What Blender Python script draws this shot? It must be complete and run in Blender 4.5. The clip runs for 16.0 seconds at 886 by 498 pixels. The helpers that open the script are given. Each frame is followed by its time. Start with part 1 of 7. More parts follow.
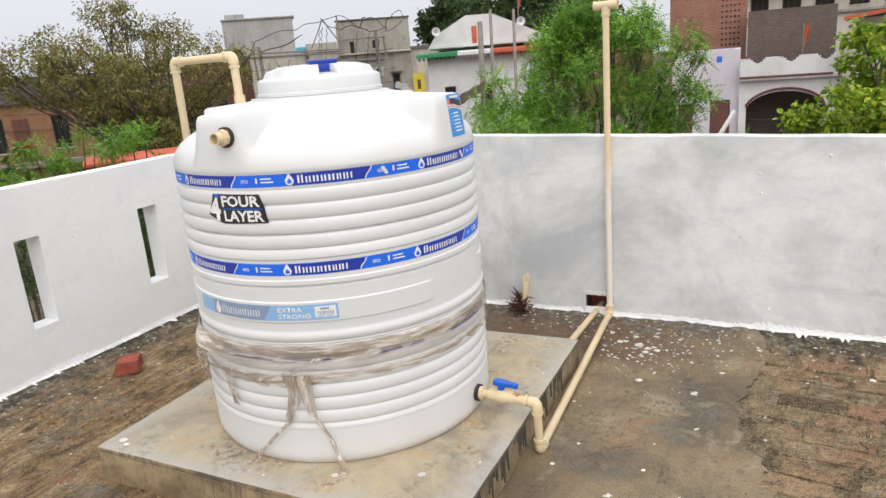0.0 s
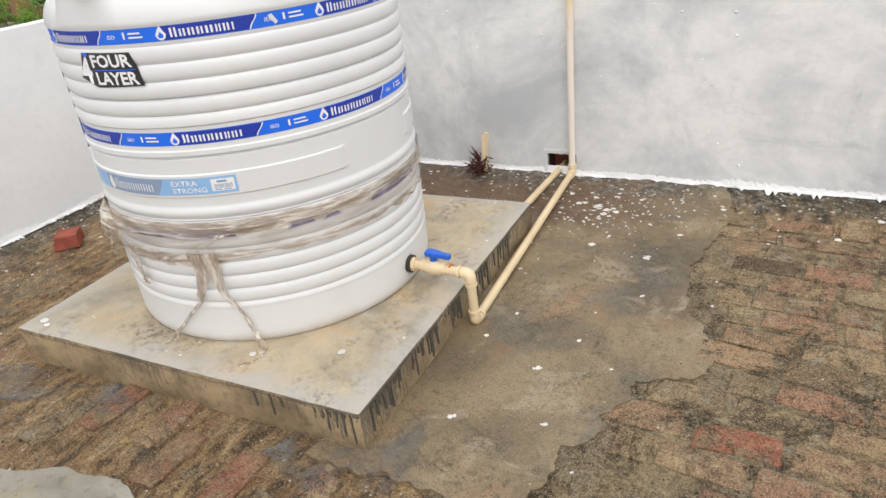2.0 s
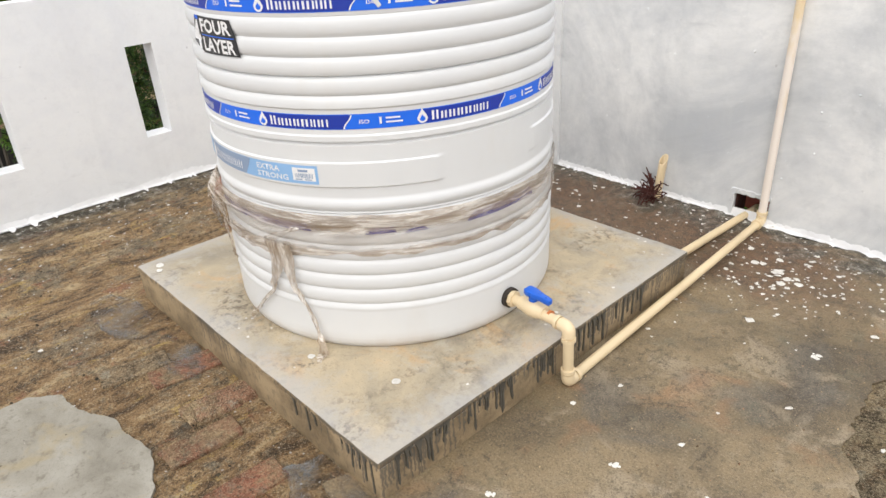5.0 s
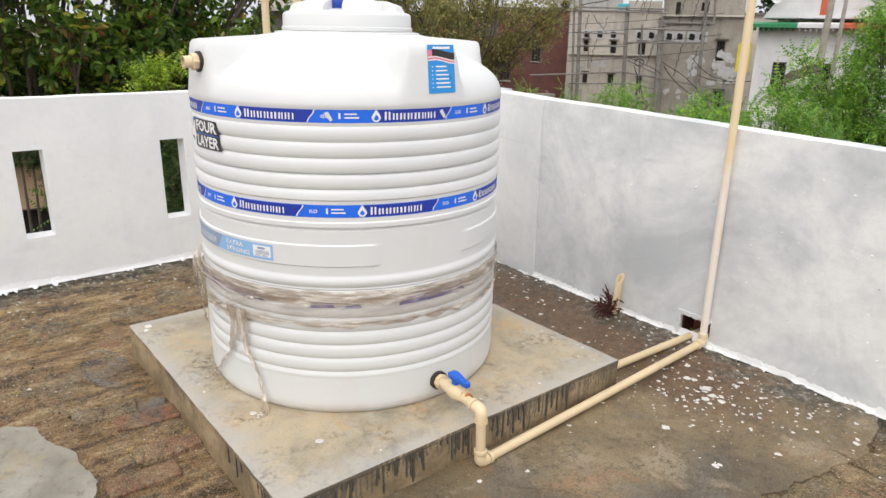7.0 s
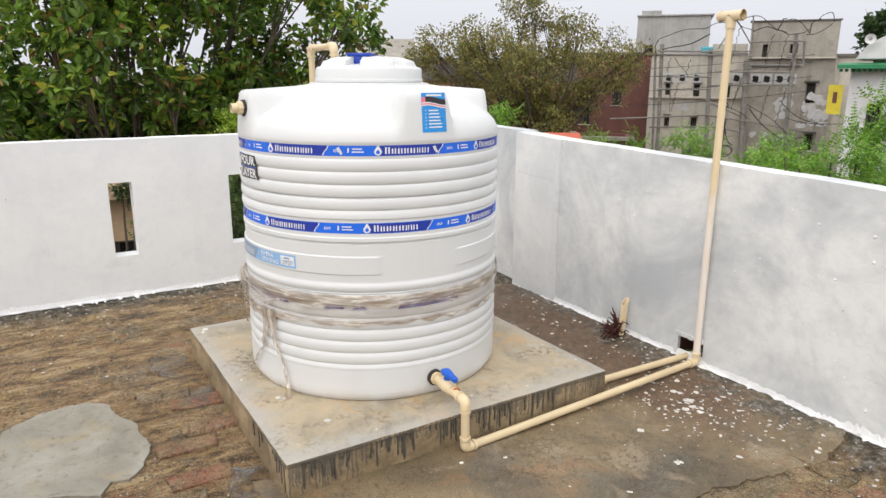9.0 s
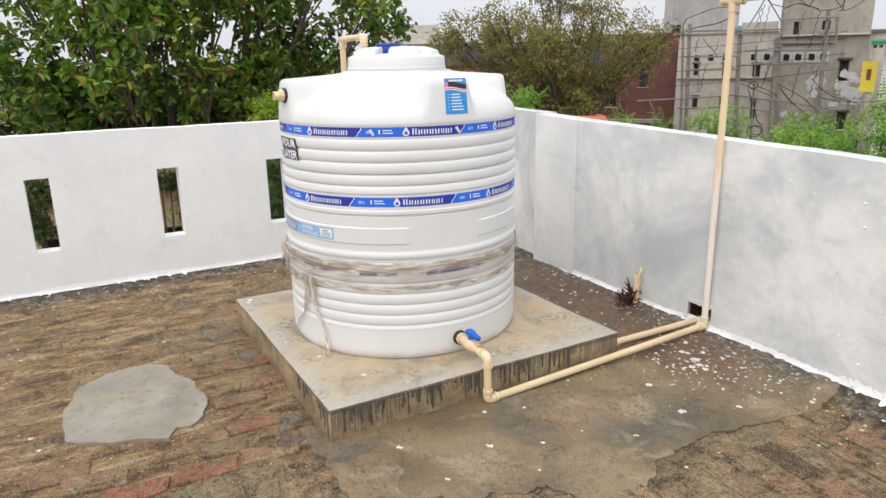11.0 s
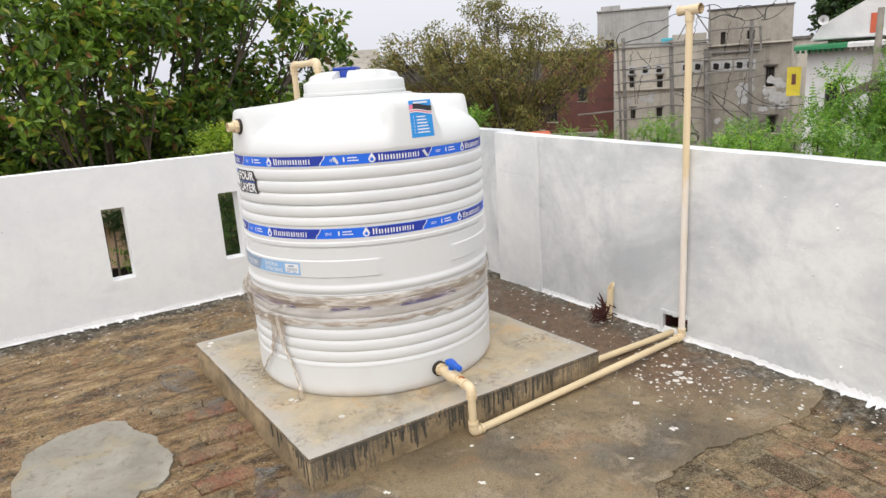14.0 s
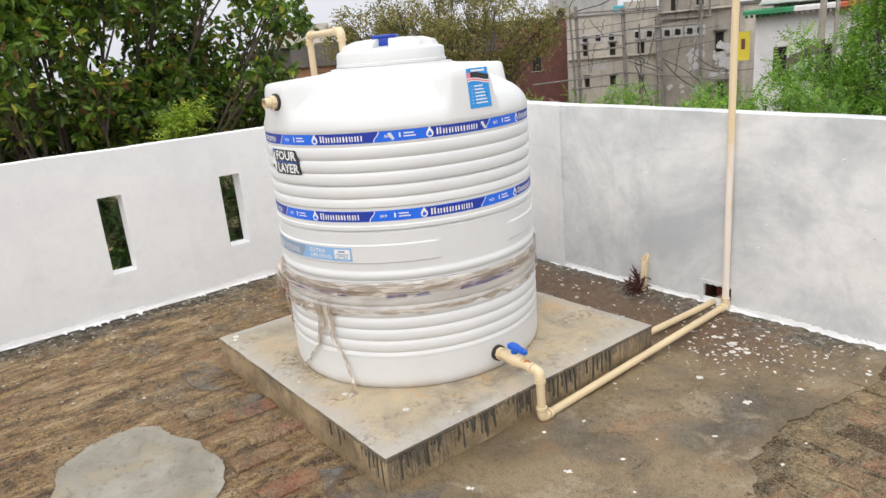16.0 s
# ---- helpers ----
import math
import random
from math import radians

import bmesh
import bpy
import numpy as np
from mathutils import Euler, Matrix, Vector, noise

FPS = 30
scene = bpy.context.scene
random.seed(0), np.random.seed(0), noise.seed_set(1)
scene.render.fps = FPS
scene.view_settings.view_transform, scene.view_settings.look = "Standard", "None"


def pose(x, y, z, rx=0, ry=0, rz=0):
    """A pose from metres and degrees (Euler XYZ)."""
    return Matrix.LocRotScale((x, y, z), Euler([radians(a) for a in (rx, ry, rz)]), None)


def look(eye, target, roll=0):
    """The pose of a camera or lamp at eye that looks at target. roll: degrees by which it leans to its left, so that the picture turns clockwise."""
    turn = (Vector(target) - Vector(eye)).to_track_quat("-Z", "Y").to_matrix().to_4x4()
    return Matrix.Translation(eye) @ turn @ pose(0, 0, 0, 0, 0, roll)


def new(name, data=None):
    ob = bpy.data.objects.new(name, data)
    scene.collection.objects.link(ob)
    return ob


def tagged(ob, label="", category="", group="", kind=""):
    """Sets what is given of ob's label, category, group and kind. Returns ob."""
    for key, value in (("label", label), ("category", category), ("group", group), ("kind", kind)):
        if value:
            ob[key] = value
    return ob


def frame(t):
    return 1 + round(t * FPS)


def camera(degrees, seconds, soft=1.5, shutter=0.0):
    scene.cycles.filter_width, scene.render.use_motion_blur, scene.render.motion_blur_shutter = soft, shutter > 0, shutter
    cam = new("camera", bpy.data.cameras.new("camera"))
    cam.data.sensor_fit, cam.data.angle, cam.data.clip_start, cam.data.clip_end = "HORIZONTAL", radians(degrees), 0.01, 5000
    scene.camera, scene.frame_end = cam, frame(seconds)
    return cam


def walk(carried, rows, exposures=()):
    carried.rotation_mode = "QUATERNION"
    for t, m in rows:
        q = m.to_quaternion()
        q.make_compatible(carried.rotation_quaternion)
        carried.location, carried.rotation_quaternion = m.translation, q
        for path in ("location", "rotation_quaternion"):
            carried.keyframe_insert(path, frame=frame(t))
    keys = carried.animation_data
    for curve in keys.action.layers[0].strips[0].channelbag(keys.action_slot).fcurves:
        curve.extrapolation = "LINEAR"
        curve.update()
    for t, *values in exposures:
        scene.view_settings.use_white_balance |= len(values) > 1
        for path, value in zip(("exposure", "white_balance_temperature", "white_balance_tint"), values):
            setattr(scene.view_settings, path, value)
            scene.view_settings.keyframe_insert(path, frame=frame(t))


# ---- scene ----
cam = camera(66.0, 16.0)
PATH = [
    (0, (0.108, 0.201, 1.461), (-0.754, 1.928, 0.936), -4.6),
    (0.5, (0.163, 0.272, 1.452), (-0.709, 1.971, 0.86), -3.7),
    (1, (0.232, 0.346, 1.437), (-0.622, 2.002, 0.711), -3.0),
    (1.5, (0.27, 0.422, 1.422), (-0.571, 2.036, 0.594), -5.4),
    (2, (0.27, 0.516, 1.393), (-0.576, 2.082, 0.481), -6.7),
    (2.5, (0.262, 0.634, 1.377), (-0.585, 2.143, 0.374), -7.3),
    (3, (0.244, 0.735, 1.369), (-0.652, 2.199, 0.343), -6.2),
    (3.5, (0.232, 0.819, 1.371), (-0.735, 2.213, 0.312), -7.8),
    (4, (0.25, 0.892, 1.373), (-0.824, 2.239, 0.357), -7.0),
    (4.2, (0.264, 0.918, 1.368), (-0.873, 2.223, 0.366), -6.1),
    (6.3, (0.613, 1.074, 1.375), (-0.829, 2.27, 0.675), 0.5),
    (6.5, (0.667, 1.067, 1.383), (-0.785, 2.272, 0.722), 1.1),
    (7, (0.8, 1.053, 1.399), (-0.684, 2.245, 0.787), 1.0),
    (7.5, (0.928, 1.049, 1.424), (-0.601, 2.212, 0.87), -0.4),
    (8, (1.047, 1.051, 1.438), (-0.538, 2.173, 0.962), -0.7),
    (8.5, (1.19, 1.058, 1.434), (-0.451, 2.106, 0.976), 0.1),
    (9, (1.325, 1.068, 1.42), (-0.324, 2.086, 0.925), 0.2),
    (9.5, (1.408, 1.069, 1.42), (-0.27, 2.032, 0.912), -1.0),
    (11.8, (1.65, 0.881, 1.429), (-0.027, 1.828, 0.889), -1.1),
    (12, (1.662, 0.886, 1.422), (0.013, 1.902, 0.923), -1.4),
    (12.5, (1.637, 0.885, 1.441), (0.04, 1.996, 0.975), -1.8),
    (13, (1.603, 0.883, 1.44), (-0.012, 1.973, 0.988), -2.1),
    (13.5, (1.524, 0.895, 1.435), (-0.098, 1.967, 0.961), -3.4),
    (14, (1.422, 0.922, 1.424), (-0.196, 1.996, 0.945), -3.6),
    (14.5, (1.325, 0.946, 1.439), (-0.255, 2.101, 1.029), -2.5),
    (15, (1.235, 0.912, 1.425), (-0.359, 2.021, 0.948), -1.8),
    (15.5, (1.131, 0.828, 1.406), (-0.418, 1.978, 0.88), -1.8),
    (16, (1.043, 0.694, 1.43), (-0.486, 1.855, 0.87), -5.0),
]
walk(cam, [(t, look(eye, target, roll)) for t, eye, target, roll in PATH],
     [(0, 0.17), (1.0, 0.13), (2.0, 0.2), (3.0, 0.36), (4.0, 0.38), (6.5, 0.25), (9.0, 0.22), (12.5, 0.25), (16, 0.23)])

# ---- world and light: bright overcast ----
world = bpy.data.worlds.new("sky")
scene.world = world
world.use_nodes = True
wn, wl = world.node_tree.nodes, world.node_tree.links
wn.clear()
sky = wn.new("ShaderNodeTexSky")
sky.sky_type, sky.sun_disc = "NISHITA", False
sky.sun_elevation, sky.sun_rotation = radians(43), radians(144)
sky.dust_density, sky.air_density = 6.0, 1.0
grey = wn.new("ShaderNodeMix")
grey.data_type = "RGBA"
grey.inputs["Factor"].default_value = 0.93
wco, wsep, wramp = wn.new("ShaderNodeTexCoord"), wn.new("ShaderNodeSeparateXYZ"), wn.new("ShaderNodeValToRGB")
wl.new(wco.outputs["Generated"], wsep.inputs[0])
wl.new(wsep.outputs["Z"], wramp.inputs[0])
wramp.color_ramp.elements[0].position, wramp.color_ramp.elements[0].color = 0.0, (6.8, 6.9, 7.5, 1)
wramp.color_ramp.elements[1].position, wramp.color_ramp.elements[1].color = 1.0, (14.5, 14.4, 14.4, 1)
wl.new(sky.outputs[0], grey.inputs["A"])
wl.new(wramp.outputs[0], grey.inputs["B"])
wbg, wout = wn.new("ShaderNodeBackground"), wn.new("ShaderNodeOutputWorld")
wbg.inputs["Strength"].default_value = 0.1
wl.new(grey.outputs["Result"], wbg.inputs["Color"])
wl.new(wbg.outputs[0], wout.inputs[0])
sun = new("sun", bpy.data.lights.new("sun", "SUN"))
sun.data.energy, sun.data.angle, sun.data.color = 1.25, radians(65), (1.0, 0.965, 0.90)
sun.matrix_world = look((5, -7, 8), (0, 0, 0))


# ---- materials ----
def nodes_of(name, rough=0.6, metal=0.0):
    m = bpy.data.materials.new(name)
    m.use_nodes = True
    n, l = m.node_tree.nodes, m.node_tree.links
    p = n["Principled BSDF"]
    p.inputs["Roughness"].default_value, p.inputs["Metallic"].default_value = rough, metal
    return m, n, l, p


class Graph:
    """Small helper to wire node graphs."""

    def __init__(self, name, rough=0.6, metal=0.0, random_shift=0.0):
        self.m, self.n, self.l, self.p = nodes_of(name, rough, metal)
        self.co = self.n.new("ShaderNodeTexCoord").outputs["Object"]
        if random_shift:
            info = self.n.new("ShaderNodeObjectInfo")
            mul = self.math("MULTIPLY", info.outputs["Random"], random_shift)
            add = self.n.new("ShaderNodeVectorMath")
            self.l.new(self.co, add.inputs[0])
            comb = self.n.new("ShaderNodeCombineXYZ")
            for i in range(3):
                self.l.new(mul, comb.inputs[i])
            self.l.new(comb.outputs[0], add.inputs[1])
            self.co = add.outputs[0]

    def noise(self, scale, detail=5, rough=0.55, stretch=(1, 1, 1), distort=0.0):
        mp = self.n.new("ShaderNodeMapping")
        mp.inputs["Scale"].default_value = stretch
        self.l.new(self.co, mp.inputs[0])
        t = self.n.new("ShaderNodeTexNoise")
        t.inputs["Scale"].default_value, t.inputs["Detail"].default_value = scale, detail
        t.inputs["Roughness"].default_value, t.inputs["Distortion"].default_value = rough, distort
        self.l.new(mp.outputs[0], t.inputs["Vector"])
        return t.outputs["Fac"]

    def voronoi(self, scale, feature="F1", out="Distance"):
        t = self.n.new("ShaderNodeTexVoronoi")
        t.feature = feature
        t.inputs["Scale"].default_value = scale
        self.l.new(self.co, t.inputs["Vector"])
        return t.outputs[out]

    def ramp(self, fac, stops):
        r = self.n.new("ShaderNodeValToRGB")
        e = r.color_ramp.elements
        while len(e) < len(stops):
            e.new(0.5)
        for el, (pos, c) in zip(e, stops):
            el.position = pos
            el.color = (*c, 1) if isinstance(c, tuple) else (c, c, c, 1)
        self.l.new(fac, r.inputs[0])
        return r.outputs[0]

    def mix(self, fac, a, b, mode="MIX"):
        x = self.n.new("ShaderNodeMix")
        x.data_type, x.blend_type = "RGBA", mode
        for key, v in (("Factor", fac), ("A", a), ("B", b)):
            if isinstance(v, tuple):
                x.inputs[key].default_value = (*v, 1)
            elif isinstance(v, (int, float)):
                x.inputs[key].default_value = v if key == "Factor" else (v, v, v, 1)
            else:
                self.l.new(v, x.inputs[key])
        return x.outputs["Result"]

    def math(self, op, a, b=0.0, clamp=False):
        x = self.n.new("ShaderNodeMath")
        x.operation, x.use_clamp = op, clamp
        for i, v in enumerate((a, b)):
            if isinstance(v, (int, float)):
                x.inputs[i].default_value = v
            else:
                self.l.new(v, x.inputs[i])
        return x.outputs[0]

    def axis(self, k):
        s = self.n.new("ShaderNodeSeparateXYZ")
        self.l.new(self.co, s.inputs[0])
        return s.outputs[k]

    def bump(self, h, strength=0.3, dist=0.01):
        b = self.n.new("ShaderNodeBump")
        b.inputs["Strength"].default_value, b.inputs["Distance"].default_value = strength, dist
        self.l.new(h, b.inputs["Height"])
        self.l.new(b.outputs[0], self.p.inputs["Normal"])
        return self

    def color(self, c):
        self.l.new(c, self.p.inputs["Base Color"])
        return self

    def roughness(self, a):
        self.l.new(a, self.p.inputs["Roughness"])
        return self


def grained(name, dark, light, scale=6.0, rough=0.6, bump=0.15, fine=60.0, metal=0.0, shift=0.0, spread=(0.35, 0.65), dist=0.005):
    """A surface whose colour wanders between two tones at two scales, with fine relief."""
    g = Graph(name, rough, metal, shift)
    a, b = g.noise(scale), g.noise(fine, 3)
    c = g.mix(0.35, g.ramp(a, [(spread[0], dark), (spread[1], light)]), g.ramp(b, [(0.3, dark), (0.7, light)]))
    g.color(c).bump(b, bump, dist)
    g.roughness(g.ramp(a, [(0.3, max(rough - 0.1, 0)), (0.7, min(rough + 0.1, 1))]))
    return g.m


def whitewash(name, cloud, white, grey_tone):
    g = Graph(name, 0.85)
    big, mid, fine = g.noise(1.3, 8, 0.66, distort=0.6), g.noise(4.5, 9, 0.72, stretch=(1, 1, 1.7)), g.noise(70, 6, 0.7)
    c = g.ramp(big, [(0.36, grey_tone), (0.36 + cloud, white)])
    c = g.mix(g.ramp(mid, [(0.46, 0.0), (0.70, 0.4)]), c, grey_tone)
    c = g.mix(g.ramp(g.noise(22, 8, 0.75), [(0.38, 0.12), (0.5, 0.0)]), c, tuple(k * 0.8 for k in grey_tone))
    spots = g.ramp(g.voronoi(9.0), [(0.035, 1.0), (0.06, 0.0)])
    c = g.mix(g.math("MULTIPLY", spots, g.ramp(mid, [(0.5, 0.0), (0.55, 0.7)])), c, (0.36, 0.35, 0.36))
    streak = g.ramp(g.noise(9, 4, 0.6, stretch=(1, 1, 0.08)), [(0.55, 0.0), (0.8, 0.35)])
    c = g.mix(streak, c, tuple(k * 0.85 for k in white))
    g.color(c)
    scuff = g.ramp(g.noise(2.4, 6, 0.7, stretch=(1, 1, 2.4), distort=1.2), [(0.58, 0.0), (0.74, 0.5)])
    c = g.mix(scuff, c, tuple(k * 0.82 for k in grey_tone))
    smear = g.ramp(g.noise(1.7, 3, 0.5, stretch=(1, 1, 1.4), distort=1.6), [(0.54, 0.0), (0.74, 0.42)])
    c = g.mix(smear, c, (grey_tone[0] * 0.93, grey_tone[1] * 0.94, grey_tone[2] * 0.97))
    fresh = g.ramp(g.noise(2.6, 4, 0.55, distort=1.0), [(0.60, 0.0), (0.72, 0.6)])
    c = g.mix(fresh, c, white)
    g.color(c)
    h = g.math("ADD", g.math("MULTIPLY", fine, 0.35), g.math("ADD", mid, g.math("MULTIPLY", spots, -0.6)))
    g.bump(h, 0.3, 0.006)
    return g.m


M_NORTH = whitewash("whitewash_thin", 0.22, (0.77, 0.775, 0.77), (0.475, 0.495, 0.515))
M_WEST = whitewash("whitewash_thick", 0.2, (0.80, 0.81, 0.815), (0.735, 0.745, 0.765))
M_PANEL = whitewash("whitewash_smooth", 0.22, (0.77, 0.775, 0.77), (0.60, 0.615, 0.63))
M_LIP = grained("fresh_whitewash", (0.74, 0.74, 0.75), (0.82, 0.82, 0.82), 9, 0.8, 0.3, 50)


def grime(g, c, moss=0.6, sand=0.6, lichen=0.6):
    """Moss, lichen and sand grains over a weathered roof surface; returns the colour and a relief height."""
    fleck, grain, spread = g.noise(38, 10, 0.85), g.noise(170, 4, 0.7), g.noise(2.7, 5, 0.65, distort=0.5)
    patch, crust = g.noise(11, 10, 0.8, distort=0.4), g.noise(80, 8, 0.85)
    c = g.mix(g.math("MULTIPLY", g.ramp(patch, [(0.55, 0.0), (0.60, 1.0)]), lichen), c, g.ramp(crust, [(0.44, (0.10, 0.095, 0.07)), (0.56, (0.30, 0.285, 0.22))]))
    region = g.ramp(spread, [(0.40, 1.0), (0.60, 0.3)])
    c = g.mix(g.math("MULTIPLY", g.math("MULTIPLY", g.ramp(fleck, [(0.44, 1.0), (0.485, 0.0)]), region), moss), c, (0.032, 0.025, 0.016))
    c = g.mix(g.math("MULTIPLY", g.ramp(grain, [(0.56, 0.0), (0.62, 1.0)]), sand * 0.8), c, (0.50, 0.40, 0.27))
    c = g.mix(g.math("MULTIPLY", g.ramp(grain, [(0.38, 1.0), (0.44, 0.0)]), moss * 0.9), c, (0.04, 0.03, 0.02))
    h = g.math("ADD", g.math("MULTIPLY", fleck, 0.8), g.math("ADD", g.math("MULTIPLY", crust, 0.5), g.math("MULTIPLY", grain, 0.35)))
    return c, h


def overgrown(g, c):
    """Moss, clay dust and lime that spread over bricks and joints alike, laid out in world space."""
    own, g.co = g.co, g.n.new("ShaderNodeNewGeometry").outputs["Position"]
    a, b, d = g.noise(5.5, 12, 0.8, distort=0.6), g.noise(4.2, 12, 0.82, distort=0.4), g.noise(7.5, 12, 0.8, stretch=(1, 1.3, 1))
    fine, tiny = g.noise(55, 8, 0.85), g.noise(190, 3, 0.7)
    c = g.mix(g.ramp(b, [(0.51, 0.0), (0.57, 0.8)]), c, g.ramp(fine, [(0.44, (0.24, 0.175, 0.095)), (0.56, (0.50, 0.38, 0.22))]))
    c = g.mix(g.ramp(d, [(0.56, 0.0), (0.61, 0.7)]), c, g.ramp(fine, [(0.44, (0.22, 0.20, 0.15)), (0.56, (0.42, 0.39, 0.30))]))
    c = g.mix(g.math("MULTIPLY", g.ramp(a, [(0.51, 0.0), (0.56, 1.0)]), g.ramp(fine, [(0.46, 0.2), (0.54, 0.95)])), c, (0.045, 0.034, 0.020))
    c = g.mix(g.ramp(tiny, [(0.37, 0.75), (0.43, 0.0)]), c, (0.05, 0.038, 0.024))
    c = g.mix(g.ramp(tiny, [(0.57, 0.0), (0.63, 0.6)]), c, (0.50, 0.42, 0.29))
    g.co = own
    return c


def wall_moss(g, c, mid, small, width):
    """Black moss flecked with white along the foot of the two painted walls."""
    x, y = g.axis("X"), g.axis("Y")
    dw = g.math("ADD", x, 3.28)
    dn = g.math("SUBTRACT", 3.775, g.math("ADD", y, g.math("MULTIPLY", x, 0.033)))
    near = g.math("ADD", g.math("MINIMUM", dw, dn), g.math("MULTIPLY", g.math("SUBTRACT", mid, 0.5), 0.9))
    return g.mix(g.ramp(near, [(0.04, 0.9), (width, 0.0)]), c, g.ramp(small, [(0.40, (0.022, 0.02, 0.016)), (0.52, (0.085, 0.08, 0.062)), (0.60, (0.30, 0.29, 0.26))]))


def floor_material():
    g = Graph("weathered_roof_floor", 0.8)
    big, mid, small = g.noise(1.6, 6, 0.6), g.noise(11, 10, 0.78, stretch=(1, 0.34, 1), distort=0.4), g.noise(24, 9, 0.8)
    c = g.ramp(mid, [(0.40, (0.065, 0.042, 0.024)), (0.455, (0.17, 0.105, 0.052)), (0.50, (0.27, 0.168, 0.08)), (0.55, (0.34, 0.23, 0.12)), (0.61, (0.50, 0.38, 0.22))])
    c = g.mix(g.ramp(g.noise(3.1, 9, 0.75), [(0.53, 0.0), (0.59, 0.75)]), c, g.ramp(small, [(0.38, (0.10, 0.08, 0.055)), (0.62, (0.32, 0.27, 0.19))]))
    c = g.mix(g.ramp(g.noise(6.2, 9, 0.75, distort=0.3), [(0.57, 0.0), (0.62, 0.75)]), c, g.ramp(small, [(0.38, (0.16, 0.06, 0.032)), (0.62, (0.34, 0.145, 0.075))]))
    c = g.mix(g.ramp(g.noise(12, 9, 0.75, stretch=(1, 0.4, 1), distort=0.3), [(0.57, 0.0), (0.61, 0.8)]), c, g.ramp(small, [(0.42, (0.27, 0.17, 0.05)), (0.58, (0.52, 0.37, 0.13))]))
    c, h = grime(g, c, 0.85, 0.8, 0.5)
    c = wall_moss(g, c, mid, small, 0.34)
    flecks = g.math("MULTIPLY", g.ramp(g.voronoi(31.0), [(0.10, 1.0), (0.14, 0.0)]), g.ramp(g.noise(4.0, 3), [(0.47, 0.0), (0.54, 1.0)]))
    c = g.mix(flecks, c, (0.52, 0.50, 0.46))
    g.color(c)
    g.p.inputs["Specular IOR Level"].default_value = 0.25
    g.bump(h, 0.9, 0.014)
    g.roughness(g.ramp(big, [(0.35, 0.6), (0.65, 0.85)]))
    return g.m


def mortar_material():
    """Greenish grey crumbling mortar that fills the joints of the brick paving."""
    g = Graph("mossy_mortar", 0.85)
    mid, small = g.noise(6, 10, 0.8, distort=0.5), g.noise(20, 10, 0.82)
    c = g.ramp(small, [(0.38, (0.14, 0.11, 0.066)), (0.50, (0.31, 0.25, 0.16)), (0.62, (0.47, 0.385, 0.26))])
    c = g.mix(g.ramp(mid, [(0.50, 0.0), (0.57, 0.85)]), c, g.ramp(small, [(0.40, (0.07, 0.045, 0.026)), (0.60, (0.26, 0.165, 0.085))]))
    c = g.mix(g.ramp(g.noise(5, 9, 0.75), [(0.56, 0.0), (0.62, 0.8)]), c, g.ramp(small, [(0.4, (0.15, 0.115, 0.06)), (0.6, (0.28, 0.215, 0.115))]))
    c, h = grime(g, c, 0.7, 0.7, 0.12)
    c = overgrown(g, c)
    g.color(c).bump(h, 1.0, 0.018)
    g.p.inputs["Specular IOR Level"].default_value = 0.2
    return g.m


def screed_material():
    g = Graph("damp_cement_screed", 0.5)
    big, mid, small = g.noise(1.9, 7, 0.6, distort=0.4), g.noise(4.6, 8, 0.66, distort=0.8), g.noise(30, 8, 0.75)
    c = g.ramp(big, [(0.34, (0.095, 0.072, 0.045)), (0.45, (0.155, 0.116, 0.066)), (0.56, (0.225, 0.167, 0.094)), (0.68, (0.27, 0.21, 0.128))])
    c = g.mix(g.ramp(mid, [(0.53, 0.0), (0.62, 0.65)]), c, (0.32, 0.26, 0.18))
    c = g.mix(g.ramp(g.noise(2.9, 7, 0.6, distort=0.6), [(0.36, 0.6), (0.46, 0.0)]), c, (0.12, 0.105, 0.085))
    c = g.mix(g.ramp(g.noise(3.7, 7, 0.6, distort=0.8), [(0.57, 0.0), (0.68, 0.55)]), c, (0.27, 0.14, 0.065))
    c = g.mix(g.ramp(g.noise(7.0, 8, 0.7), [(0.57, 0.0), (0.66, 0.35)]), c, (0.13, 0.13, 0.09))
    y = g.math("ADD", g.math("SUBTRACT", g.axis("Y"), 3.0), g.math("MULTIPLY", g.math("SUBTRACT", mid, 0.5), 0.9))
    back = g.math("MULTIPLY", g.ramp(y, [(0.08, 0.0), (0.42, 0.8)]), g.ramp(g.math("ADD", g.axis("X"), g.math("MULTIPLY", mid, 0.8)), [(0.0, 1.0), (0.35, 0.0)]))
    c = g.mix(back, c, g.ramp(small, [(0.4, (0.06, 0.034, 0.02)), (0.6, (0.15, 0.075, 0.04))]))
    c = wall_moss(g, c, mid, small, 0.20)
    c, h = grime(g, c, 0.6, 0.3, 0.12)
    # hair cracks and flaked edges
    wander = g.math("ABSOLUTE", g.math("SUBTRACT", g.noise(2.6, 9, 0.6, distort=0.8), 0.5))
    crack = g.math("MULTIPLY", g.ramp(wander, [(0.0015, 1.0), (0.005, 0.0)]), g.ramp(g.noise(1.7, 3, 0.5, distort=0.3), [(0.50, 0.0), (0.56, 0.85)]))
    c = g.mix(crack, c, (0.055, 0.042, 0.028))
    h = g.math("SUBTRACT", h, crack)
    g.color(c)
    g.bump(g.math("ADD", g.math("MULTIPLY", mid, 0.5), g.math("MULTIPLY", h, 0.5)), 0.45, 0.010)
    g.roughness(g.ramp(mid, [(0.38, 0.38), (0.62, 0.68)]))
    return g.m


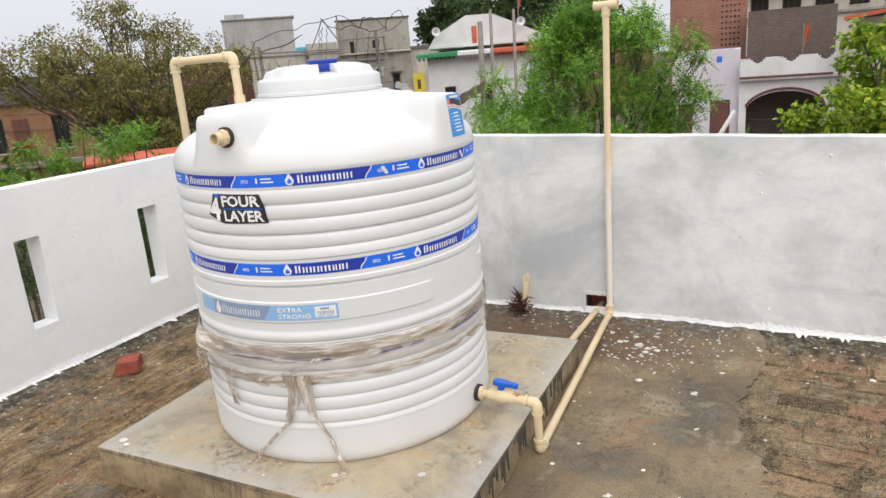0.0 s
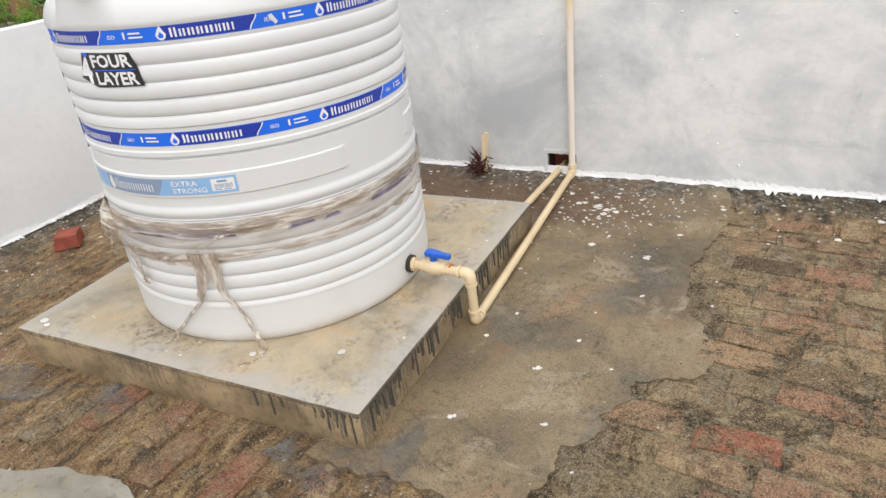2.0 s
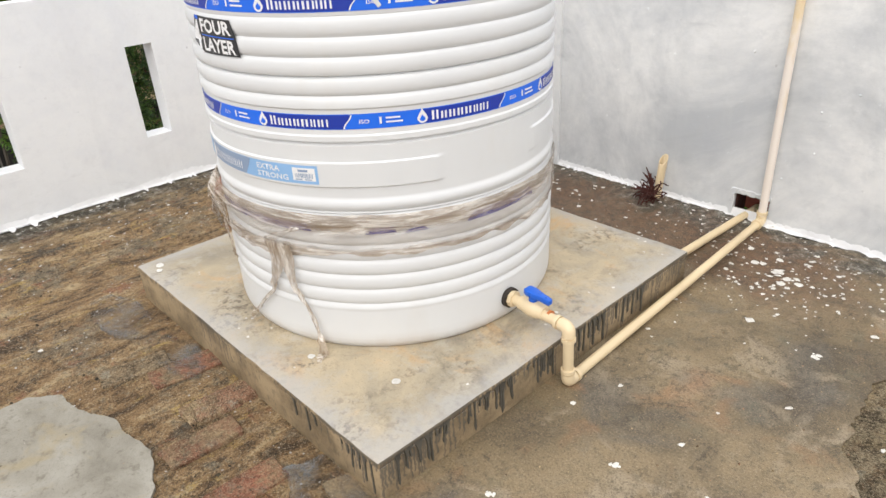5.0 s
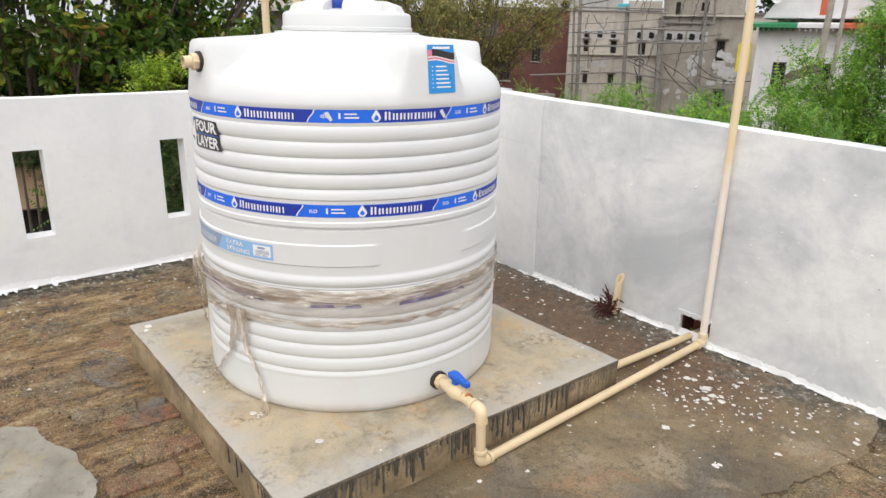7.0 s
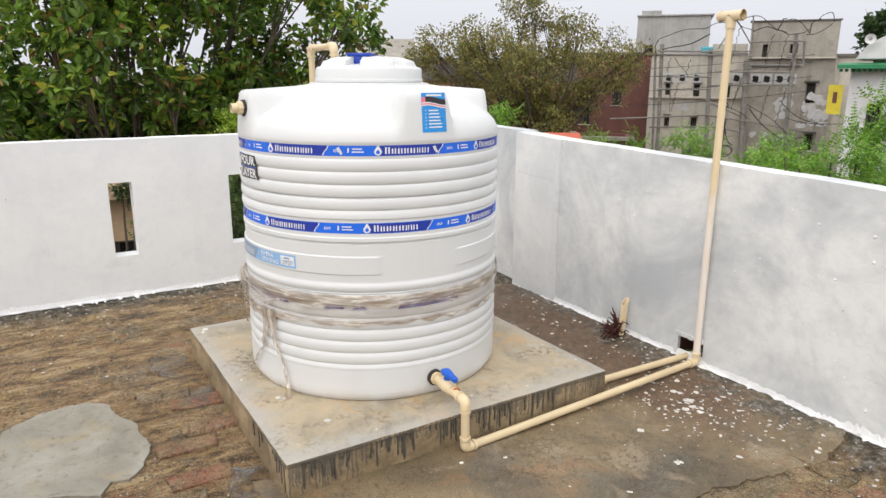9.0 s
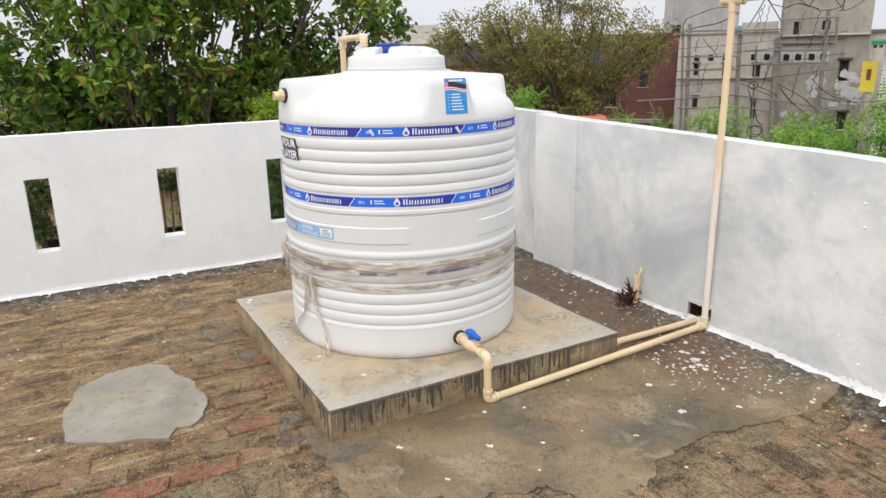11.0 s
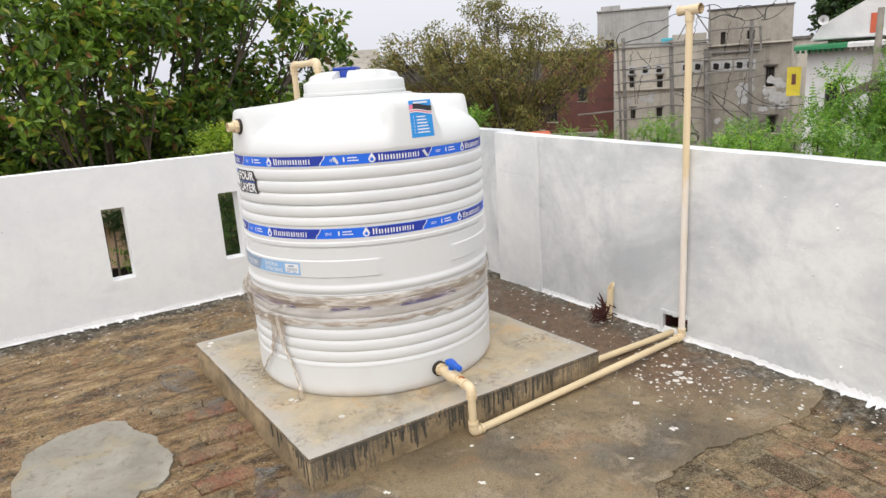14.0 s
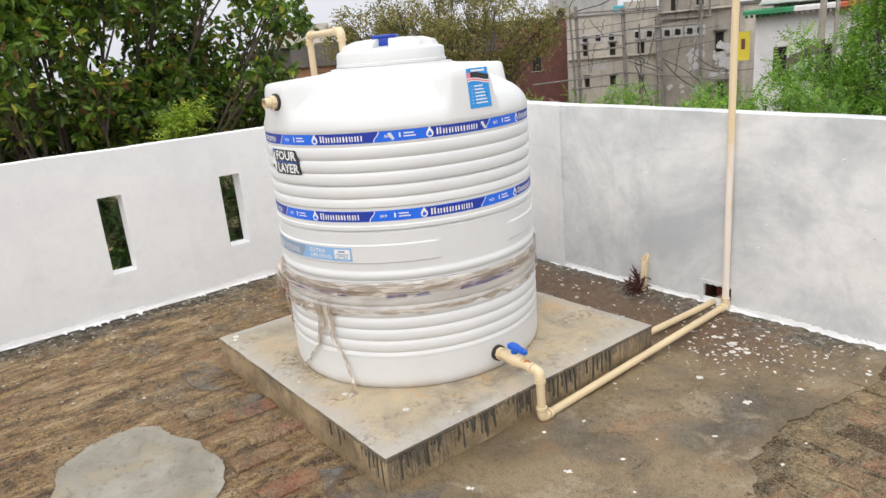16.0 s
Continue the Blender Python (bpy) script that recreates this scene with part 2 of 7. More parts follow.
def plinth_material():
    g = Graph("stained_concrete", 0.55)
    big, mid, small, fine = g.noise(2.6, 8, 0.65, distort=0.5), g.noise(8, 8, 0.7), g.noise(34, 8, 0.75), g.noise(150, 4, 0.8)
    top = g.ramp(big, [(0.32, (0.26, 0.23, 0.18)), (0.45, (0.37, 0.315, 0.225)), (0.57, (0.47, 0.385, 0.26)), (0.70, (0.53, 0.44, 0.31))])
    top = g.mix(g.ramp(mid, [(0.52, 0.0), (0.66, 0.6)]), top, (0.47, 0.44, 0.385))
    rust = g.ramp(g.noise(3.1, 8, 0.7, distort=0.9), [(0.53, 0.0), (0.64, 0.7)])
    top = g.mix(rust, top, (0.53, 0.34, 0.165))
    top = g.mix(g.ramp(g.noise(2.2, 8, 0.7, distort=0.5), [(0.36, 0.8), (0.46, 0.0)]), top, (0.19, 0.165, 0.13))
    speck = g.math("MULTIPLY", g.ramp(small, [(0.50, 0.0), (0.57, 1.0)]), g.ramp(g.noise(3.6, 6), [(0.48, 0.0), (0.60, 0.85)]))
    top = g.mix(speck, top, (0.15, 0.12, 0.085))
    top = g.mix(g.ramp(fine, [(0.33, 0.6), (0.42, 0.0)]), top, (0.10, 0.085, 0.065))
    top = g.mix(g.ramp(fine, [(0.62, 0.0), (0.70, 0.5)]), top, (0.55, 0.50, 0.42))
    # grey trowelled border along the edges of the top
    x, y, z = g.axis("X"), g.axis("Y"), g.axis("Z")
    ex = g.math("SUBTRACT", 0.7475, g.math("ABSOLUTE", g.math("ADD", x, 1.4475)))
    ey = g.math("SUBTRACT", 0.744, g.math("ABSOLUTE", g.math("SUBTRACT", y, 2.444)))
    edge = g.math("ADD", g.math("MINIMUM", ex, ey), g.math("MULTIPLY", g.math("SUBTRACT", mid, 0.5), 0.4))
    top = g.mix(g.ramp(edge, [(0.0, 0.65), (0.11, 0.0)]), top, (0.40, 0.395, 0.385))
    side = g.ramp(mid, [(0.38, (0.17, 0.125, 0.072)), (0.62, (0.36, 0.27, 0.16))])
    side = g.mix(g.ramp(small, [(0.40, 0.4), (0.46, 0.0)]), side, (0.09, 0.07, 0.045))
    # black slurry that ran down the sides: a thin film at the rim and narrow drips of uneven length
    w = g.math("ADD", g.math("ADD", x, y), g.math("MULTIPLY", g.math("SUBTRACT", small, 0.5), 0.035))
    drip = g.n.new("ShaderNodeTexVoronoi")
    drip.voronoi_dimensions = "1D"
    drip.inputs["Scale"].default_value = 84
    g.l.new(w, drip.inputs["W"])
    pick = g.n.new("ShaderNodeSeparateXYZ")
    g.l.new(drip.outputs["Color"], pick.inputs[0])
    group = g.ramp(g.noise(3.6, 3, 0.5, stretch=(1, 1, 0)), [(0.45, 0.0), (0.55, 1.0)])
    reach = g.math("MULTIPLY", g.math("MULTIPLY", g.math("POWER", pick.outputs[0], 1.6), 0.125), group)
    depth = g.math("SUBTRACT", 0.146, z)
    geo = g.n.new("ShaderNodeNewGeometry")
    sep = g.n.new("ShaderNodeSeparateXYZ")
    g.l.new(geo.outputs["Normal"], sep.inputs[0])
    heavy = g.math("MULTIPLY", g.math("GREATER_THAN", g.axis("X"), -0.71), g.ramp(g.noise(2.2, 4, 0.6), [(0.36, 0.45), (0.56, 1.0)]))
    reach = g.math("ADD", reach, g.math("MULTIPLY", heavy, g.math("ADD", 0.018, g.math("MULTIPLY", g.math("POWER", pick.outputs[1], 1.7), 0.11))))
    inside = g.math("LESS_THAN", drip.outputs["Distance"], g.math("SUBTRACT", g.math("ADD", 0.31, g.math("MULTIPLY", heavy, 0.10)), g.math("MULTIPLY", depth, 1.3)))
    wet = g.math("MULTIPLY", g.math("GREATER_THAN", reach, depth), inside)
    rim = g.math("GREATER_THAN", g.math("MULTIPLY", g.math("MULTIPLY", g.noise(9, 5, 0.7, stretch=(1, 1, 0.1)), 0.034), group), depth)
    side = g.mix(g.math("MULTIPLY", g.math("MAXIMUM", wet, rim), 0.7), side, (0.075, 0.070, 0.062))
    g.color(g.mix(g.ramp(sep.outputs["Z"], [(0.35, 0.0), (0.7, 1.0)]), side, top))
    g.bump(g.math("ADD", g.math("MULTIPLY", small, 0.6), g.math("MULTIPLY", fine, 0.25)), 0.5, 0.008)
    g.roughness(g.ramp(mid, [(0.35, 0.62), (0.65, 0.82)]))
    return g.m


def patch_material():
    g = Graph("pale_cement_patch", 0.5)
    big, small, fine = g.noise(4.5, 8, 0.68, distort=0.5), g.noise(26, 8, 0.75), g.noise(140, 4, 0.8)
    c = g.ramp(big, [(0.34, (0.19, 0.172, 0.135)), (0.5, (0.27, 0.25, 0.205)), (0.66, (0.34, 0.32, 0.275))])
    c = g.mix(g.ramp(small, [(0.38, 0.6), (0.46, 0.0)]), c, (0.13, 0.112, 0.08))
    c = g.mix(g.ramp(fine, [(0.34, 0.6), (0.42, 0.0)]), c, (0.09, 0.075, 0.05))
    c = g.mix(g.ramp(g.noise(5.5, 6, 0.65, distort=0.6), [(0.55, 0.0), (0.66, 0.5)]), c, (0.33, 0.26, 0.14))
    g.color(c).bump(g.math("ADD", small, g.math("MULTIPLY", fine, 0.3)), 0.45, 0.008)
    g.roughness(g.ramp(big, [(0.35, 0.4), (0.65, 0.7)]))
    return g.m


def slurry_material():
    g = Graph("grey_slurry", 0.55)
    big, small = g.noise(7, 9, 0.7, distort=0.6), g.noise(40, 8, 0.8)
    g.color(g.mix(g.ramp(small, [(0.40, 0.6), (0.50, 0.0)]), g.ramp(big, [(0.4, (0.095, 0.10, 0.105)), (0.62, (0.20, 0.205, 0.205))]), (0.11, 0.085, 0.055)))
    g.l.new(g.ramp(g.math("ADD", g.math("MULTIPLY", big, 0.7), g.math("MULTIPLY", small, 0.3)), [(0.46, 0.0), (0.62, 0.6)]), g.p.inputs["Alpha"])
    g.bump(small, 0.25, 0.004)
    return g.m


M_FLOOR, M_SCREED, M_PLINTH = floor_material(), screed_material(), plinth_material()
M_PATCH, M_SLURRY, M_MORTAR = patch_material(), slurry_material(), mortar_material()
M_FLECK = grained("lime_splash", (0.52, 0.50, 0.46), (0.76, 0.74, 0.69), 30, 0.85, 0.2, 120)
M_DRIP = grained("black_slurry", (0.055, 0.051, 0.043), (0.11, 0.10, 0.08), 40, 0.7, 0.2, 120)
M_REDBRICK = grained("red_clay_brick", (0.22, 0.05, 0.03), (0.36, 0.10, 0.065), 22, 0.85, 0.6, 130, shift=9.0)


def worn_brick(name, tones, growth=1.0):
    g = Graph(name, 0.85, 0.0, 7.0)
    info = g.n.new("ShaderNodeObjectInfo").outputs["Random"]
    mid, small = g.noise(11, 9, 0.75), g.noise(34, 9, 0.8)
    tone = g.ramp(info, [(k / len(tones), t) for k, t in enumerate(tones)])
    c = g.mix(g.ramp(small, [(0.36, 0.7), (0.52, 0.0)]), tone, g.mix(0.6, tone, (0.03, 0.02, 0.012)))
    c = g.mix(g.ramp(mid, [(0.50, 0.0), (0.57, 0.8)]), c, g.ramp(small, [(0.38, (0.12, 0.085, 0.05)), (0.62, (0.36, 0.25, 0.14))]))
    c = g.mix(g.ramp(g.noise(19, 9, 0.8), [(0.54, 0.0), (0.59, 0.8)]), c, g.ramp(small, [(0.4, (0.04, 0.033, 0.022)), (0.6, (0.15, 0.125, 0.085))]))
    c, h = grime(g, c, 0.7, 0.7, 0.2)
    c = g.mix(growth, c, overgrown(g, c))
    g.color(c).bump(h, 0.9, 0.012)
    g.p.inputs["Specular IOR Level"].default_value = 0.2
    return g.m


M_WORN = worn_brick("worn_floor_brick", [(0.12, 0.085, 0.05), (0.38, 0.25, 0.14), (0.36, 0.19, 0.12), (0.10, 0.07, 0.042), (0.46, 0.33, 0.185), (0.40, 0.20, 0.125), (0.28, 0.20, 0.12)])
M_WORNRED = worn_brick("worn_red_brick", [(0.34, 0.13, 0.08), (0.30, 0.17, 0.10), (0.28, 0.13, 0.08), (0.40, 0.14, 0.085)], 0.5)


def plastic(name, col, rough=0.35, vary=0.06, coat=0.0):
    g = Graph(name, rough)
    a, b = g.noise(3, 4), g.noise(45, 3)
    lo = tuple(k * (1 - vary) for k in col)
    g.color(g.ramp(a, [(0.35, lo), (0.65, col)]))
    g.roughness(g.ramp(b, [(0.3, rough - 0.05), (0.7, rough + 0.1)]))
    g.bump(g.math("ADD", a, g.math("MULTIPLY", b, 0.3)), 0.05, 0.004)
    g.p.inputs["Coat Weight"].default_value = coat
    return g.m


def tank_material():
    g = Graph("white_moulded_plastic", 0.38)
    a, b, s = g.noise(2.2, 5), g.noise(60, 3), g.noise(7, 5, 0.6, stretch=(1, 1, 0.25))
    c = g.ramp(a, [(0.35, (0.65, 0.66, 0.665)), (0.65, (0.69, 0.70, 0.70))])
    c = g.mix(g.ramp(s, [(0.6, 0.0), (0.8, 0.28)]), c, (0.62, 0.59, 0.54))
    z = g.axis("Z")
    c = g.mix(g.math("MULTIPLY", g.ramp(z, [(0.13, 0.5), (0.19, 0.0)]), g.ramp(s, [(0.4, 0.3), (0.6, 1.0)])), c, (0.42, 0.33, 0.24))
    g.color(c)
    g.p.inputs["Subsurface Weight"].default_value = 0.0
    g.roughness(g.ramp(b, [(0.3, 0.33), (0.7, 0.45)]))
    g.bump(g.math("ADD", a, g.math("MULTIPLY", b, 0.15)), 0.06, 0.006)
    return g.m


M_TANK = tank_material()
M_PIPE = plastic("cream_pipe_plastic", (0.72, 0.58, 0.37), 0.4, 0.14)
M_FIT = plastic("cream_fitting_plastic", (0.74, 0.60, 0.39), 0.36, 0.08)
M_GASKET = plastic("cream_gasket", (0.55, 0.47, 0.37), 0.6, 0.2)
M_BLUE = plastic("blue_plastic", (0.012, 0.12, 0.62), 0.3, 0.15)
M_LIDBLUE = plastic("dark_blue_plastic", (0.008, 0.05, 0.42), 0.35, 0.2)
M_TAPE = plastic("blue_print", (0.008, 0.14, 0.78), 0.48, 0.08)
M_NAVY = plastic("navy_print", (0.008, 0.035, 0.36), 0.48, 0.1)
M_WHITE = plastic("white_print", (0.8, 0.8, 0.8), 0.35, 0.03)
M_PALE = plastic("pale_blue_print", (0.26, 0.46, 0.74), 0.35, 0.08)
M_GREYBLUE = plastic("grey_blue_print", (0.24, 0.32, 0.46), 0.35, 0.08)
M_BLACK = plastic("black_print", (0.02, 0.02, 0.022), 0.35, 0.1)
M_SKYBLUE = plastic("sky_blue_print", (0.02, 0.28, 0.72), 0.3, 0.08)
M_PINK = plastic("pink_print", (0.75, 0.2, 0.3), 0.3, 0.05)
M_RUBBER = plastic("black_rubber", (0.03, 0.022, 0.018), 0.6, 0.2)
M_ORANGE = plastic("orange_sealant", (0.5, 0.16, 0.05), 0.5, 0.2)


def film_material(name, stretch):
    g = Graph(name, 0.22)
    fold, tiny = g.noise(11, 6, 0.65, stretch=stretch, distort=0.7), g.noise(60, 3, stretch=(1, 1, 4))
    g.color(g.ramp(fold, [(0.38, (0.24, 0.175, 0.115)), (0.49, (0.45, 0.36, 0.27)), (0.60, (0.80, 0.74, 0.66))]))
    g.bump(g.math("ADD", fold, g.math("MULTIPLY", tiny, 0.3)), 0.7, 0.01)
    z = g.math("ADD", g.axis("Z"), g.math("MULTIPLY", g.math("SUBTRACT", g.noise(5, 3), 0.5), 0.035))
    band = g.ramp(z, [(0.455, 0.9), (0.482, 0.85), (0.492, 0.32), (0.530, 0.42), (0.545, 0.88), (0.6, 0.92)])
    g.l.new(g.math("MULTIPLY", g.ramp(fold, [(0.3, 1.0), (0.5, 0.6), (0.7, 0.95)]), band), g.p.inputs["Alpha"])
    return g.m


M_FILM = film_material("crumpled_clear_film", (0.7, 0.7, 6))
M_TAIL = film_material("twisted_clear_film", (4, 4, 0.5))


def riser_material():
    """Cream pipe smeared with the wall's whitewash over most of its length."""
    g = Graph("whitewashed_pipe_plastic", 0.5)
    z, n = g.axis("Z"), g.noise(7, 7, 0.7, stretch=(1, 1, 0.35))
    cover = g.math("ADD", g.math("SUBTRACT", 0.95, z), g.math("MULTIPLY", g.math("SUBTRACT", n, 0.5), 1.6))
    c = g.mix(g.ramp(cover, [(0.0, 0.0), (0.3, 0.85)]), (0.72, 0.58, 0.37), (0.78, 0.72, 0.67))
    g.color(c).bump(n, 0.15, 0.003)
    return g.m


M_RISER = riser_material()
M_FIBRE = grained("dark_red_fibre", (0.035, 0.010, 0.008), (0.10, 0.028, 0.02), 40, 0.9, 0.4, 150)
M_DARK = grained("dark_opening", (0.012, 0.011, 0.010), (0.03, 0.027, 0.024), 4, 0.9, 0.1)
M_WEED = grained("weed_leaf", (0.03, 0.12, 0.015), (0.10, 0.30, 0.03), 30, 0.5, 0.1)
M_SOIL = grained("dry_earth", (0.09, 0.065, 0.04), (0.17, 0.13, 0.085), 0.6, 0.95, 0.3, 6)
M_MAROONBRICK = grained("dark_maroon_brick", (0.03, 0.012, 0.010), (0.075, 0.028, 0.02), 20, 0.7, 0.4, 90)


# ---- mesh helpers ----
def part(name, bm, material, parent=None, label="", smooth=False):
    """Links a bmesh as one mesh object, under a thing or a part if one is given."""
    me = bpy.data.meshes.new(name)
    bm.to_mesh(me)
    bm.free()
    return part_of(name, me, material, parent, label, smooth)


def part_of(name, me, material, parent=None, label="", smooth=False):
    me.materials.append(material)
    if smooth:
        me.polygons.foreach_set("use_smooth", [True] * len(me.polygons))
        me.set_sharp_from_angle(angle=radians(40))
    ob = new(name, me)
    ob.parent = parent
    if label:
        tagged(ob, label)
    return ob


def thing(name, label, category, group="", at=(0, 0, 0)):
    ob = new(name)
    ob.empty_display_size = 0.1
    ob.location = at
    return tagged(ob, label, category, group)


def box(x0, x1, y0, y1, z0, z1, bevel=0.0, bm=None, turn=None):
    b = bmesh.new()
    m = Matrix.Translation(((x0 + x1) / 2, (y0 + y1) / 2, (z0 + z1) / 2)) @ Matrix.Diagonal((x1 - x0, y1 - y0, z1 - z0, 1))
    bmesh.ops.create_cube(b, size=1, matrix=m)
    if bevel:
        bmesh.ops.bevel(b, geom=b.edges[:], offset=bevel, segments=2, affect="EDGES", profile=0.5)
    if turn is not None:
        bmesh.ops.transform(b, matrix=turn, verts=b.verts)
    if bm is None:
        return b
    me = bpy.data.meshes.new("tmp")
    b.to_mesh(me)
    b.free()
    bm.from_mesh(me)
    bpy.data.meshes.remove(me)
    return bm


def lathe(profile, cx=0.0, cy=0.0, seg=64, bm=None, start=0.0, sweep=360.0, rfun=None):
    """Turns (r, z) pairs round a vertical axis; rfun(angle, k, r, z) may bend them."""
    bm = bm or bmesh.new()
    full = sweep >= 360
    cols = seg if full else seg + 1
    grid = []
    for i in range(cols):
        a = radians(start + sweep * i / seg)
        col = []
        for k, (r, z) in enumerate(profile):
            rr, zz = rfun(math.degrees(a), k, r, z) if rfun else (r, z)
            col.append(bm.verts.new((cx + rr * math.cos(a), cy + rr * math.sin(a), zz)))
        grid.append(col)
    for i in range(seg):
        p, q = grid[i], grid[(i + 1) % cols]
        for k in range(len(profile) - 1):
            bm.faces.new((p[k], q[k], q[k + 1], p[k + 1]))
    return bm


def tube(pts, r, seg=14, bm=None, cap=True, radii=None):
    """A round tube along a polyline; radii may taper it."""
    bm = bm or bmesh.new()
    pts = [Vector(p) for p in pts]
    rings, ref = [], None
    for i, p in enumerate(pts):
        d = (pts[min(i + 1, len(pts) - 1)] - pts[max(i - 1, 0)]).normalized()
        if ref is None:
            ref = d.orthogonal().normalized()
        ref = (ref - d * ref.dot(d)).normalized()
        side = d.cross(ref)
        stretch = 1.0
        if 0 < i < len(pts) - 1:
            a, b = (p - pts[i - 1]).normalized(), (pts[i + 1] - p).normalized()
            stretch = 1 / max(0.5, math.sqrt(max(0.0, (1 + a.dot(b)) / 2)))
            bend = (b - a)
            bend = bend.normalized() if bend.length > 1e-6 else None
        else:
            bend = None
        rr = radii[i] if radii else r
        ring = []
        for k in range(seg):
            o = (ref * math.cos(math.tau * k / seg) + side * math.sin(math.tau * k / seg)) * rr
            if bend is not None:
                o += bend * o.dot(bend) * (stretch - 1)
            ring.append(bm.verts.new(p + o))
        rings.append(ring)
    for a, b in zip(rings, rings[1:]):
        for k in range(seg):
            bm.faces.new((a[k], a[(k + 1) % seg], b[(k + 1) % seg], b[k]))
    if cap:
        bm.faces.new(rings[0][::-1])
        bm.faces.new(rings[-1])
    return bm


def elbow_path(p, a, b, arm, n=5):
    """Points of a rounded bend at p between the ways to a and to b."""
    p, a, b = Vector(p), Vector(a).normalized(), Vector(b).normalized()
    out = [p + a * arm]
    for i in range(n + 1):
        t = i / n
        q0, q2 = p + a * arm * 0.6, p + b * arm * 0.6
        out.append(q0 * (1 - t) ** 2 + p * 2 * t * (1 - t) + q2 * t * t)
    out.append(p + b * arm)
    return out


def slab_of(outline, z0, z1, rough=0.0, bm=None):
    """A flat piece from an outline in plan."""
    bm = bm or bmesh.new()
    lo = [bm.verts.new((x, y, z0)) for x, y in outline]
    hi = [bm.verts.new((x, y, z1)) for x, y in outline]
    bm.faces.new(hi)
    n = len(outline)
    for i in range(n):
        bm.faces.new((lo[i], lo[(i + 1) % n], hi[(i + 1) % n], hi[i]))
    return bm


def ragged(corners, step, amp, seed):
    """A closed outline through corners, broken into small uneven steps."""
    rng, out = random.Random(seed), []
    n = len(corners)
    for i in range(n):
        a, b = Vector(corners[i]), Vector(corners[(i + 1) % n])
        k = max(1, int((b - a).length / step))
        nrm = Vector((-(b - a).y, (b - a).x)).normalized()
        for j in range(k):
            p = a.lerp(b, j / k)
            off = amp * (noise.noise((p.x * 3.1, p.y * 3.1, seed)) * 1.2 + 0.8 * noise.noise((p.x * 14, p.y * 14, seed)) + 0.5 * noise.noise((p.x * 38, p.y * 38, seed)) + rng.uniform(-0.06, 0.06))
            out.append((p.x + nrm.x * off, p.y + nrm.y * off))
    return out


# ---- the roof and its parapets ----
def floor_z(x, y):
    """The roof's height: level, with cement heaped up at the foot of the walls."""
    d = min(x + 3.28, 3.77 - 0.033 * x - y)
    return 0.035 * max(0.0, 1 - max(d, 0) / 0.5) ** 1.5


def north_y(x):
    return 3.77 - 0.033 * x + (0.06 if x < -2.25 else 0.0)


def make_floor():
    bm = bmesh.new()
    xs = [-3.40 + 0.075 * i for i in range(101)]
    ys = [-2.6 + 0.075 * j for j in range(90)]
    grid = [[bm.verts.new((x, y, floor_z(x, y) + 0.006 * noise.noise((x * 5, y * 5, 1)) - 0.004)) for y in ys] for x in xs]
    for i in range(len(xs) - 1):
        for j in range(len(ys) - 1):
            bm.faces.new((grid[i][j], grid[i + 1][j], grid[i + 1][j + 1], grid[i][j + 1]))
    return tagged(part("floor", bm, M_FLOOR, smooth=True), "weathered roof floor of worn bricks, dirt and cement", "floor", kind="structure")


def wall_mesh(place, us, zs, holes, thick, top):
    """A wall over the grid us x zs with cells left out; place(u, d, z) maps to the world, d is depth behind the face, top(u) its height."""
    bm, cache = bmesh.new(), {}

    def v(i, k, back):
        key = (i, k, back)
        if key not in cache:
            z = zs[k] if k < len(zs) - 1 else top(us[i])
            ripple = 0.004 * noise.noise((us[i] * 2.3, zs[k] * 2.3, 3.0 + back)) if 0 < k else 0.0
            cache[key] = bm.verts.new(place(us[i], (thick if back else 0.0) + ripple, z))
        return cache[key]

    def solid(i, k):
        if not (0 <= i < len(us) - 1 and 0 <= k < len(zs) - 1):
            return False
        um, zm = (us[i] + us[i + 1]) / 2, (zs[k] + zs[k + 1]) / 2
        return not any(a < um < b and c < zm < d for a, b, c, d in holes)

    for i in range(len(us) - 1):
        for k in range(len(zs) - 1):
            if not solid(i, k):
                continue
            bm.faces.new((v(i, k, 0), v(i + 1, k, 0), v(i + 1, k + 1, 0), v(i, k + 1, 0)))
            bm.faces.new((v(i, k, 1), v(i, k + 1, 1), v(i + 1, k + 1, 1), v(i + 1, k, 1)))
            if not solid(i - 1, k):
                bm.faces.new((v(i, k, 0), v(i, k + 1, 0), v(i, k + 1, 1), v(i, k, 1)))
            if not solid(i + 1, k):
                bm.faces.new((v(i + 1, k, 0), v(i + 1, k, 1), v(i + 1, k + 1, 1), v(i + 1, k + 1, 0)))
            if not solid(i, k - 1):
                bm.faces.new((v(i, k, 0), v(i, k, 1), v(i + 1, k, 1), v(i + 1, k, 0)))
            if not solid(i, k + 1):
                bm.faces.new((v(i, k + 1, 0), v(i + 1, k + 1, 0), v(i + 1, k + 1, 1), v(i, k + 1, 1)))
    bmesh.ops.recalc_face_normals(bm, faces=bm.faces)
    return bm


def cuts(lo, hi, step, marks):
    vals = sorted(set([lo, hi, *marks]))
    out = []
    for a, b in zip(vals, vals[1:]):
        n = max(1, round((b - a) / step))
        out += [a + (b - a) * i / n for i in range(n)]
    return out + [hi]


floor = make_floor()
SLOTS = [(-0.79, -0.655), (-0.03, 0.105), (0.733, 0.868), (1.494, 1.63), (2.226, 2.362), (2.982, 3.118)]
slot_marks = [y for s in SLOTS for y in s]


def west_top(y):
    return 1.032 + 0.006 * noise.noise((y * 2, 0, 7)) + 0.003 * noise.noise((y * 9, 0, 7))


def north_top(x):
    return 1.010 - 0.023 * x + 0.006 * noise.noise((x * 2, 0, 2)) + 0.003 * noise.noise((x * 9, 0, 2))


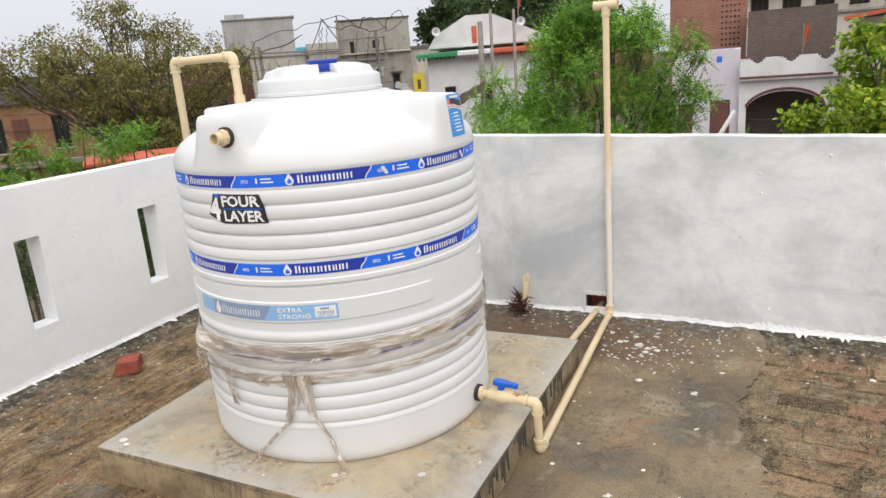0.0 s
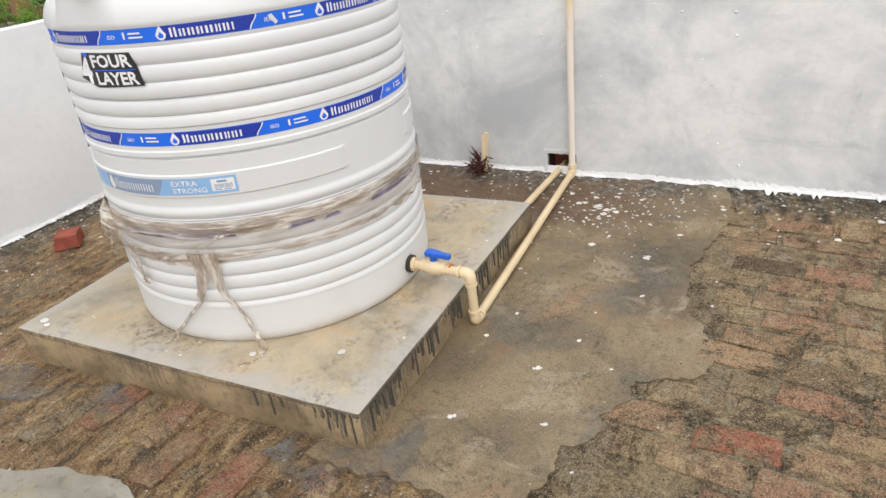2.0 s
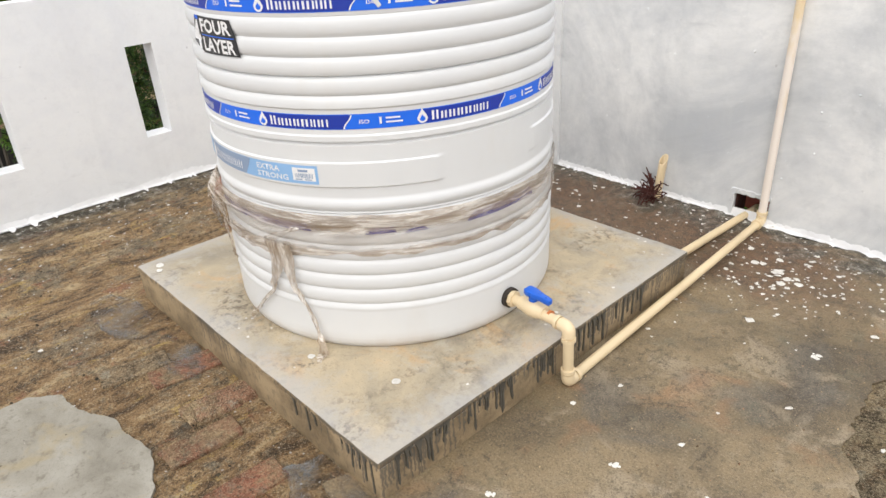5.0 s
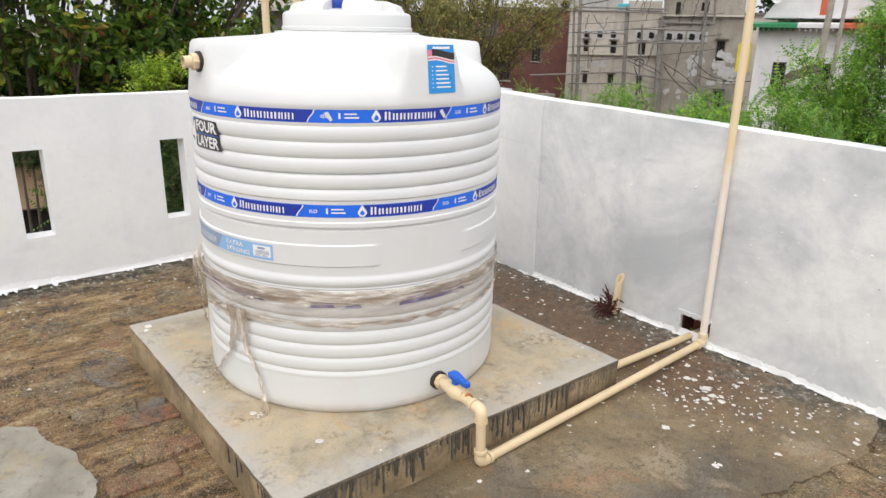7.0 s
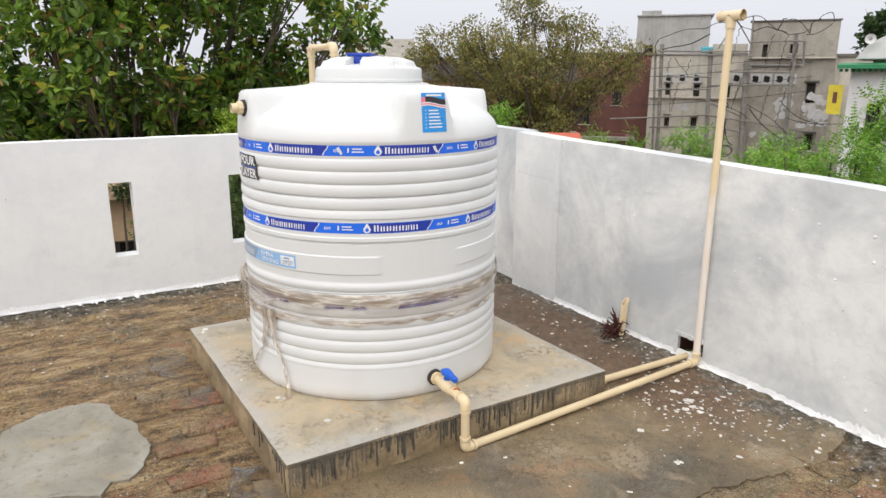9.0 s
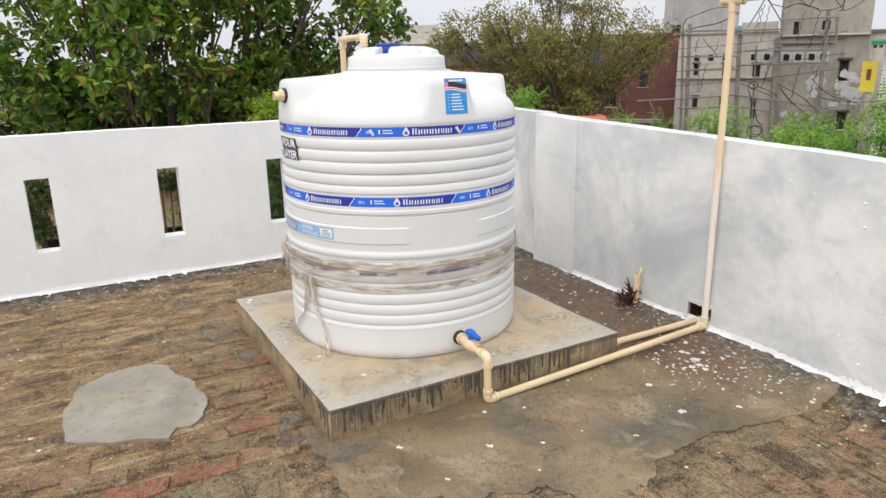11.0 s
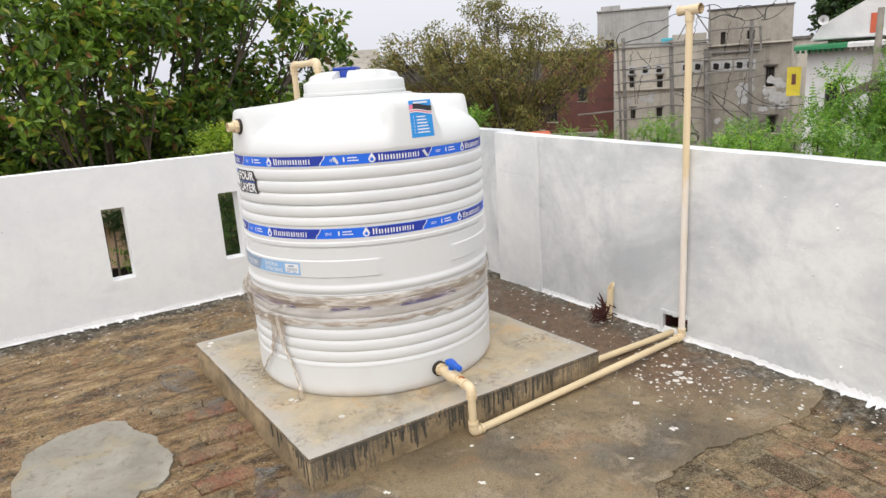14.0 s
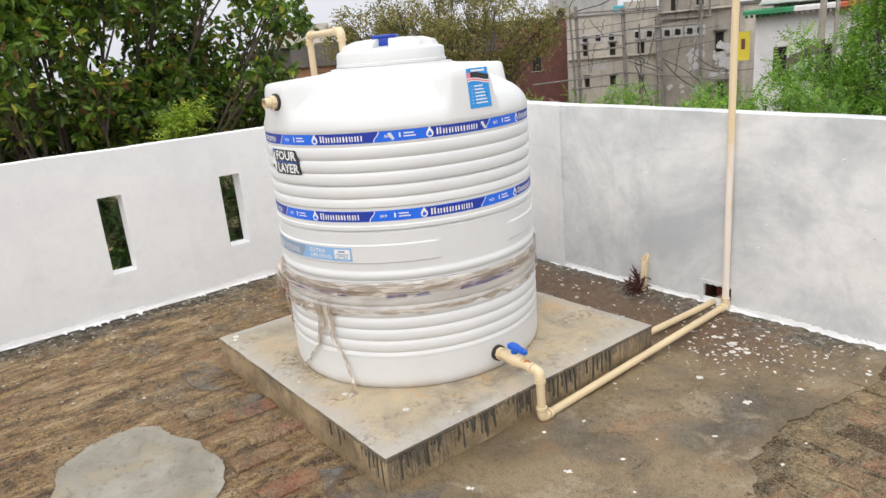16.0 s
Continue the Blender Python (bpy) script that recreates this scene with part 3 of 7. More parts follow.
bm = wall_mesh(lambda u, d, z: (-3.28 - d, u, z), cuts(-2.6, 3.98, 0.09, slot_marks), cuts(-0.05, 1.035, 0.09, [0.302, 0.768]),
               [(a, b, 0.302, 0.768) for a, b in SLOTS], 0.115, west_top)
wall_west = tagged(part("wall_west", bm, M_WEST, smooth=True), "thickly whitewashed parapet wall with narrow upright slots", "parapet wall", kind="structure")

HOLE = (-0.814, -0.658, 0.0, 0.146)
bm = wall_mesh(lambda u, d, z: (u, 3.77 - 0.033 * u + d, z), cuts(-2.25, 4.1, 0.09, [HOLE[0], HOLE[1]]), cuts(-0.05, 1.05, 0.09, [0.0, 0.146]), [HOLE], 0.115, north_top)
wall_north = tagged(part("wall_north", bm, M_NORTH, smooth=True), "thinly whitewashed grey cement parapet wall with a drain hole", "parapet wall", kind="structure")
bm = wall_mesh(lambda u, d, z: (u, 3.83 - 0.033 * u + d, z), cuts(-3.275, -2.253, 0.09, []), cuts(-0.05, 1.05, 0.09, []), [], 0.115, north_top)
tagged(part("wall_north_2", bm, M_NORTH, smooth=True), "set-back end of the whitewashed parapet wall", "parapet wall", kind="structure")
# smoother rendered panel on the wall face where two lengths meet
bm = wall_mesh(lambda u, d, z: (u, 3.757 - 0.033 * u + d, z), cuts(-2.245, -1.80, 0.09, []), cuts(0.0, 1.05, 0.12, []), [], 0.013, lambda x: north_top(x) - 0.002)
tagged(part("trim", bm, M_PANEL, smooth=True), "smooth pale plaster panel on the parapet wall", "trim", kind="structure")
bm = wall_mesh(lambda u, d, z: (4.1 + d, u, z), cuts(-2.6, 3.75, 0.2, []), cuts(-0.05, 1.05, 0.2, []), [], 0.115, lambda u: 1.04)
tagged(part("wall_east", bm, M_WEST, smooth=True), "whitewashed parapet wall closing the roof", "parapet wall", kind="structure")
bm = wall_mesh(lambda u, d, z: (u, -2.6 - d, z), cuts(-3.39, 4.21, 0.2, []), cuts(-0.05, 1.05, 0.2, []), [], 0.115, lambda u: 1.04)
tagged(part("wall_south", bm, M_WEST, smooth=True), "whitewashed parapet wall closing the roof", "parapet wall", kind="structure")
bm = box(-3.38, 4.2, -2.7, 3.7, -6.5, -0.06)
tagged(part("house_below", bm, M_WEST), "plain walls of the house under the roof", "house", kind="structure")


bm = box(-0.86, -0.64, 3.915, 3.96, -0.05, 0.2)
tagged(part("drain_back", bm, M_REDBRICK), "red brick behind the drain hole", "drain", kind="structure")
# thin linings that make the sides of the drain hole dark maroon
bm = bmesh.new()
for a, b, c, e in ((-0.812, -0.807, 0.004, 0.143), (-0.665, -0.660, 0.004, 0.143), (-0.806, -0.666, 0.138, 0.143), (-0.806, -0.666, -0.002, 0.016)):
    box(a, b, 3.812, 3.91, c, e, 0, bm)
tagged(part("drain_lining", bm, M_MAROONBRICK), "dark maroon brick lining of the drain hole", "drain", kind="structure")


def wall_lumps():
    """Small lumps of plaster and lime that stand out of the brushed wall."""
    rng = random.Random(52)
    bm = bmesh.new()
    for _ in range(95):
        x, z, q = rng.uniform(-1.7, 1.9), 0.08 + 0.85 * rng.random(), 0.004 + 0.007 * rng.random() ** 2
        ring = [bm.verts.new((x + q * rng.uniform(0.7, 1.3) * math.cos(math.tau * k / 7), north_y(x) + 0.003, z + q * rng.uniform(0.7, 1.3) * math.sin(math.tau * k / 7))) for k in range(7)]
        peak = bm.verts.new((x, north_y(x) - q * rng.uniform(0.5, 0.9), z - 0.3 * q))
        for k in range(7):
            bm.faces.new((ring[k], ring[(k + 1) % 7], peak))
    bmesh.ops.recalc_face_normals(bm, faces=bm.faces)
    tagged(part("plaster_lumps", bm, M_NORTH), "small white plaster lumps on the parapet wall", "plaster lumps", kind="stuff")


wall_lumps()
# broken plaster edge round the drain hole
bm = bmesh.new()
rng = random.Random(6)
edge = [(-0.822, 0.02 + 0.014 * k) for k in range(10)] + [(-0.815 + 0.013 * k, 0.155) for k in range(13)]
for x, z in edge:
    q = rng.uniform(0.006, 0.013)
    box(x - q, x + q, north_y(x) - rng.uniform(0.003, 0.008), north_y(x) + 0.004, z - q, z + q, 0.002, bm)
tagged(part("trim_4", bm, M_NORTH), "broken plaster edge round the drain hole", "trim", kind="structure")


def lip(name, run, label):
    """The thick brushed line of whitewash that runs out over the floor along a wall's foot."""
    bm = bmesh.new()
    rng = random.Random(len(run))
    a, b = [], []
    for k, (x, y, nx, ny) in enumerate(run):
        w = 0.004 + 0.020 * abs(noise.noise((x * 7, y * 7, 4))) + rng.uniform(0, 0.006) + (rng.uniform(0.01, 0.045) if rng.random() < 0.13 else 0)
        z = floor_z(x, y)
        a.append(bm.verts.new((x - nx * 0.005, y - ny * 0.005, z + 0.036 + 0.024 * noise.noise((x * 6, y * 6, 9)) + rng.uniform(-0.008, 0.012))))
        b.append((bm.verts.new((x + nx * 0.003, y + ny * 0.003, z + 0.010)), bm.verts.new((x + nx * w, y + ny * w, floor_z(x + nx * w, y + ny * w) + 0.002))))
    for i in range(len(run) - 1):
        bm.faces.new((a[i], a[i + 1], b[i + 1][0], b[i][0]))
        bm.faces.new((b[i][0], b[i + 1][0], b[i + 1][1], b[i][1]))
    bmesh.ops.recalc_face_normals(bm, faces=bm.faces)
    return tagged(part(name, bm, M_LIP), label, "paint edge", kind="structure")


lip("trim_2", [(-3.278, -2.5 + 0.012 * i, 1, 0) for i in range(520)], "ragged whitewash run out along the wall foot")
lip("trim_3", [(x, north_y(x) - 0.002, 0, -1) for x in [-2.24 + 0.012 * i for i in range(118)] + [-0.66 + 0.012 * i for i in range(375)]], "ragged whitewash run out along the wall foot")

# damp screed between the plinth and the bricks, and round behind it
SCREED = [(-0.86, 1.62), (-0.20, 1.62), (-0.15, 1.75), (-0.16, 1.88), (-0.10, 1.95), (-0.12, 2.05), (-0.06, 2.12), (-0.05, 2.24), (0.0, 2.24), (0.15, 2.33), (0.18, 2.46), (0.12, 2.60), (0.06, 2.65), (0.04, 2.83), (0.01, 2.98), (0.05, 3.11),
          (0.12, 3.50), (0.06, 3.74), (-1.0, 3.77), (-2.2, 3.80), (-2.35, 3.2), (-0.86, 3.1)]


def screed_piece():
    bm = bmesh.new()
    out = ragged(SCREED, 0.010, 0.026, 5)
    hi = [bm.verts.new((x, y, floor_z(x, y) + 0.011)) for x, y in out]
    lo = [bm.verts.new((x, y, floor_z(x, y) - 0.02)) for x, y in out]
    n = len(out)
    for i in range(n):
        bm.faces.new((lo[i], lo[(i + 1) % n], hi[(i + 1) % n], hi[i]))
    bmesh.ops.triangle_fill(bm, edges=[e for e in bm.edges if e.verts[0].co.z > -0.004 and e.verts[1].co.z > -0.004 and len(e.link_faces) == 1], use_beauty=True)
    for k in range(9):
        bmesh.ops.bisect_plane(bm, geom=bm.verts[:] + bm.edges[:] + bm.faces[:], plane_co=(0, 3.26 + 0.06 * k, 0), plane_no=(0.033, 1, 0))
    for v in bm.verts:
        if v.co.z > floor_z(v.co.x, v.co.y) - 0.005:
            v.co.z = floor_z(v.co.x, v.co.y) + 0.011
    bmesh.ops.recalc_face_normals(bm, faces=bm.faces)
    return tagged(part("floor_2", bm, M_SCREED), "damp brown cement screed with broken edges", "screed", kind="structure")


screed_piece()
bm = slab_of(ragged([(-1.24, 0.80), (-1.53, 0.80), (-1.75, 0.86), (-1.84, 1.01), (-1.85, 1.17), (-1.78, 1.25), (-1.66, 1.27), (-1.54, 1.34), (-1.42, 1.345), (-1.32, 1.36), (-1.18, 1.30), (-1.11, 1.25), (-1.13, 1.19), (-1.05, 1.15), (-1.11, 1.07), (-1.15, 0.96)], 0.012, 0.012, 8), -0.02, 0.0075)
tagged(part("floor_3", bm, M_PATCH), "pale grey cement patch with a scalloped edge", "cement patch", kind="structure")
bm = slab_of(ragged([(-0.98, 1.58), (-0.74, 1.50), (-0.56, 1.56), (-0.52, 1.72), (-0.56, 1.90), (-0.68, 1.88), (-0.71, 1.69), (-0.94, 1.69)], 0.012, 0.03, 3), -0.02, 0.0150)
tagged(part("floor_4", bm, M_SLURRY), "blue-grey slurry splashed at the plinth's foot", "cement patch", kind="structure")
for k, (px, py, pr) in enumerate(((-2.12, 1.57, 0.13), (-1.70, 1.61, 0.10))):
    ring = [(px + pr * 1.7 * math.cos(math.tau * i / 7), py + pr * 0.7 * math.sin(math.tau * i / 7)) for i in range(7)]
    bm = slab_of(ragged(ring, 0.012, 0.014, 12 + k), -0.02, 0.0085)
    tagged(part("floor_%d" % (5 + k), bm, M_SLURRY), "grey slurry spot by the plinth", "cement patch", kind="structure")

# ---- plinth ----
def plinth():
    root = thing("concrete_plinth", "low square concrete plinth with black drips down its sides", "plinth", at=(-1.445, 2.436, 0))
    inv = Matrix.Translation((1.445, -2.436, 0))
    for name, z0, z1, grow, label in (("base", -0.03, 0.118, 0.0, ""), ("top_screed", 0.1182, 0.145, 0.0025, "grey-edged trowelled cement top")):
        bm = box(-2.195 - grow, -0.695 + grow, 1.70 - grow, 3.172 + grow, z0, z1)
        bmesh.ops.subdivide_edges(bm, edges=[e for e in bm.edges if e.calc_length() > 0.3], cuts=24, use_grid_fill=True)
        for v in bm.verts:
            c = v.co.copy()
            q = Vector((c.x, c.y, 0.1))
            v.co += Vector((noise.noise(q * 4), noise.noise(q * 4 + Vector((7, 0, 0))), 0.0)) * 0.004
            if z1 > 0.13 and c.z > 0.13:
                v.co.z += 0.002 * noise.noise(q * 3 + Vector((0, 9, 0)))
                if min(c.x + 2.2, -0.69 - c.x, c.y - 1.695, 3.177 - c.y) < 0.01:
                    v.co += Vector((noise.noise(q * 19), noise.noise(q * 19 + Vector((3, 0, 0))), -1.4)) * 0.003
        hard = [e for e in bm.edges if e.is_manifold and e.calc_face_angle() > 1.0]
        bmesh.ops.bevel(bm, geom=hard, offset=0.006 if z1 > 0.13 else 0.002, segments=2, affect="EDGES", profile=0.5)
        part(name, bm, M_PLINTH, root, label, True).matrix_parent_inverse = inv
    # runs of black slurry: a spread head under the rim that draws together into one or two tapering legs
    rng = random.Random(23)

    def run(along, wide, long, east):
        bm = bmesh.new()
        skin = rng.uniform(0.0034, 0.0056)
        legs = [(rng.uniform(-0.25, 0.25) * wide, long)] if wide < 0.03 else [(-0.3 * wide, long * rng.uniform(0.5, 0.9)), (0.28 * wide, long)]
        for off, reach in legs:
            lean = rng.uniform(-0.006, 0.006)
            head = wide / len(legs) * 0.5
            left, right = [], []
            for k in range(8):
                f = k / 7
                w = 0.0022 + (head - 0.0022) * max(0, 1 - f * 2.6) ** 1.5 + (0.0012 if k == 6 else 0) - (0.0014 if k == 7 else 0)
                c = along + off + lean * f + rng.uniform(-0.0008, 0.0008)
                z = 0.132 - reach * f
                for row, u in ((left, c - w), (right, c + w)):
                    row.append(tuple(bm.verts.new((-0.695 + d, u, z) if east else (u, 1.70 - d, z)) for d in (-0.004, skin)))
            for k in range(7):
                bm.faces.new((left[k][1], right[k][1], right[k + 1][1], left[k + 1][1]))
                bm.faces.new((left[k][0], left[k][1], left[k + 1][1], left[k + 1][0]))
                bm.faces.new((right[k][1], right[k][0], right[k + 1][0], right[k + 1][1]))
        bmesh.ops.recalc_face_normals(bm, faces=bm.faces)
        part("drip", bm, M_DRIP, root).matrix_parent_inverse = inv

    for centre, count, spread, east in ((1.78, 4, 0.03, True), (1.89, 6, 0.045, True), (2.05, 6, 0.045, True), (2.16, 6, 0.03, True), (2.33, 7, 0.05, True), (2.56, 6, 0.07, True), (2.80, 6, 0.08, True),
                                        (-0.78, 7, 0.05, False), (-1.02, 3, 0.05, False)):
        for k in range(count):
            at = centre + spread * (2 * k / (count - 1) - 1) + rng.uniform(-0.008, 0.008)
            run(at, rng.choice((0.008, 0.012, 0.02, 0.045)), 0.03 + 0.085 * rng.random() ** 1.3, east)


plinth()

# ---- water tank ----
TX, TY, TR = -1.453, 2.401, 0.566
tank = thing("water_tank", "white ribbed plastic water tank wrapped in torn clear film", "water tank", at=(TX, TY, 0.146))
tank.scale = (0.986, 0.986, 0.977)
tank_inverse = Matrix.Translation((-TX, -TY, -0.131))


def on_tank(ob):
    """Keeps a part at its world place under the tank."""
    if ob.parent is tank:
        ob.matrix_parent_inverse = tank_inverse
    return ob


def tpart(name, bm, material, label="", smooth=True, parent=None):
    return on_tank(part(name, bm, material, parent or tank, label, smooth))


def body_r(z):
    """Radius of the moulded wall at height z."""
    r = 0.569
    if 0.895 < z < 1.135:
        r = 0.5605 + 0.0135 * abs(math.sin(math.pi * (z - 0.928) / 0.05)) ** 0.30
    elif 0.275 < z < 0.60:
        r = 0.5605 + 0.0135 * abs(math.sin(math.pi * (z - 0.293) / 0.0495)) ** 0.30
    elif 0.60 <= z < 0.64:
        r = 0.569 + 0.007 * math.sin(math.pi * (z - 0.60) / 0.04)
    elif 0.795 < z < 0.803:
        r = 0.562
    elif 0.803 <= z < 0.825:
        r = 0.573
    elif z < 0.16:
        r = 0.571 - 0.012 * ((0.16 - z) / 0.028) ** 2
    elif z <= 0.275:
        r = 0.572
    return r


SHOULDER_LUG = [(0.5735, 1.182), (0.5735, 1.20), (0.572, 1.225), (0.569, 1.26), (0.565, 1.30), (0.561, 1.335), (0.557, 1.357), (0.548, 1.3685), (0.53, 1.372), (0.47, 1.376), (0.40, 1.381), (0.33, 1.386), (0.29, 1.391), (0.262, 1.394)]
SHOULDER_DOME = [(0.5735, 1.182), (0.573, 1.195), (0.569, 1.213), (0.561, 1.232), (0.549, 1.250), (0.532, 1.267), (0.51, 1.283), (0.485, 1.297), (0.455, 1.312), (0.42, 1.327), (0.38, 1.345), (0.34, 1.366), (0.30, 1.386), (0.262, 1.394)]


def lug_share(a):
    d = abs((a + 3 + 45) % 90 - 45)
    t = min(1.0, max(0.0, (d - 9.0) / 5.0))
    return 1 - t * t * (3 - 2 * t)


def tank_wall():
    zs = [0.132 + 0.0045 * i for i in range(233)]
    prof = [(body_r(z), z) for z in zs if z < 1.178]
    n = len(prof)
    prof = [(0.3, 0.1325), (0.556, 0.1325)] + prof + SHOULDER_LUG

    def bend(a, k, r, z):
        k2 = k - 2 - n
        if k2 >= 0:
            w = lug_share(a)
            (r1, z1), (r0, z0) = SHOULDER_LUG[k2], SHOULDER_DOME[k2]
            return r0 + (r1 - r0) * w, z0 + (z1 - z0) * w
        if 0.672 < z < 0.748 and not -23 < ((a + 180) % 360 - 180) < 11:
            return r + 0.005, z
        return r, z

    return lathe(prof, TX, TY, 240, rfun=bend)


tpart("body", tank_wall(), M_TANK)
# neck and lid
lid_profile = [(0.20, 1.40), (0.233, 1.401), (0.237, 1.404), (0.237, 1.415), (0.233, 1.418), (0.232, 1.455), (0.228, 1.463), (0.218, 1.468), (0.16, 1.476), (0.10, 1.482), (0.0001, 1.484)]
tpart("neck", lathe([(0.265, 1.386), (0.262, 1.399), (0.245, 1.401), (0.236, 1.402), (0.23, 1.399)], TX, TY, 96), M_TANK)
tpart("gasket", lathe([(0.238, 1.390), (0.243, 1.393), (0.243, 1.3995), (0.236, 1.4005)], TX, TY, 96), M_GASKET, "cream gasket ring under the lid")
lid = tpart("lid", lathe(lid_profile, TX, TY, 96), M_TANK, "white round screw lid")
for k in range(6):
    bm, n = bmesh.new(), 7
    rows = []
    for i in range(n):
        a = radians(60 * k + 45 - 21 + 42 * i / (n - 1))
        pts = [(0.085, 1.470), (0.085, 1.512), (0.15, 1.507), (0.198, 1.492), (0.212, 1.464)]
        rows.append([bm.verts.new((TX + r * math.cos(a), TY + r * math.sin(a), z)) for r, z in pts])
    for p, q in zip(rows, rows[1:]):
        for m in range(4):
            bm.faces.new((p[m], q[m], q[m + 1], p[m + 1]))
    bm.faces.new(rows[0])
    bm.faces.new(rows[-1][::-1])
    bmesh.ops.recalc_face_normals(bm, faces=bm.faces)
    bmesh.ops.bevel(bm, geom=[e for e in bm.edges if e.is_manifold and e.calc_face_angle() > 0.7], offset=0.004, segments=2, affect="EDGES", profile=0.5)
    part("grip_block", bm, M_TANK, lid, smooth=True)
hm = Matrix.Translation((TX, TY, 0)) @ Matrix.Rotation(radians(-45), 4, "Z") @ Matrix.Translation((0.085, 0.0, 0)) @ Matrix.Rotation(radians(90), 4, "Z")
bm = box(-0.047, 0.047, -0.044, 0.034, 1.474, 1.514, 0.007, turn=hm)
box(-0.052, 0.052, -0.048, 0.036, 1.509, 1.524, 0.005, bm, hm)
part("lid_handle", bm, M_LIDBLUE, lid, "blue moulded handle", True)
for o in lid.children:
    o.matrix_parent_inverse = Matrix()


# ---- printed tapes and stickers on the tank ----
def bent(polys, angle, r, z, bm=None, step=0.012):
    """Lays flat polygons (s to the right, t up, in metres) on the tank's wall, their origin at that angle and height."""
    bm = bm or bmesh.new()
    for poly in polys:
        bm.faces.new([bm.verts.new((s, t, 0)) for s, t in poly])
    return curl(bm, angle, r, z, step)


def curl(bm, angle, r, z, step=0.012):
    xs = [v.co.x for v in bm.verts]
    lo, hi = min(xs), max(xs)
    x = lo + step
    while x < hi - 1e-4:
        bmesh.ops.bisect_plane(bm, geom=bm.verts[:] + bm.edges[:] + bm.faces[:], plane_co=(x, 0, 0), plane_no=(1, 0, 0))
        x += step
    for v in bm.verts:
        a = radians(angle) + v.co.x / r
        v.co = (TX + r * math.cos(a), TY + r * math.sin(a), z + v.co.y)
    return bm


def rect(x0, x1, y0, y1):
    return [(x0, y0), (x1, y0), (x1, y1), (x0, y1)]


def letters(body, height, width=None, bold=0.0, shear=0.0):
    """Flat mesh of some words in the built-in font, its foot at the origin."""
    cu = bpy.data.curves.new("words", "FONT")
    cu.body, cu.size, cu.resolution_u, cu.offset, cu.shear = body, 1.0, 2, bold, shear
    ob = bpy.data.objects.new("words", cu)
    scene.collection.objects.link(ob)
    me = bpy.data.meshes.new_from_object(ob.evaluated_get(bpy.context.evaluated_depsgraph_get()))
    bm = bmesh.new()
    bm.from_mesh(me)
    bpy.data.objects.remove(ob)
    bpy.data.curves.remove(cu)
    bpy.data.meshes.remove(me)
    xs, ys = [v.co.x for v in bm.verts], [v.co.y for v in bm.verts]
    k = height / (max(ys) - min(ys))
    kx = width / (max(xs) - min(xs)) if width else k
    for v in bm.verts:
        v.co = ((v.co.x - min(xs)) * kx, (v.co.y - min(ys)) * k, 0)
    return bm


def drop_shape(cx, cy, w, h, n=20):
    out = []
    for i in range(n):
        a = math.tau * i / n - math.pi / 2
        s = math.cos(a) * w / 2
        t = math.sin(a)
        if t > 0:
            s *= (1 - t) ** 0.75
        out.append((cx + s, cy + t * (h * 0.62 if t > 0 else h * 0.38)))
    return out


def ring_band(z0, z1, r, ripple=0.0):
    return lathe([(r, z0), (r, (z0 + z1) / 2), (r, z1)], TX, TY, 200, rfun=lambda a, k, rr, z: (rr, z + ripple * math.sin(radians(a * 3))))


def printed_tape(z, first, h=0.041, name="printed_tape"):
    """A blue tape right round the tank whose print repeats eight times."""
    r = 0.5702
    tape = tpart(name, ring_band(z - h / 2, z + h / 2, r), M_TAPE, "blue printed tape with white shapes")
    white, blue = bmesh.new(), bmesh.new()
    for k in range(8):
        a = first + 45 * k
        t = h / 2 - 0.002
        curve = [(0.252 + 0.012 * math.tanh(3 * (j / 6 - 0.5)), -t + 2 * t * j / 6) for j in range(7)]
        b = bent([[(0.0, -t), *curve, (0.0, t)]], a, r + 0.0005, z)
        me = bpy.data.meshes.new("tmp"); b.to_mesh(me); b.free(); part_of("dark_panel", me, M_NAVY, tape)
        polys = [[(x - 0.003, y) for x, y in curve] + [(x + 0.001, y) for x, y in reversed(curve)]]
        polys.append(drop_shape(0.0, -0.003, 0.029, h * 0.98))
        # the maker's word as a row of plain strokes, the first one tall
        x = 0.026
        for j, w in enumerate((0.021, 0.019, 0.020, 0.019, 0.022, 0.016, 0.018, 0.008)):
            top = 0.0125 if j == 0 else 0.0075
            for u0, u1 in ((0.0, 0.30), (0.58, 0.86)) if w > 0.01 else ((0.1, 0.7),):
                polys.append(rect(x + w * u0, x + w * u1, -0.0125, top))
            x += w + 0.0045
        # fine print
        for j in range(2):
            polys.append(rect(0.352, 0.352 + (0.044 if j else 0.038), 0.004 - 0.011 * j, 0.0085 - 0.011 * j))
        polys.append(rect(0.335, 0.341, -0.008, 0.010))
        b = bent(polys, a, r + 0.001, z)
        me = bpy.data.meshes.new("tmp"); b.to_mesh(me); b.free(); white.from_mesh(me); bpy.data.meshes.remove(me)
        b = letters("ISO", 0.011, 0.026, 0.012)
        for v in b.verts:
            v.co += Vector((0.282, -0.006, 0))
        curl(b, a, r + 0.001, z)
        me = bpy.data.meshes.new("tmp"); b.to_mesh(me); b.free(); white.from_mesh(me); bpy.data.meshes.remove(me)
        b = bent([drop_shape(0.0, -0.006, 0.016, 0.018), ], a, r + 0.0015, z)
        me = bpy.data.meshes.new("tmp"); b.to_mesh(me); b.free(); blue.from_mesh(me); bpy.data.meshes.remove(me)
    for nm, b, m in (("white_print", white, M_WHITE), ("blue_print", blue, M_TAPE)):
        tagged(part(nm, b, m, tape), kind="stuff")
    return tape


printed_tape(1.1585, -22.9)
printed_tape(0.8605, -27.7)
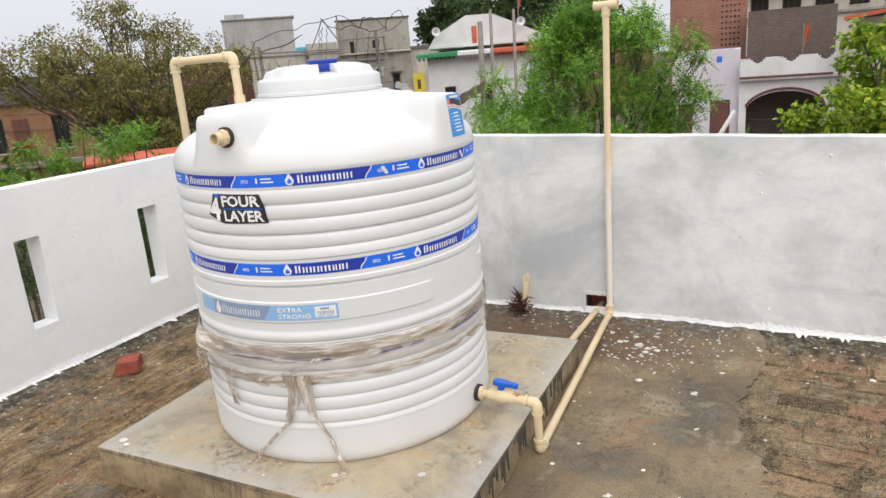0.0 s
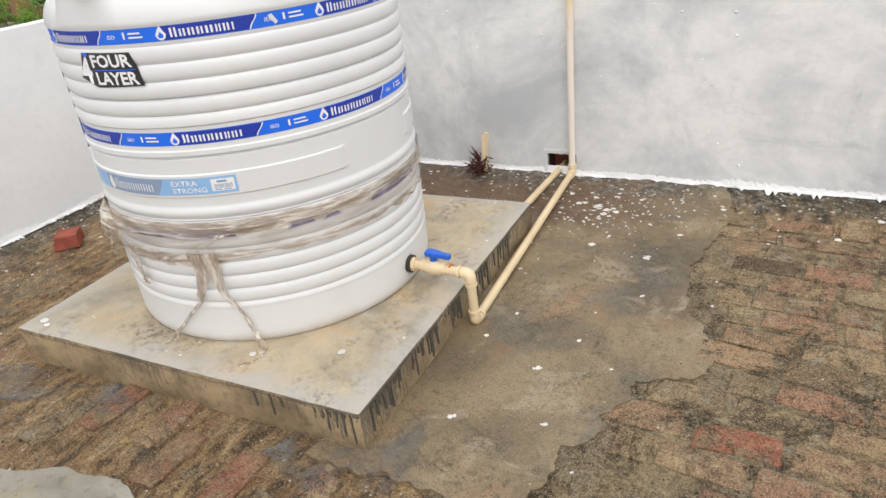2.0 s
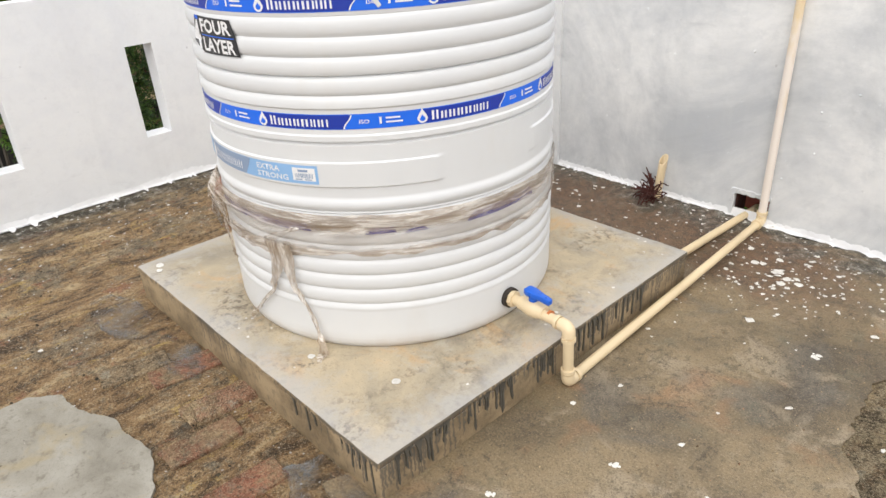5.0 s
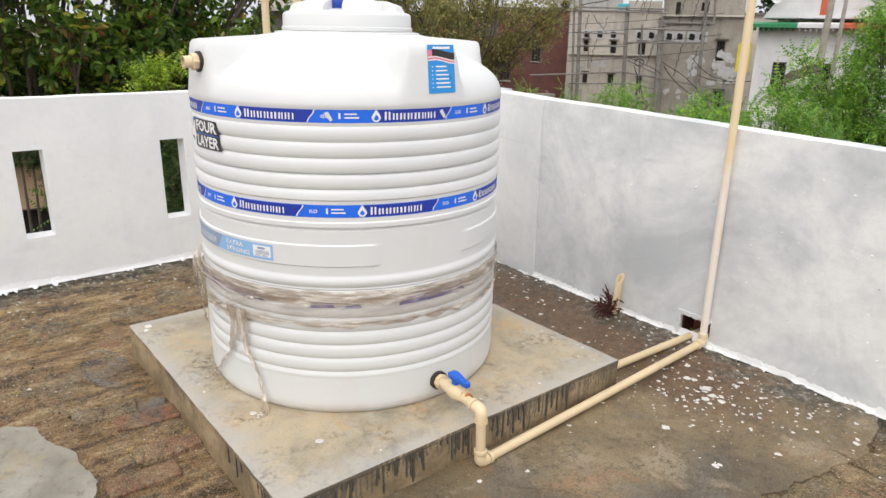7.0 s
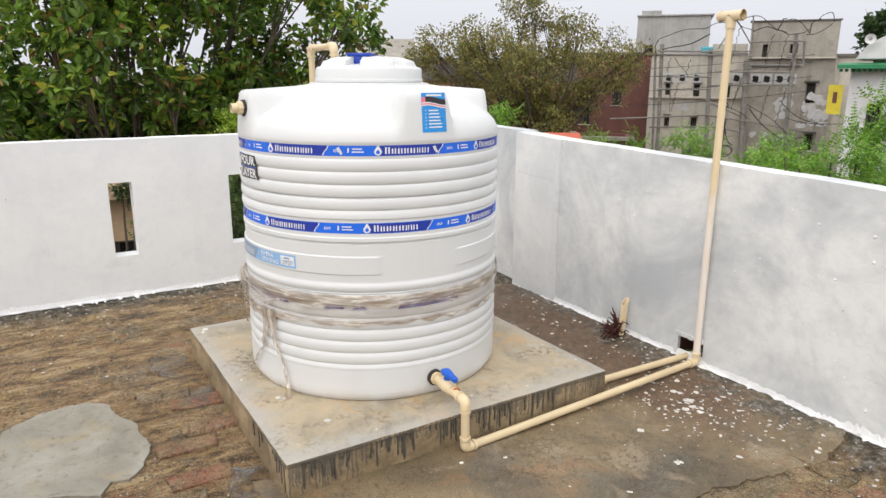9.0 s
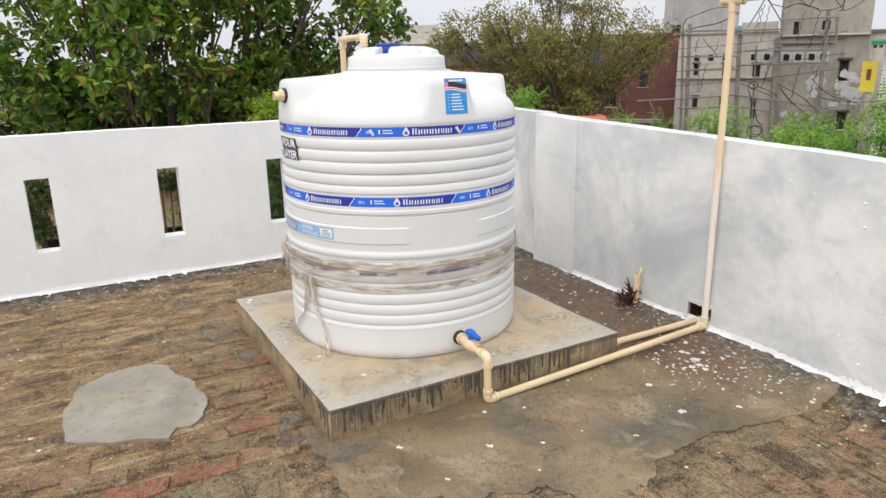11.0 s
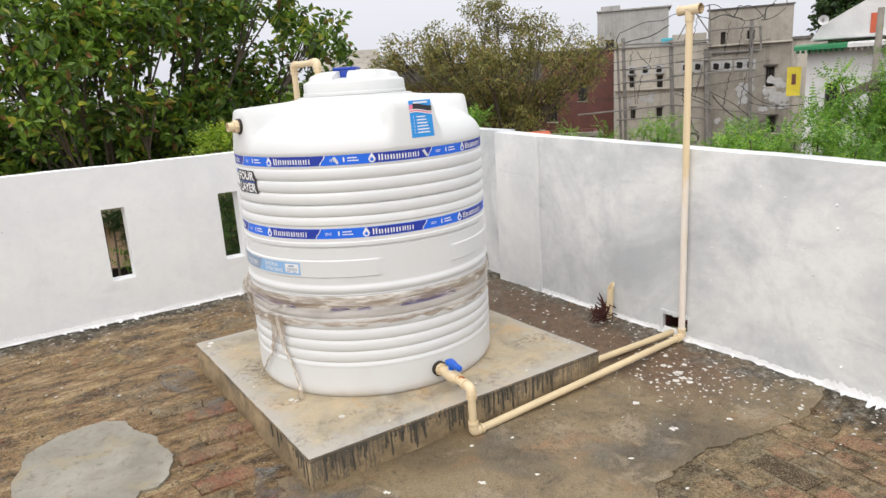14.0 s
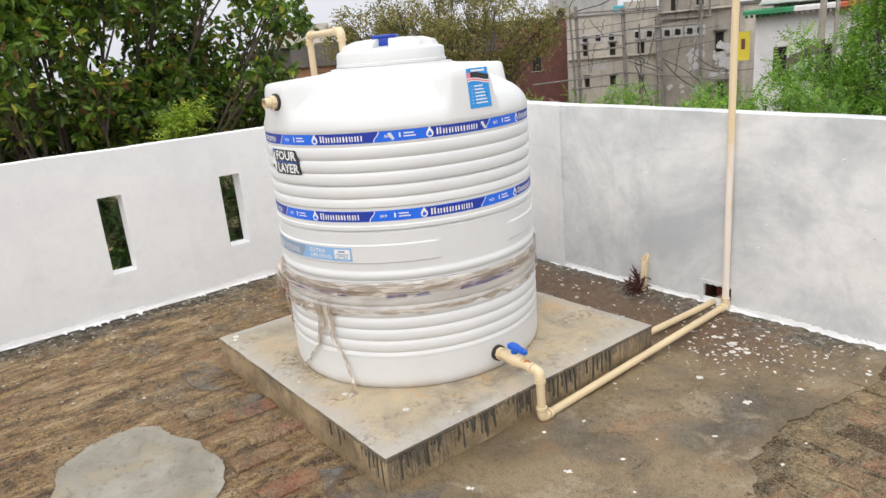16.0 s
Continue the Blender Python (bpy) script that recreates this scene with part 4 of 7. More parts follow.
# torn bits of the upper tape
for a in (-38.6, -1.5):
    b = bent([[(0, 0), (0.012, 0.004), (0.026, -0.020), (0.018, -0.026), (0.006, -0.01)]], a, 0.5724, 1.168)
    tpart("torn_spot", b, M_TANK)
# a third tape, half hidden under the film
for s0, s1, t0, t1 in ((-0.46, 0.0, -0.012, 0.012), (0.16, 0.25, -0.014, 0.006), (0.27, 0.34, -0.016, -0.002), (0.46, 0.74, -0.016, 0.014)):
    tpart("printed_tape", bent([[(s0, t0), (s1, t0 + 0.002), (s1 - 0.012, t1), (s0 + 0.02, t1 - 0.003)]], -62, 0.5762, 0.546), M_NAVY, "navy printed tape under clear film")

# black and white badge
badge = tpart("badge", bent([[(-0.006, 0.028), (0.014, 0.066), (0.028, 0.100), (0.060, 0.100), (0.215, 0.098), (0.228, 0.06), (0.236, 0.004), (0.06, 0.0), (0.03, 0.012)]], -100.0, 0.5750, 1.019), M_BLACK, "black badge with white words")
b = letters("FOUR", 0.037, 0.15, 0.03)
for v in b.verts:
    v.co += Vector((0.064, 0.057, 0))
part("word", curl(b, -100.0, 0.5757, 1.019), M_WHITE, badge, "white word FOUR")
b = letters("LAYER", 0.037, 0.155, 0.03)
for v in b.verts:
    v.co += Vector((0.068, 0.008, 0))
part("word", curl(b, -100.0, 0.5757, 1.019), M_WHITE, badge, "white word LAYER")
b = letters("4", 0.078, 0.052, 0.03)
for v in b.verts:
    v.co += Vector((0.002, 0.010, 0))
part("numeral", curl(b, -100.0, 0.5757, 1.019), M_WHITE, badge, "white numeral 4")
part("stripe", bent([rect(0.066, 0.222, 0.049, 0.0515), rect(0.034, 0.056, 0.090, 0.100)], -100.0, 0.5760, 1.019), M_TAPE, badge)

# pale sticker with a bar code
strip = tpart("pale_sticker", bent([rect(-0.60, 0.0, -0.027, 0.027)], -57.5, 0.5748, 0.710), M_PALE, "pale blue strip sticker with white words")
part("grey_panel", bent([[(-0.5, -0.026), (-0.262, -0.026), (-0.245, 0.0), (-0.232, 0.026), (-0.5, 0.026)]], -57.5, 0.5753, 0.710), M_GREYBLUE, strip)
polys, x = [drop_shape(-0.475, -0.004, 0.03, 0.05)], -0.45
for j in range(8):
    top = 0.016 if j == 0 else 0.009
    polys += [rect(x, x + 0.004, -0.015, top), rect(x + 0.012, x + 0.0155, -0.015, top)]
    x += 0.0225
polys.append(rect(-0.078, -0.008, -0.018, 0.020))
tagged(part("white_print", bent(polys, -57.5, 0.5758, 0.710), M_WHITE, strip), kind="stuff")
for word, y, w in (("EXTRA", 0.003, 0.085), ("STRONG", -0.020, 0.112)):
    b = letters(word, 0.0165, w, 0.012)
    for v in b.verts:
        v.co += Vector((-0.206, y, 0))
    part("word", curl(b, -57.5, 0.5758, 0.710), M_WHITE, strip, "white word " + word)
rng = random.Random(2)
polys, x = [rect(-0.06, -0.03, 0.008, 0.015)], -0.070
while x < -0.018:
    w = rng.choice((0.0012, 0.002, 0.003))
    polys.append(rect(x, x + w, -0.010, 0.004))
    x += w + 0.002
polys.append(rect(-0.07, -0.02, -0.0155, -0.0125))
part("bar_code", bent(polys, -57.5, 0.5763, 0.710, step=0.05), M_GREYBLUE, strip)


# upright label on the face of a shoulder lug
def lug_sheet(polys, lift):
    bm = bmesh.new()
    for p in polys:
        bm.faces.new([bm.verts.new((x, y, 0)) for x, y in p])
    for v in bm.verts:
        z = 1.222 + v.co.y
        r = 0.5718 - (z - 1.222) * 0.105 + lift
        a = radians(-5.6) + v.co.x / 0.565
        v.co = (TX + r * math.cos(a), TY + r * math.sin(a), z)
    return bm


def grid_poly(x0, x1, y0, y1, n=6, m=6):
    return [rect(x0 + (x1 - x0) * i / n, x0 + (x1 - x0) * (i + 1) / n, y0 + (y1 - y0) * j / m, y0 + (y1 - y0) * (j + 1) / m) for i in range(n) for j in range(m)]


lab = tpart("label", lug_sheet(grid_poly(0, 0.105, 0, 0.147), 0.0015), M_SKYBLUE, "sky blue label with a black and pink swoosh")
sw = lambda y0, y1, amp: [[(0.105 * i / 8, y0 + amp * math.sin(i / 8 * 4.2 + 0.6)), (0.105 * (i + 1) / 8, y0 + amp * math.sin((i + 1) / 8 * 4.2 + 0.6)),
                           (0.105 * (i + 1) / 8, y1 + amp * math.sin((i + 1) / 8 * 4.2 + 0.6)), (0.105 * i / 8, y1 + amp * math.sin(i / 8 * 4.2 + 0.6))] for i in range(8)]
part("pink_swoosh", lug_sheet(sw(0.098, 0.126, 0.006), 0.0024), M_PINK, lab)
part("black_swoosh", lug_sheet([[(max(x, 0.016), y) for x, y in p] for p in sw(0.107, 0.128, 0.006)], 0.0031), M_BLACK, lab)
part("white_swoosh", lug_sheet(sw(0.0945, 0.098, 0.006) + sw(0.1035, 0.107, 0.006), 0.0034), M_WHITE, lab)
polys = []
for j in range(6):
    y = 0.079 - 0.0125 * j
    polys += [rect(0.014, 0.017, y, y + 0.004), rect(0.028, 0.028 + (0.042, 0.045, 0.05, 0.05, 0.055, 0.058)[j], y, y + 0.0045)]
polys.append(rect(0.02, 0.088, 0.134, 0.141))
tagged(part("white_print", lug_sheet(polys, 0.0026), M_WHITE, lab), kind="stuff")

# embossed mark between the ends of the raised belts
for k, (s, t, w, h) in enumerate(((0.0, 0.03, 0.03, 0.045), (-0.09, -0.03, 0.035, 0.03), (-0.04, -0.03, 0.03, 0.03), (0.01, -0.03, 0.03, 0.03), (0.06, -0.03, 0.03, 0.03))):
    b = bent([drop_shape(s, t, w, h, 14)], -3, 0.5696, 0.715)
    tpart("embossed_mark", b, M_TANK)


# ---- torn stretch film round the lower ribs ----
def film_wrap():
    bm, cols, rows = bmesh.new(), 260, 12
    grid = []
    for i in range(cols):
        a = math.tau * i / cols
        deg = math.degrees(a)
        u = Vector((math.cos(a) * 2.2, math.sin(a) * 2.2, 0))
        z0 = 0.466 + 0.012 * noise.noise(u * 1.1) + 0.012 * noise.noise(u * 5) - 0.03 * max(0.0, 1 - abs(((deg + 95 + 180) % 360) - 180) / 40)
        z1 = 0.594 + 0.006 * noise.noise(u * 1.3 + Vector((5, 0, 0))) + 0.002 * noise.noise(u * 6)
        bulge = 0.045 * max(0.0, 1 - abs(((deg + 118 + 180) % 360) - 180) / 22)
        col = []
        for k in range(rows):
            t = k / (rows - 1)
            z = z0 + (z1 - z0) * t
            fold = 0.007 * (noise.noise(Vector((u.x * 2.0, u.y * 2.0, z * 26))) + 0.35 * noise.noise(Vector((u.x * 6, u.y * 6, z * 70))))
            rr = 0.5815 + fold + bulge * math.sin(math.pi * t)
            col.append(bm.verts.new((TX + max(rr, 0.5775) * math.cos(a), TY + max(rr, 0.5775) * math.sin(a), z)))
        grid.append(col)
    for i in range(cols):
        p, q = grid[i], grid[(i + 1) % cols]
        for k in range(rows - 1):
            bm.faces.new((p[k], q[k], q[k + 1], p[k + 1]))
    return bm


wrap = tpart("film_wrap", film_wrap(), M_FILM, "torn clear stretch film gone brownish")


def film_tail(path, widths, seed):
    """A hanging torn strip: path of (angle, radius, z)."""
    bm, prev = bmesh.new(), None
    n = 26
    for i in range(n + 1):
        t = i / n * (len(path) - 1)
        k = min(int(t), len(path) - 2)
        f = t - k
        a, r, z = (path[k][j] * (1 - f) + path[k + 1][j] * f for j in range(3))
        w = widths[k] * (1 - f) + widths[k + 1] * f
        w *= 1 + 0.3 * noise.noise((i * 0.35, seed, 0))
        a += 0.7 * noise.noise((i * 0.22, seed, 5))
        row = []
        for j in range(5):
            s = (j / 4 - 0.5) * w
            rr = r + 0.010 * noise.noise((i * 0.5, j * 0.9, seed)) + 0.003
            aa = radians(a) + s / 0.58
            row.append(bm.verts.new((TX + rr * math.cos(aa), TY + rr * math.sin(aa), z)))
        if prev:
            for j in range(4):
                bm.faces.new((prev[j], prev[j + 1], row[j + 1], row[j]))
        prev = row
    return bm


part("film_tail", film_tail([(-74, 0.588, 0.50), (-76, 0.584, 0.40), (-80, 0.580, 0.30), (-90, 0.582, 0.20), (-96, 0.592, 0.140)], [0.10, 0.045, 0.022, 0.016, 0.03], 1), M_TAIL, wrap, smooth=True)
part("film_tail", film_tail([(-72, 0.588, 0.48), (-71, 0.583, 0.36), (-67, 0.580, 0.27), (-63, 0.590, 0.18), (-62, 0.62, 0.136), (-61, 0.66, 0.134)], [0.06, 0.035, 0.016, 0.018, 0.03, 0.012], 2), M_TAIL, wrap, smooth=True)
part("film_tail", film_tail([(-104, 0.592, 0.50), (-103, 0.590, 0.42), (-102, 0.584, 0.34)], [0.06, 0.04, 0.02], 3), M_TAIL, wrap, smooth=True)
part("film_tail", film_tail([(-66, 0.589, 0.55), (-76, 0.592, 0.50), (-92, 0.590, 0.455)], [0.03, 0.05, 0.03], 4), M_TAIL, wrap, smooth=True)
part("film_tail", film_tail([(-118, 0.60, 0.54), (-119, 0.615, 0.48), (-117, 0.60, 0.40)], [0.10, 0.12, 0.05], 5), M_TAIL, wrap, smooth=True)

# overflow spout on the lug
SX = TX + 0.018
spout = tpart("overflow_spout", tube([(SX, TY - 0.55, 1.302), (SX, TY - 0.615, 1.302)], 0.019, 20, cap=False), M_FIT, "cream overflow spout")
part("flange", tube([(SX, TY - 0.562, 1.302), (SX, TY - 0.573, 1.302)], 0.033, 24), M_RUBBER, spout, "dark rubber flange", True)
part("nut", tube([(SX, TY - 0.573, 1.302), (SX, TY - 0.592, 1.302)], 0.027, 8), M_FIT, spout)
part("bore", tube([(SX, TY - 0.555, 1.302), (SX, TY - 0.58, 1.302)], 0.0155, 16), M_DARK, spout)
part("inner_wall", tube([(SX, TY - 0.575, 1.302), (SX, TY - 0.6145, 1.302)], 0.0156, 16, cap=False), M_PIPE, spout, smooth=True)
part("rim", lathe([(0.0155, 0), (0.019, 0), (0.0195, 0.004), (0.016, 0.004)], 0, 0, 20), M_FIT, spout).matrix_basis = pose(SX, TY - 0.6135, 1.302, 90, 0, 0)


# ---- pipework ----
PR = 0.0165


def pipe_run(name, label, corners, ends=(0.0, 0.0)):
    """Straight lengths of pipe with rounded elbows at the corners, each a part."""
    root = thing(name, label, "pipe", at=corners[0])
    inv = Matrix.Translation(-Vector(corners[0]))
    pts = [Vector(c) for c in corners]
    for i in range(len(pts) - 1):
        ob = part("pipe", tube([pts[i], pts[i + 1]], PR, 20), M_PIPE, root, smooth=True)
        ob.matrix_parent_inverse = inv
    for i in range(1, len(pts) - 1):
        a, b = (pts[i - 1] - pts[i]).normalized(), (pts[i + 1] - pts[i]).normalized()
        path = elbow_path(pts[i], a, b, 0.030)
        e = part("elbow", tube(path, 0.0205, 20), M_FIT, root, smooth=True)
        e.matrix_parent_inverse = inv
        for d in (a, b):
            part("collar", tube([pts[i] + d * 0.035, pts[i] + d * 0.046], 0.0222, 20), M_FIT, e, smooth=True)
    return root, inv


# outlet: nipple, ball valve, down to the floor, along it, up the wall
OY, OZ = TY - 0.006, 0.221
feed, inv = pipe_run("outlet_pipe", "cream plastic outlet pipe running along the floor and up the wall",
                     [(TX + 0.56, OY, OZ), (-0.646, OY - 0.008, OZ - 0.004), (-0.640, OY - 0.010, 0.024), (-0.670, 3.760, 0.060), (-0.672, 3.766, 1.660)])
max((o for o in feed.children if o.name.startswith("pipe")), key=lambda o: max(v.co.z for v in o.data.vertices)).data.materials[0] = M_RISER
fl = part("flange", tube([(TX + 0.562, OY, OZ), (TX + 0.578, OY, OZ)], 0.033, 28), M_RUBBER, feed, "dark rubber flange", True)
fl.matrix_parent_inverse = inv
nut = part("nut", tube([(TX + 0.576, OY, OZ), (TX + 0.592, OY, OZ)], 0.027, 8), M_FIT, feed)
nut.matrix_parent_inverse = inv
seal = part("sealant_ring", tube([(-0.727, OY, OZ), (-0.718, OY, OZ)], 0.0175, 20), M_ORANGE, feed, "orange solvent cement", True)
seal.matrix_parent_inverse = inv
vx = TX + 0.665
valve = part("valve_body", tube([(vx - 0.048, OY, OZ), (vx - 0.030, OY, OZ), (vx - 0.022, OY, OZ), (vx, OY, OZ), (vx + 0.022, OY, OZ), (vx + 0.030, OY, OZ), (vx + 0.048, OY, OZ)], 0.03, 20,
                                radii=[0.023, 0.023, 0.027, 0.029, 0.027, 0.023, 0.023]), M_FIT, feed, "cream ball valve", True)
valve.matrix_parent_inverse = inv
part("stem", tube([(vx, OY, OZ + 0.028), (vx, OY, OZ + 0.05)], 0.014, 14), M_BLUE, valve, "blue stem", True)


def valve_handle():
    bm = bmesh.new()
    prof = [(-0.022, 0.014), (-0.01, 0.019), (0.012, 0.018), (0.04, 0.012), (0.064, 0.011), (0.075, 0.009)]
    top, bot = [], []
    for u, w in prof:
        top.append([bm.verts.new((u, s * w, 0.014 - 0.06 * max(u - 0.02, 0) * 0.2)) for s in (-1, 1)])
        bot.append([bm.verts.new((u, s * w, -0.004 - 0.06 * max(u - 0.02, 0) * 0.2)) for s in (-1, 1)])
    for i in range(len(prof) - 1):
        bm.faces.new((top[i][0], top[i + 1][0], top[i + 1][1], top[i][1]))
        bm.faces.new((bot[i][1], bot[i + 1][1], bot[i + 1][0], bot[i][0]))
        for s in (0, 1):
            f = (top[i][s], bot[i][s], bot[i + 1][s], top[i + 1][s])
            bm.faces.new(f if s == 0 else f[::-1])
    bm.faces.new((top[0][1], bot[0][1], bot[0][0], top[0][0]))
    bm.faces.new((top[-1][0], bot[-1][0], bot[-1][1], top[-1][1]))
    bmesh.ops.recalc_face_normals(bm, faces=bm.faces)
    bmesh.ops.bevel(bm, geom=bm.edges[:], offset=0.003, segments=2, affect="EDGES", profile=0.5)
    bmesh.ops.transform(bm, matrix=pose(vx - 0.006, OY, OZ + 0.050, 0, 4, -2), verts=bm.verts)
    return bm


part("valve_handle", valve_handle(), M_BLUE, valve, "blue lever handle", True)
# vent tee on the top of the riser
tee = part("tee", tube([(-0.731, 3.766, 1.672), (-0.613, 3.766, 1.672)], 0.0215, 20, cap=False), M_FIT, feed, "cream open-ended tee", True)
tee.matrix_parent_inverse = inv
part("stub", tube([(-0.672, 3.766, 1.62), (-0.672, 3.766, 1.675)], 0.0215, 20), M_FIT, tee, smooth=True)
for x0, x1 in ((-0.731, -0.718), (-0.626, -0.613)):
    part("collar", tube([(x0, 3.766, 1.672), (x1, 3.766, 1.672)], 0.0235, 20, cap=False), M_FIT, tee, smooth=True)
part("inner_wall", tube([(-0.730, 3.766, 1.672), (-0.614, 3.766, 1.672)], 0.0178, 18, cap=False), M_PIPE, tee, smooth=True)
# inlet: out of the drain hole, behind the plinth, up beside the tank and over its shoulder
inlet, inv2 = pipe_run("inlet_pipe", "cream plastic inlet pipe rising beside the tank and bending over",
                       [(-0.745, 3.90, 0.056), (-0.80, 3.225, 0.030), (-2.232, 3.220, 0.030), (-2.238, 2.45, 0.033), (-2.208, 2.432, 1.552), (-1.872, 2.418, 1.552), (-1.868, 2.418, 1.350)])
g2 = part("grommet", tube([(-1.868, 2.418, 1.356), (-1.868, 2.418, 1.366)], 0.027, 22), M_RUBBER, inlet, "dark rubber grommet", True)
g2.matrix_parent_inverse = inv2
n2 = part("nut", tube([(-1.868, 2.418, 1.366), (-1.868, 2.418, 1.398)], 0.022, 22), M_FIT, inlet, smooth=True)
n2.matrix_parent_inverse = inv2


# weed growing in the drain hole
weed = thing("weed", "small green weed growing in the drain hole", "weed", at=(-0.752, 3.86, 0.016))
rng = random.Random(14)
for k in range(5):
    a, q = rng.uniform(0, 6.28), rng.uniform(0.012, 0.02)
    foot, tip = Vector((0, 0, 0)), Vector((0.03 * math.cos(a), 0.022 * math.sin(a) - 0.012, rng.uniform(0.03, 0.065)))
    bm = tube([foot, foot.lerp(tip, 0.6) + Vector((0, 0, 0.012)), tip], 0.0014, 4)
    side = Vector((math.sin(a), -math.cos(a), 0.2)).normalized() * q * 0.4
    out = Vector((math.cos(a), math.sin(a) - 0.4, 0.15)).normalized() * q
    ring = [tip, tip + out * 0.35 + side, tip + out * 0.75 + side * 0.7, tip + out, tip + out * 0.75 - side * 0.7, tip + out * 0.35 - side]
    bm.faces.new([bm.verts.new(p) for p in ring])
    part("leaf", bm, M_WEED, weed)


# cut-off pipe stub with a tangle of dark fibre
def stub_pipe():
    root = thing("pipe_stub", "cut-off cream pipe stub tangled with dark red fibre", "pipe stub", at=(-1.165, 3.745, 0.02))
    inv = Matrix.Translation((1.165, -3.745, -0.02))
    bm = lathe([(0.019, 0.02), (0.019, 0.25), (0.0155, 0.25), (0.0155, 0.05)], 0, 0, 18)
    for v in bm.verts:
        if v.co.z > 0.2:
            v.co.z = 0.205 + (v.co.y + 0.02) * 1.2
        v.co += Vector((-1.165 + 0.09 * (v.co.z - 0.02), 3.757, 0))
    part("pipe", bm, M_PIPE, root, "cream pipe cut at a slant", True).matrix_parent_inverse = inv
    rng = random.Random(9)
    bm = bmesh.new()
    for k in range(70):
        p = Vector((-1.175 + rng.gauss(0, 0.012), 3.73 + rng.gauss(0, 0.012), 0.03 + rng.random() * 0.03))
        up = rng.random()
        pts = [p]
        d = Vector((rng.gauss(-0.2, 0.6), rng.gauss(-0.3, 0.5), 0.5 + up)).normalized()
        for s in range(6):
            d = (d + Vector((rng.gauss(0, 0.45), rng.gauss(0, 0.45), rng.gauss(-0.12, 0.35)))).normalized()
            q = pts[-1] + d * (0.012 + 0.008 * up)
            q.z = max(q.z, 0.03)
            q.y = min(q.y, 3.785)
            pts.append(q)
        tube(pts, 0.0028, 4, bm, cap=False)
    for dx, dz in ((-0.045, 0.16), (-0.06, 0.13), (-0.02, 0.12)):
        tube([(-1.175, 3.745, 0.06), (-1.178 + dx * 0.5, 3.742, 0.06 + dz * 0.5), (-1.178 + dx, 3.74, 0.02 + dz)], 0.004, 5, bm, radii=[0.007, 0.006, 0.002])
    part("fibre_tangle", bm, M_FIBRE, root, "dark red fibre").matrix_parent_inverse = inv


stub_pipe()


# half a brick lying by the wall
def half_brick():
    bm = box(-0.065, 0.065, -0.055, 0.055, 0.0, 0.075, 0.006)
    bmesh.ops.subdivide_edges(bm, edges=bm.edges[:], cuts=3, use_grid_fill=True)
    for v in bm.verts:
        v.co += Vector([noise.noise(v.co * 18 + Vector((k * 5, 0, 0))) for k in range(3)]) * 0.008
        if v.co.x < -0.045 and v.co.z > 0.04:
            v.co.x += 0.02
    bmesh.ops.transform(bm, matrix=pose(-2.95, 2.465, 0.006, 2, -2, 38), verts=bm.verts)
    tagged(part("brick", bm, M_REDBRICK, smooth=False), "broken red clay brick lying on the roof floor", "brick")


half_brick()
bm = slab_of(ragged([(-2.66, 3.30), (-2.60, 3.29), (-2.58, 3.34), (-2.63, 3.37)], 0.015, 0.006, 2), 0.0, 0.02)
tagged(part("plastic_scrap", bm, M_BLUE), "small blue plastic scrap by the wall foot", "plastic scrap")


# ---- the town and the trees round the roof ----
GROUND = -6.5
bm = bmesh.new()
bmesh.ops.create_grid(bm, x_segments=40, y_segments=40, size=900)
for v in bm.verts:
    v.co.z = GROUND
tagged(part("ground", bm, M_SOIL), "dry earth ground far below the roof", "ground", kind="structure")


def leaf_material(name, dark, light, accent, share=0.12, rough=0.5, late=(0.30, 0.14, 0.06)):
    g = Graph(name, rough)
    rnd = g.n.new("ShaderNodeNewGeometry").outputs["Random Per Island"]
    big = g.noise(0.8, 3)
    c = g.ramp(rnd, [(0.0, dark), (0.75, light), (1.0 - share, light), (1.0 - share + 0.01, accent), (1.0 - share * 0.3, accent), (1.0 - share * 0.3 + 0.005, late)])
    c = g.mix(g.ramp(big, [(0.4, 0.0), (0.6, 0.6)]), c, dark)
    g.color(c)
    g.p.inputs["Transmission Weight"].default_value = 0.0
    tr = g.n.new("ShaderNodeBsdfTranslucent")
    g.l.new(c, tr.inputs["Color"])
    mx = g.n.new("ShaderNodeMixShader")
    mx.inputs[0].default_value = 0.35
    g.l.new(g.p.outputs[0], mx.inputs[1])
    g.l.new(tr.outputs[0], mx.inputs[2])
    g.l.new(mx.outputs[0], g.n["Material Output"].inputs[0])
    return g.m


M_BARK = grained("grey_brown_bark", (0.05, 0.04, 0.03), (0.12, 0.10, 0.08), 7, 0.9, 0.6, 40)
M_BIGLEAF = leaf_material("broad_dark_leaf", (0.028, 0.07, 0.014), (0.26, 0.43, 0.05), (0.46, 0.46, 0.06), 0.14, 0.4)
M_DRYLEAF = leaf_material("dusty_olive_leaf", (0.13, 0.135, 0.045), (0.37, 0.37, 0.10), (0.46, 0.38, 0.12), 0.3)
M_FEATHER = leaf_material("fresh_feathery_leaf", (0.07, 0.18, 0.02), (0.23, 0.47, 0.05), (0.38, 0.60, 0.07), 0.22, late=(0.36, 0.42, 0.08))
M_LIME = leaf_material("yellow_green_leaf", (0.10, 0.20, 0.015), (0.40, 0.56, 0.04), (0.58, 0.66, 0.06), 0.3, late=(0.5, 0.6, 0.08))
# broad leaf again, the shade beneath the tree put into its colour
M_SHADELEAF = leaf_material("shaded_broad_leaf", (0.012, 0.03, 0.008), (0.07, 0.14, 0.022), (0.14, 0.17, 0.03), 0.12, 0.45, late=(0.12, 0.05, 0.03))
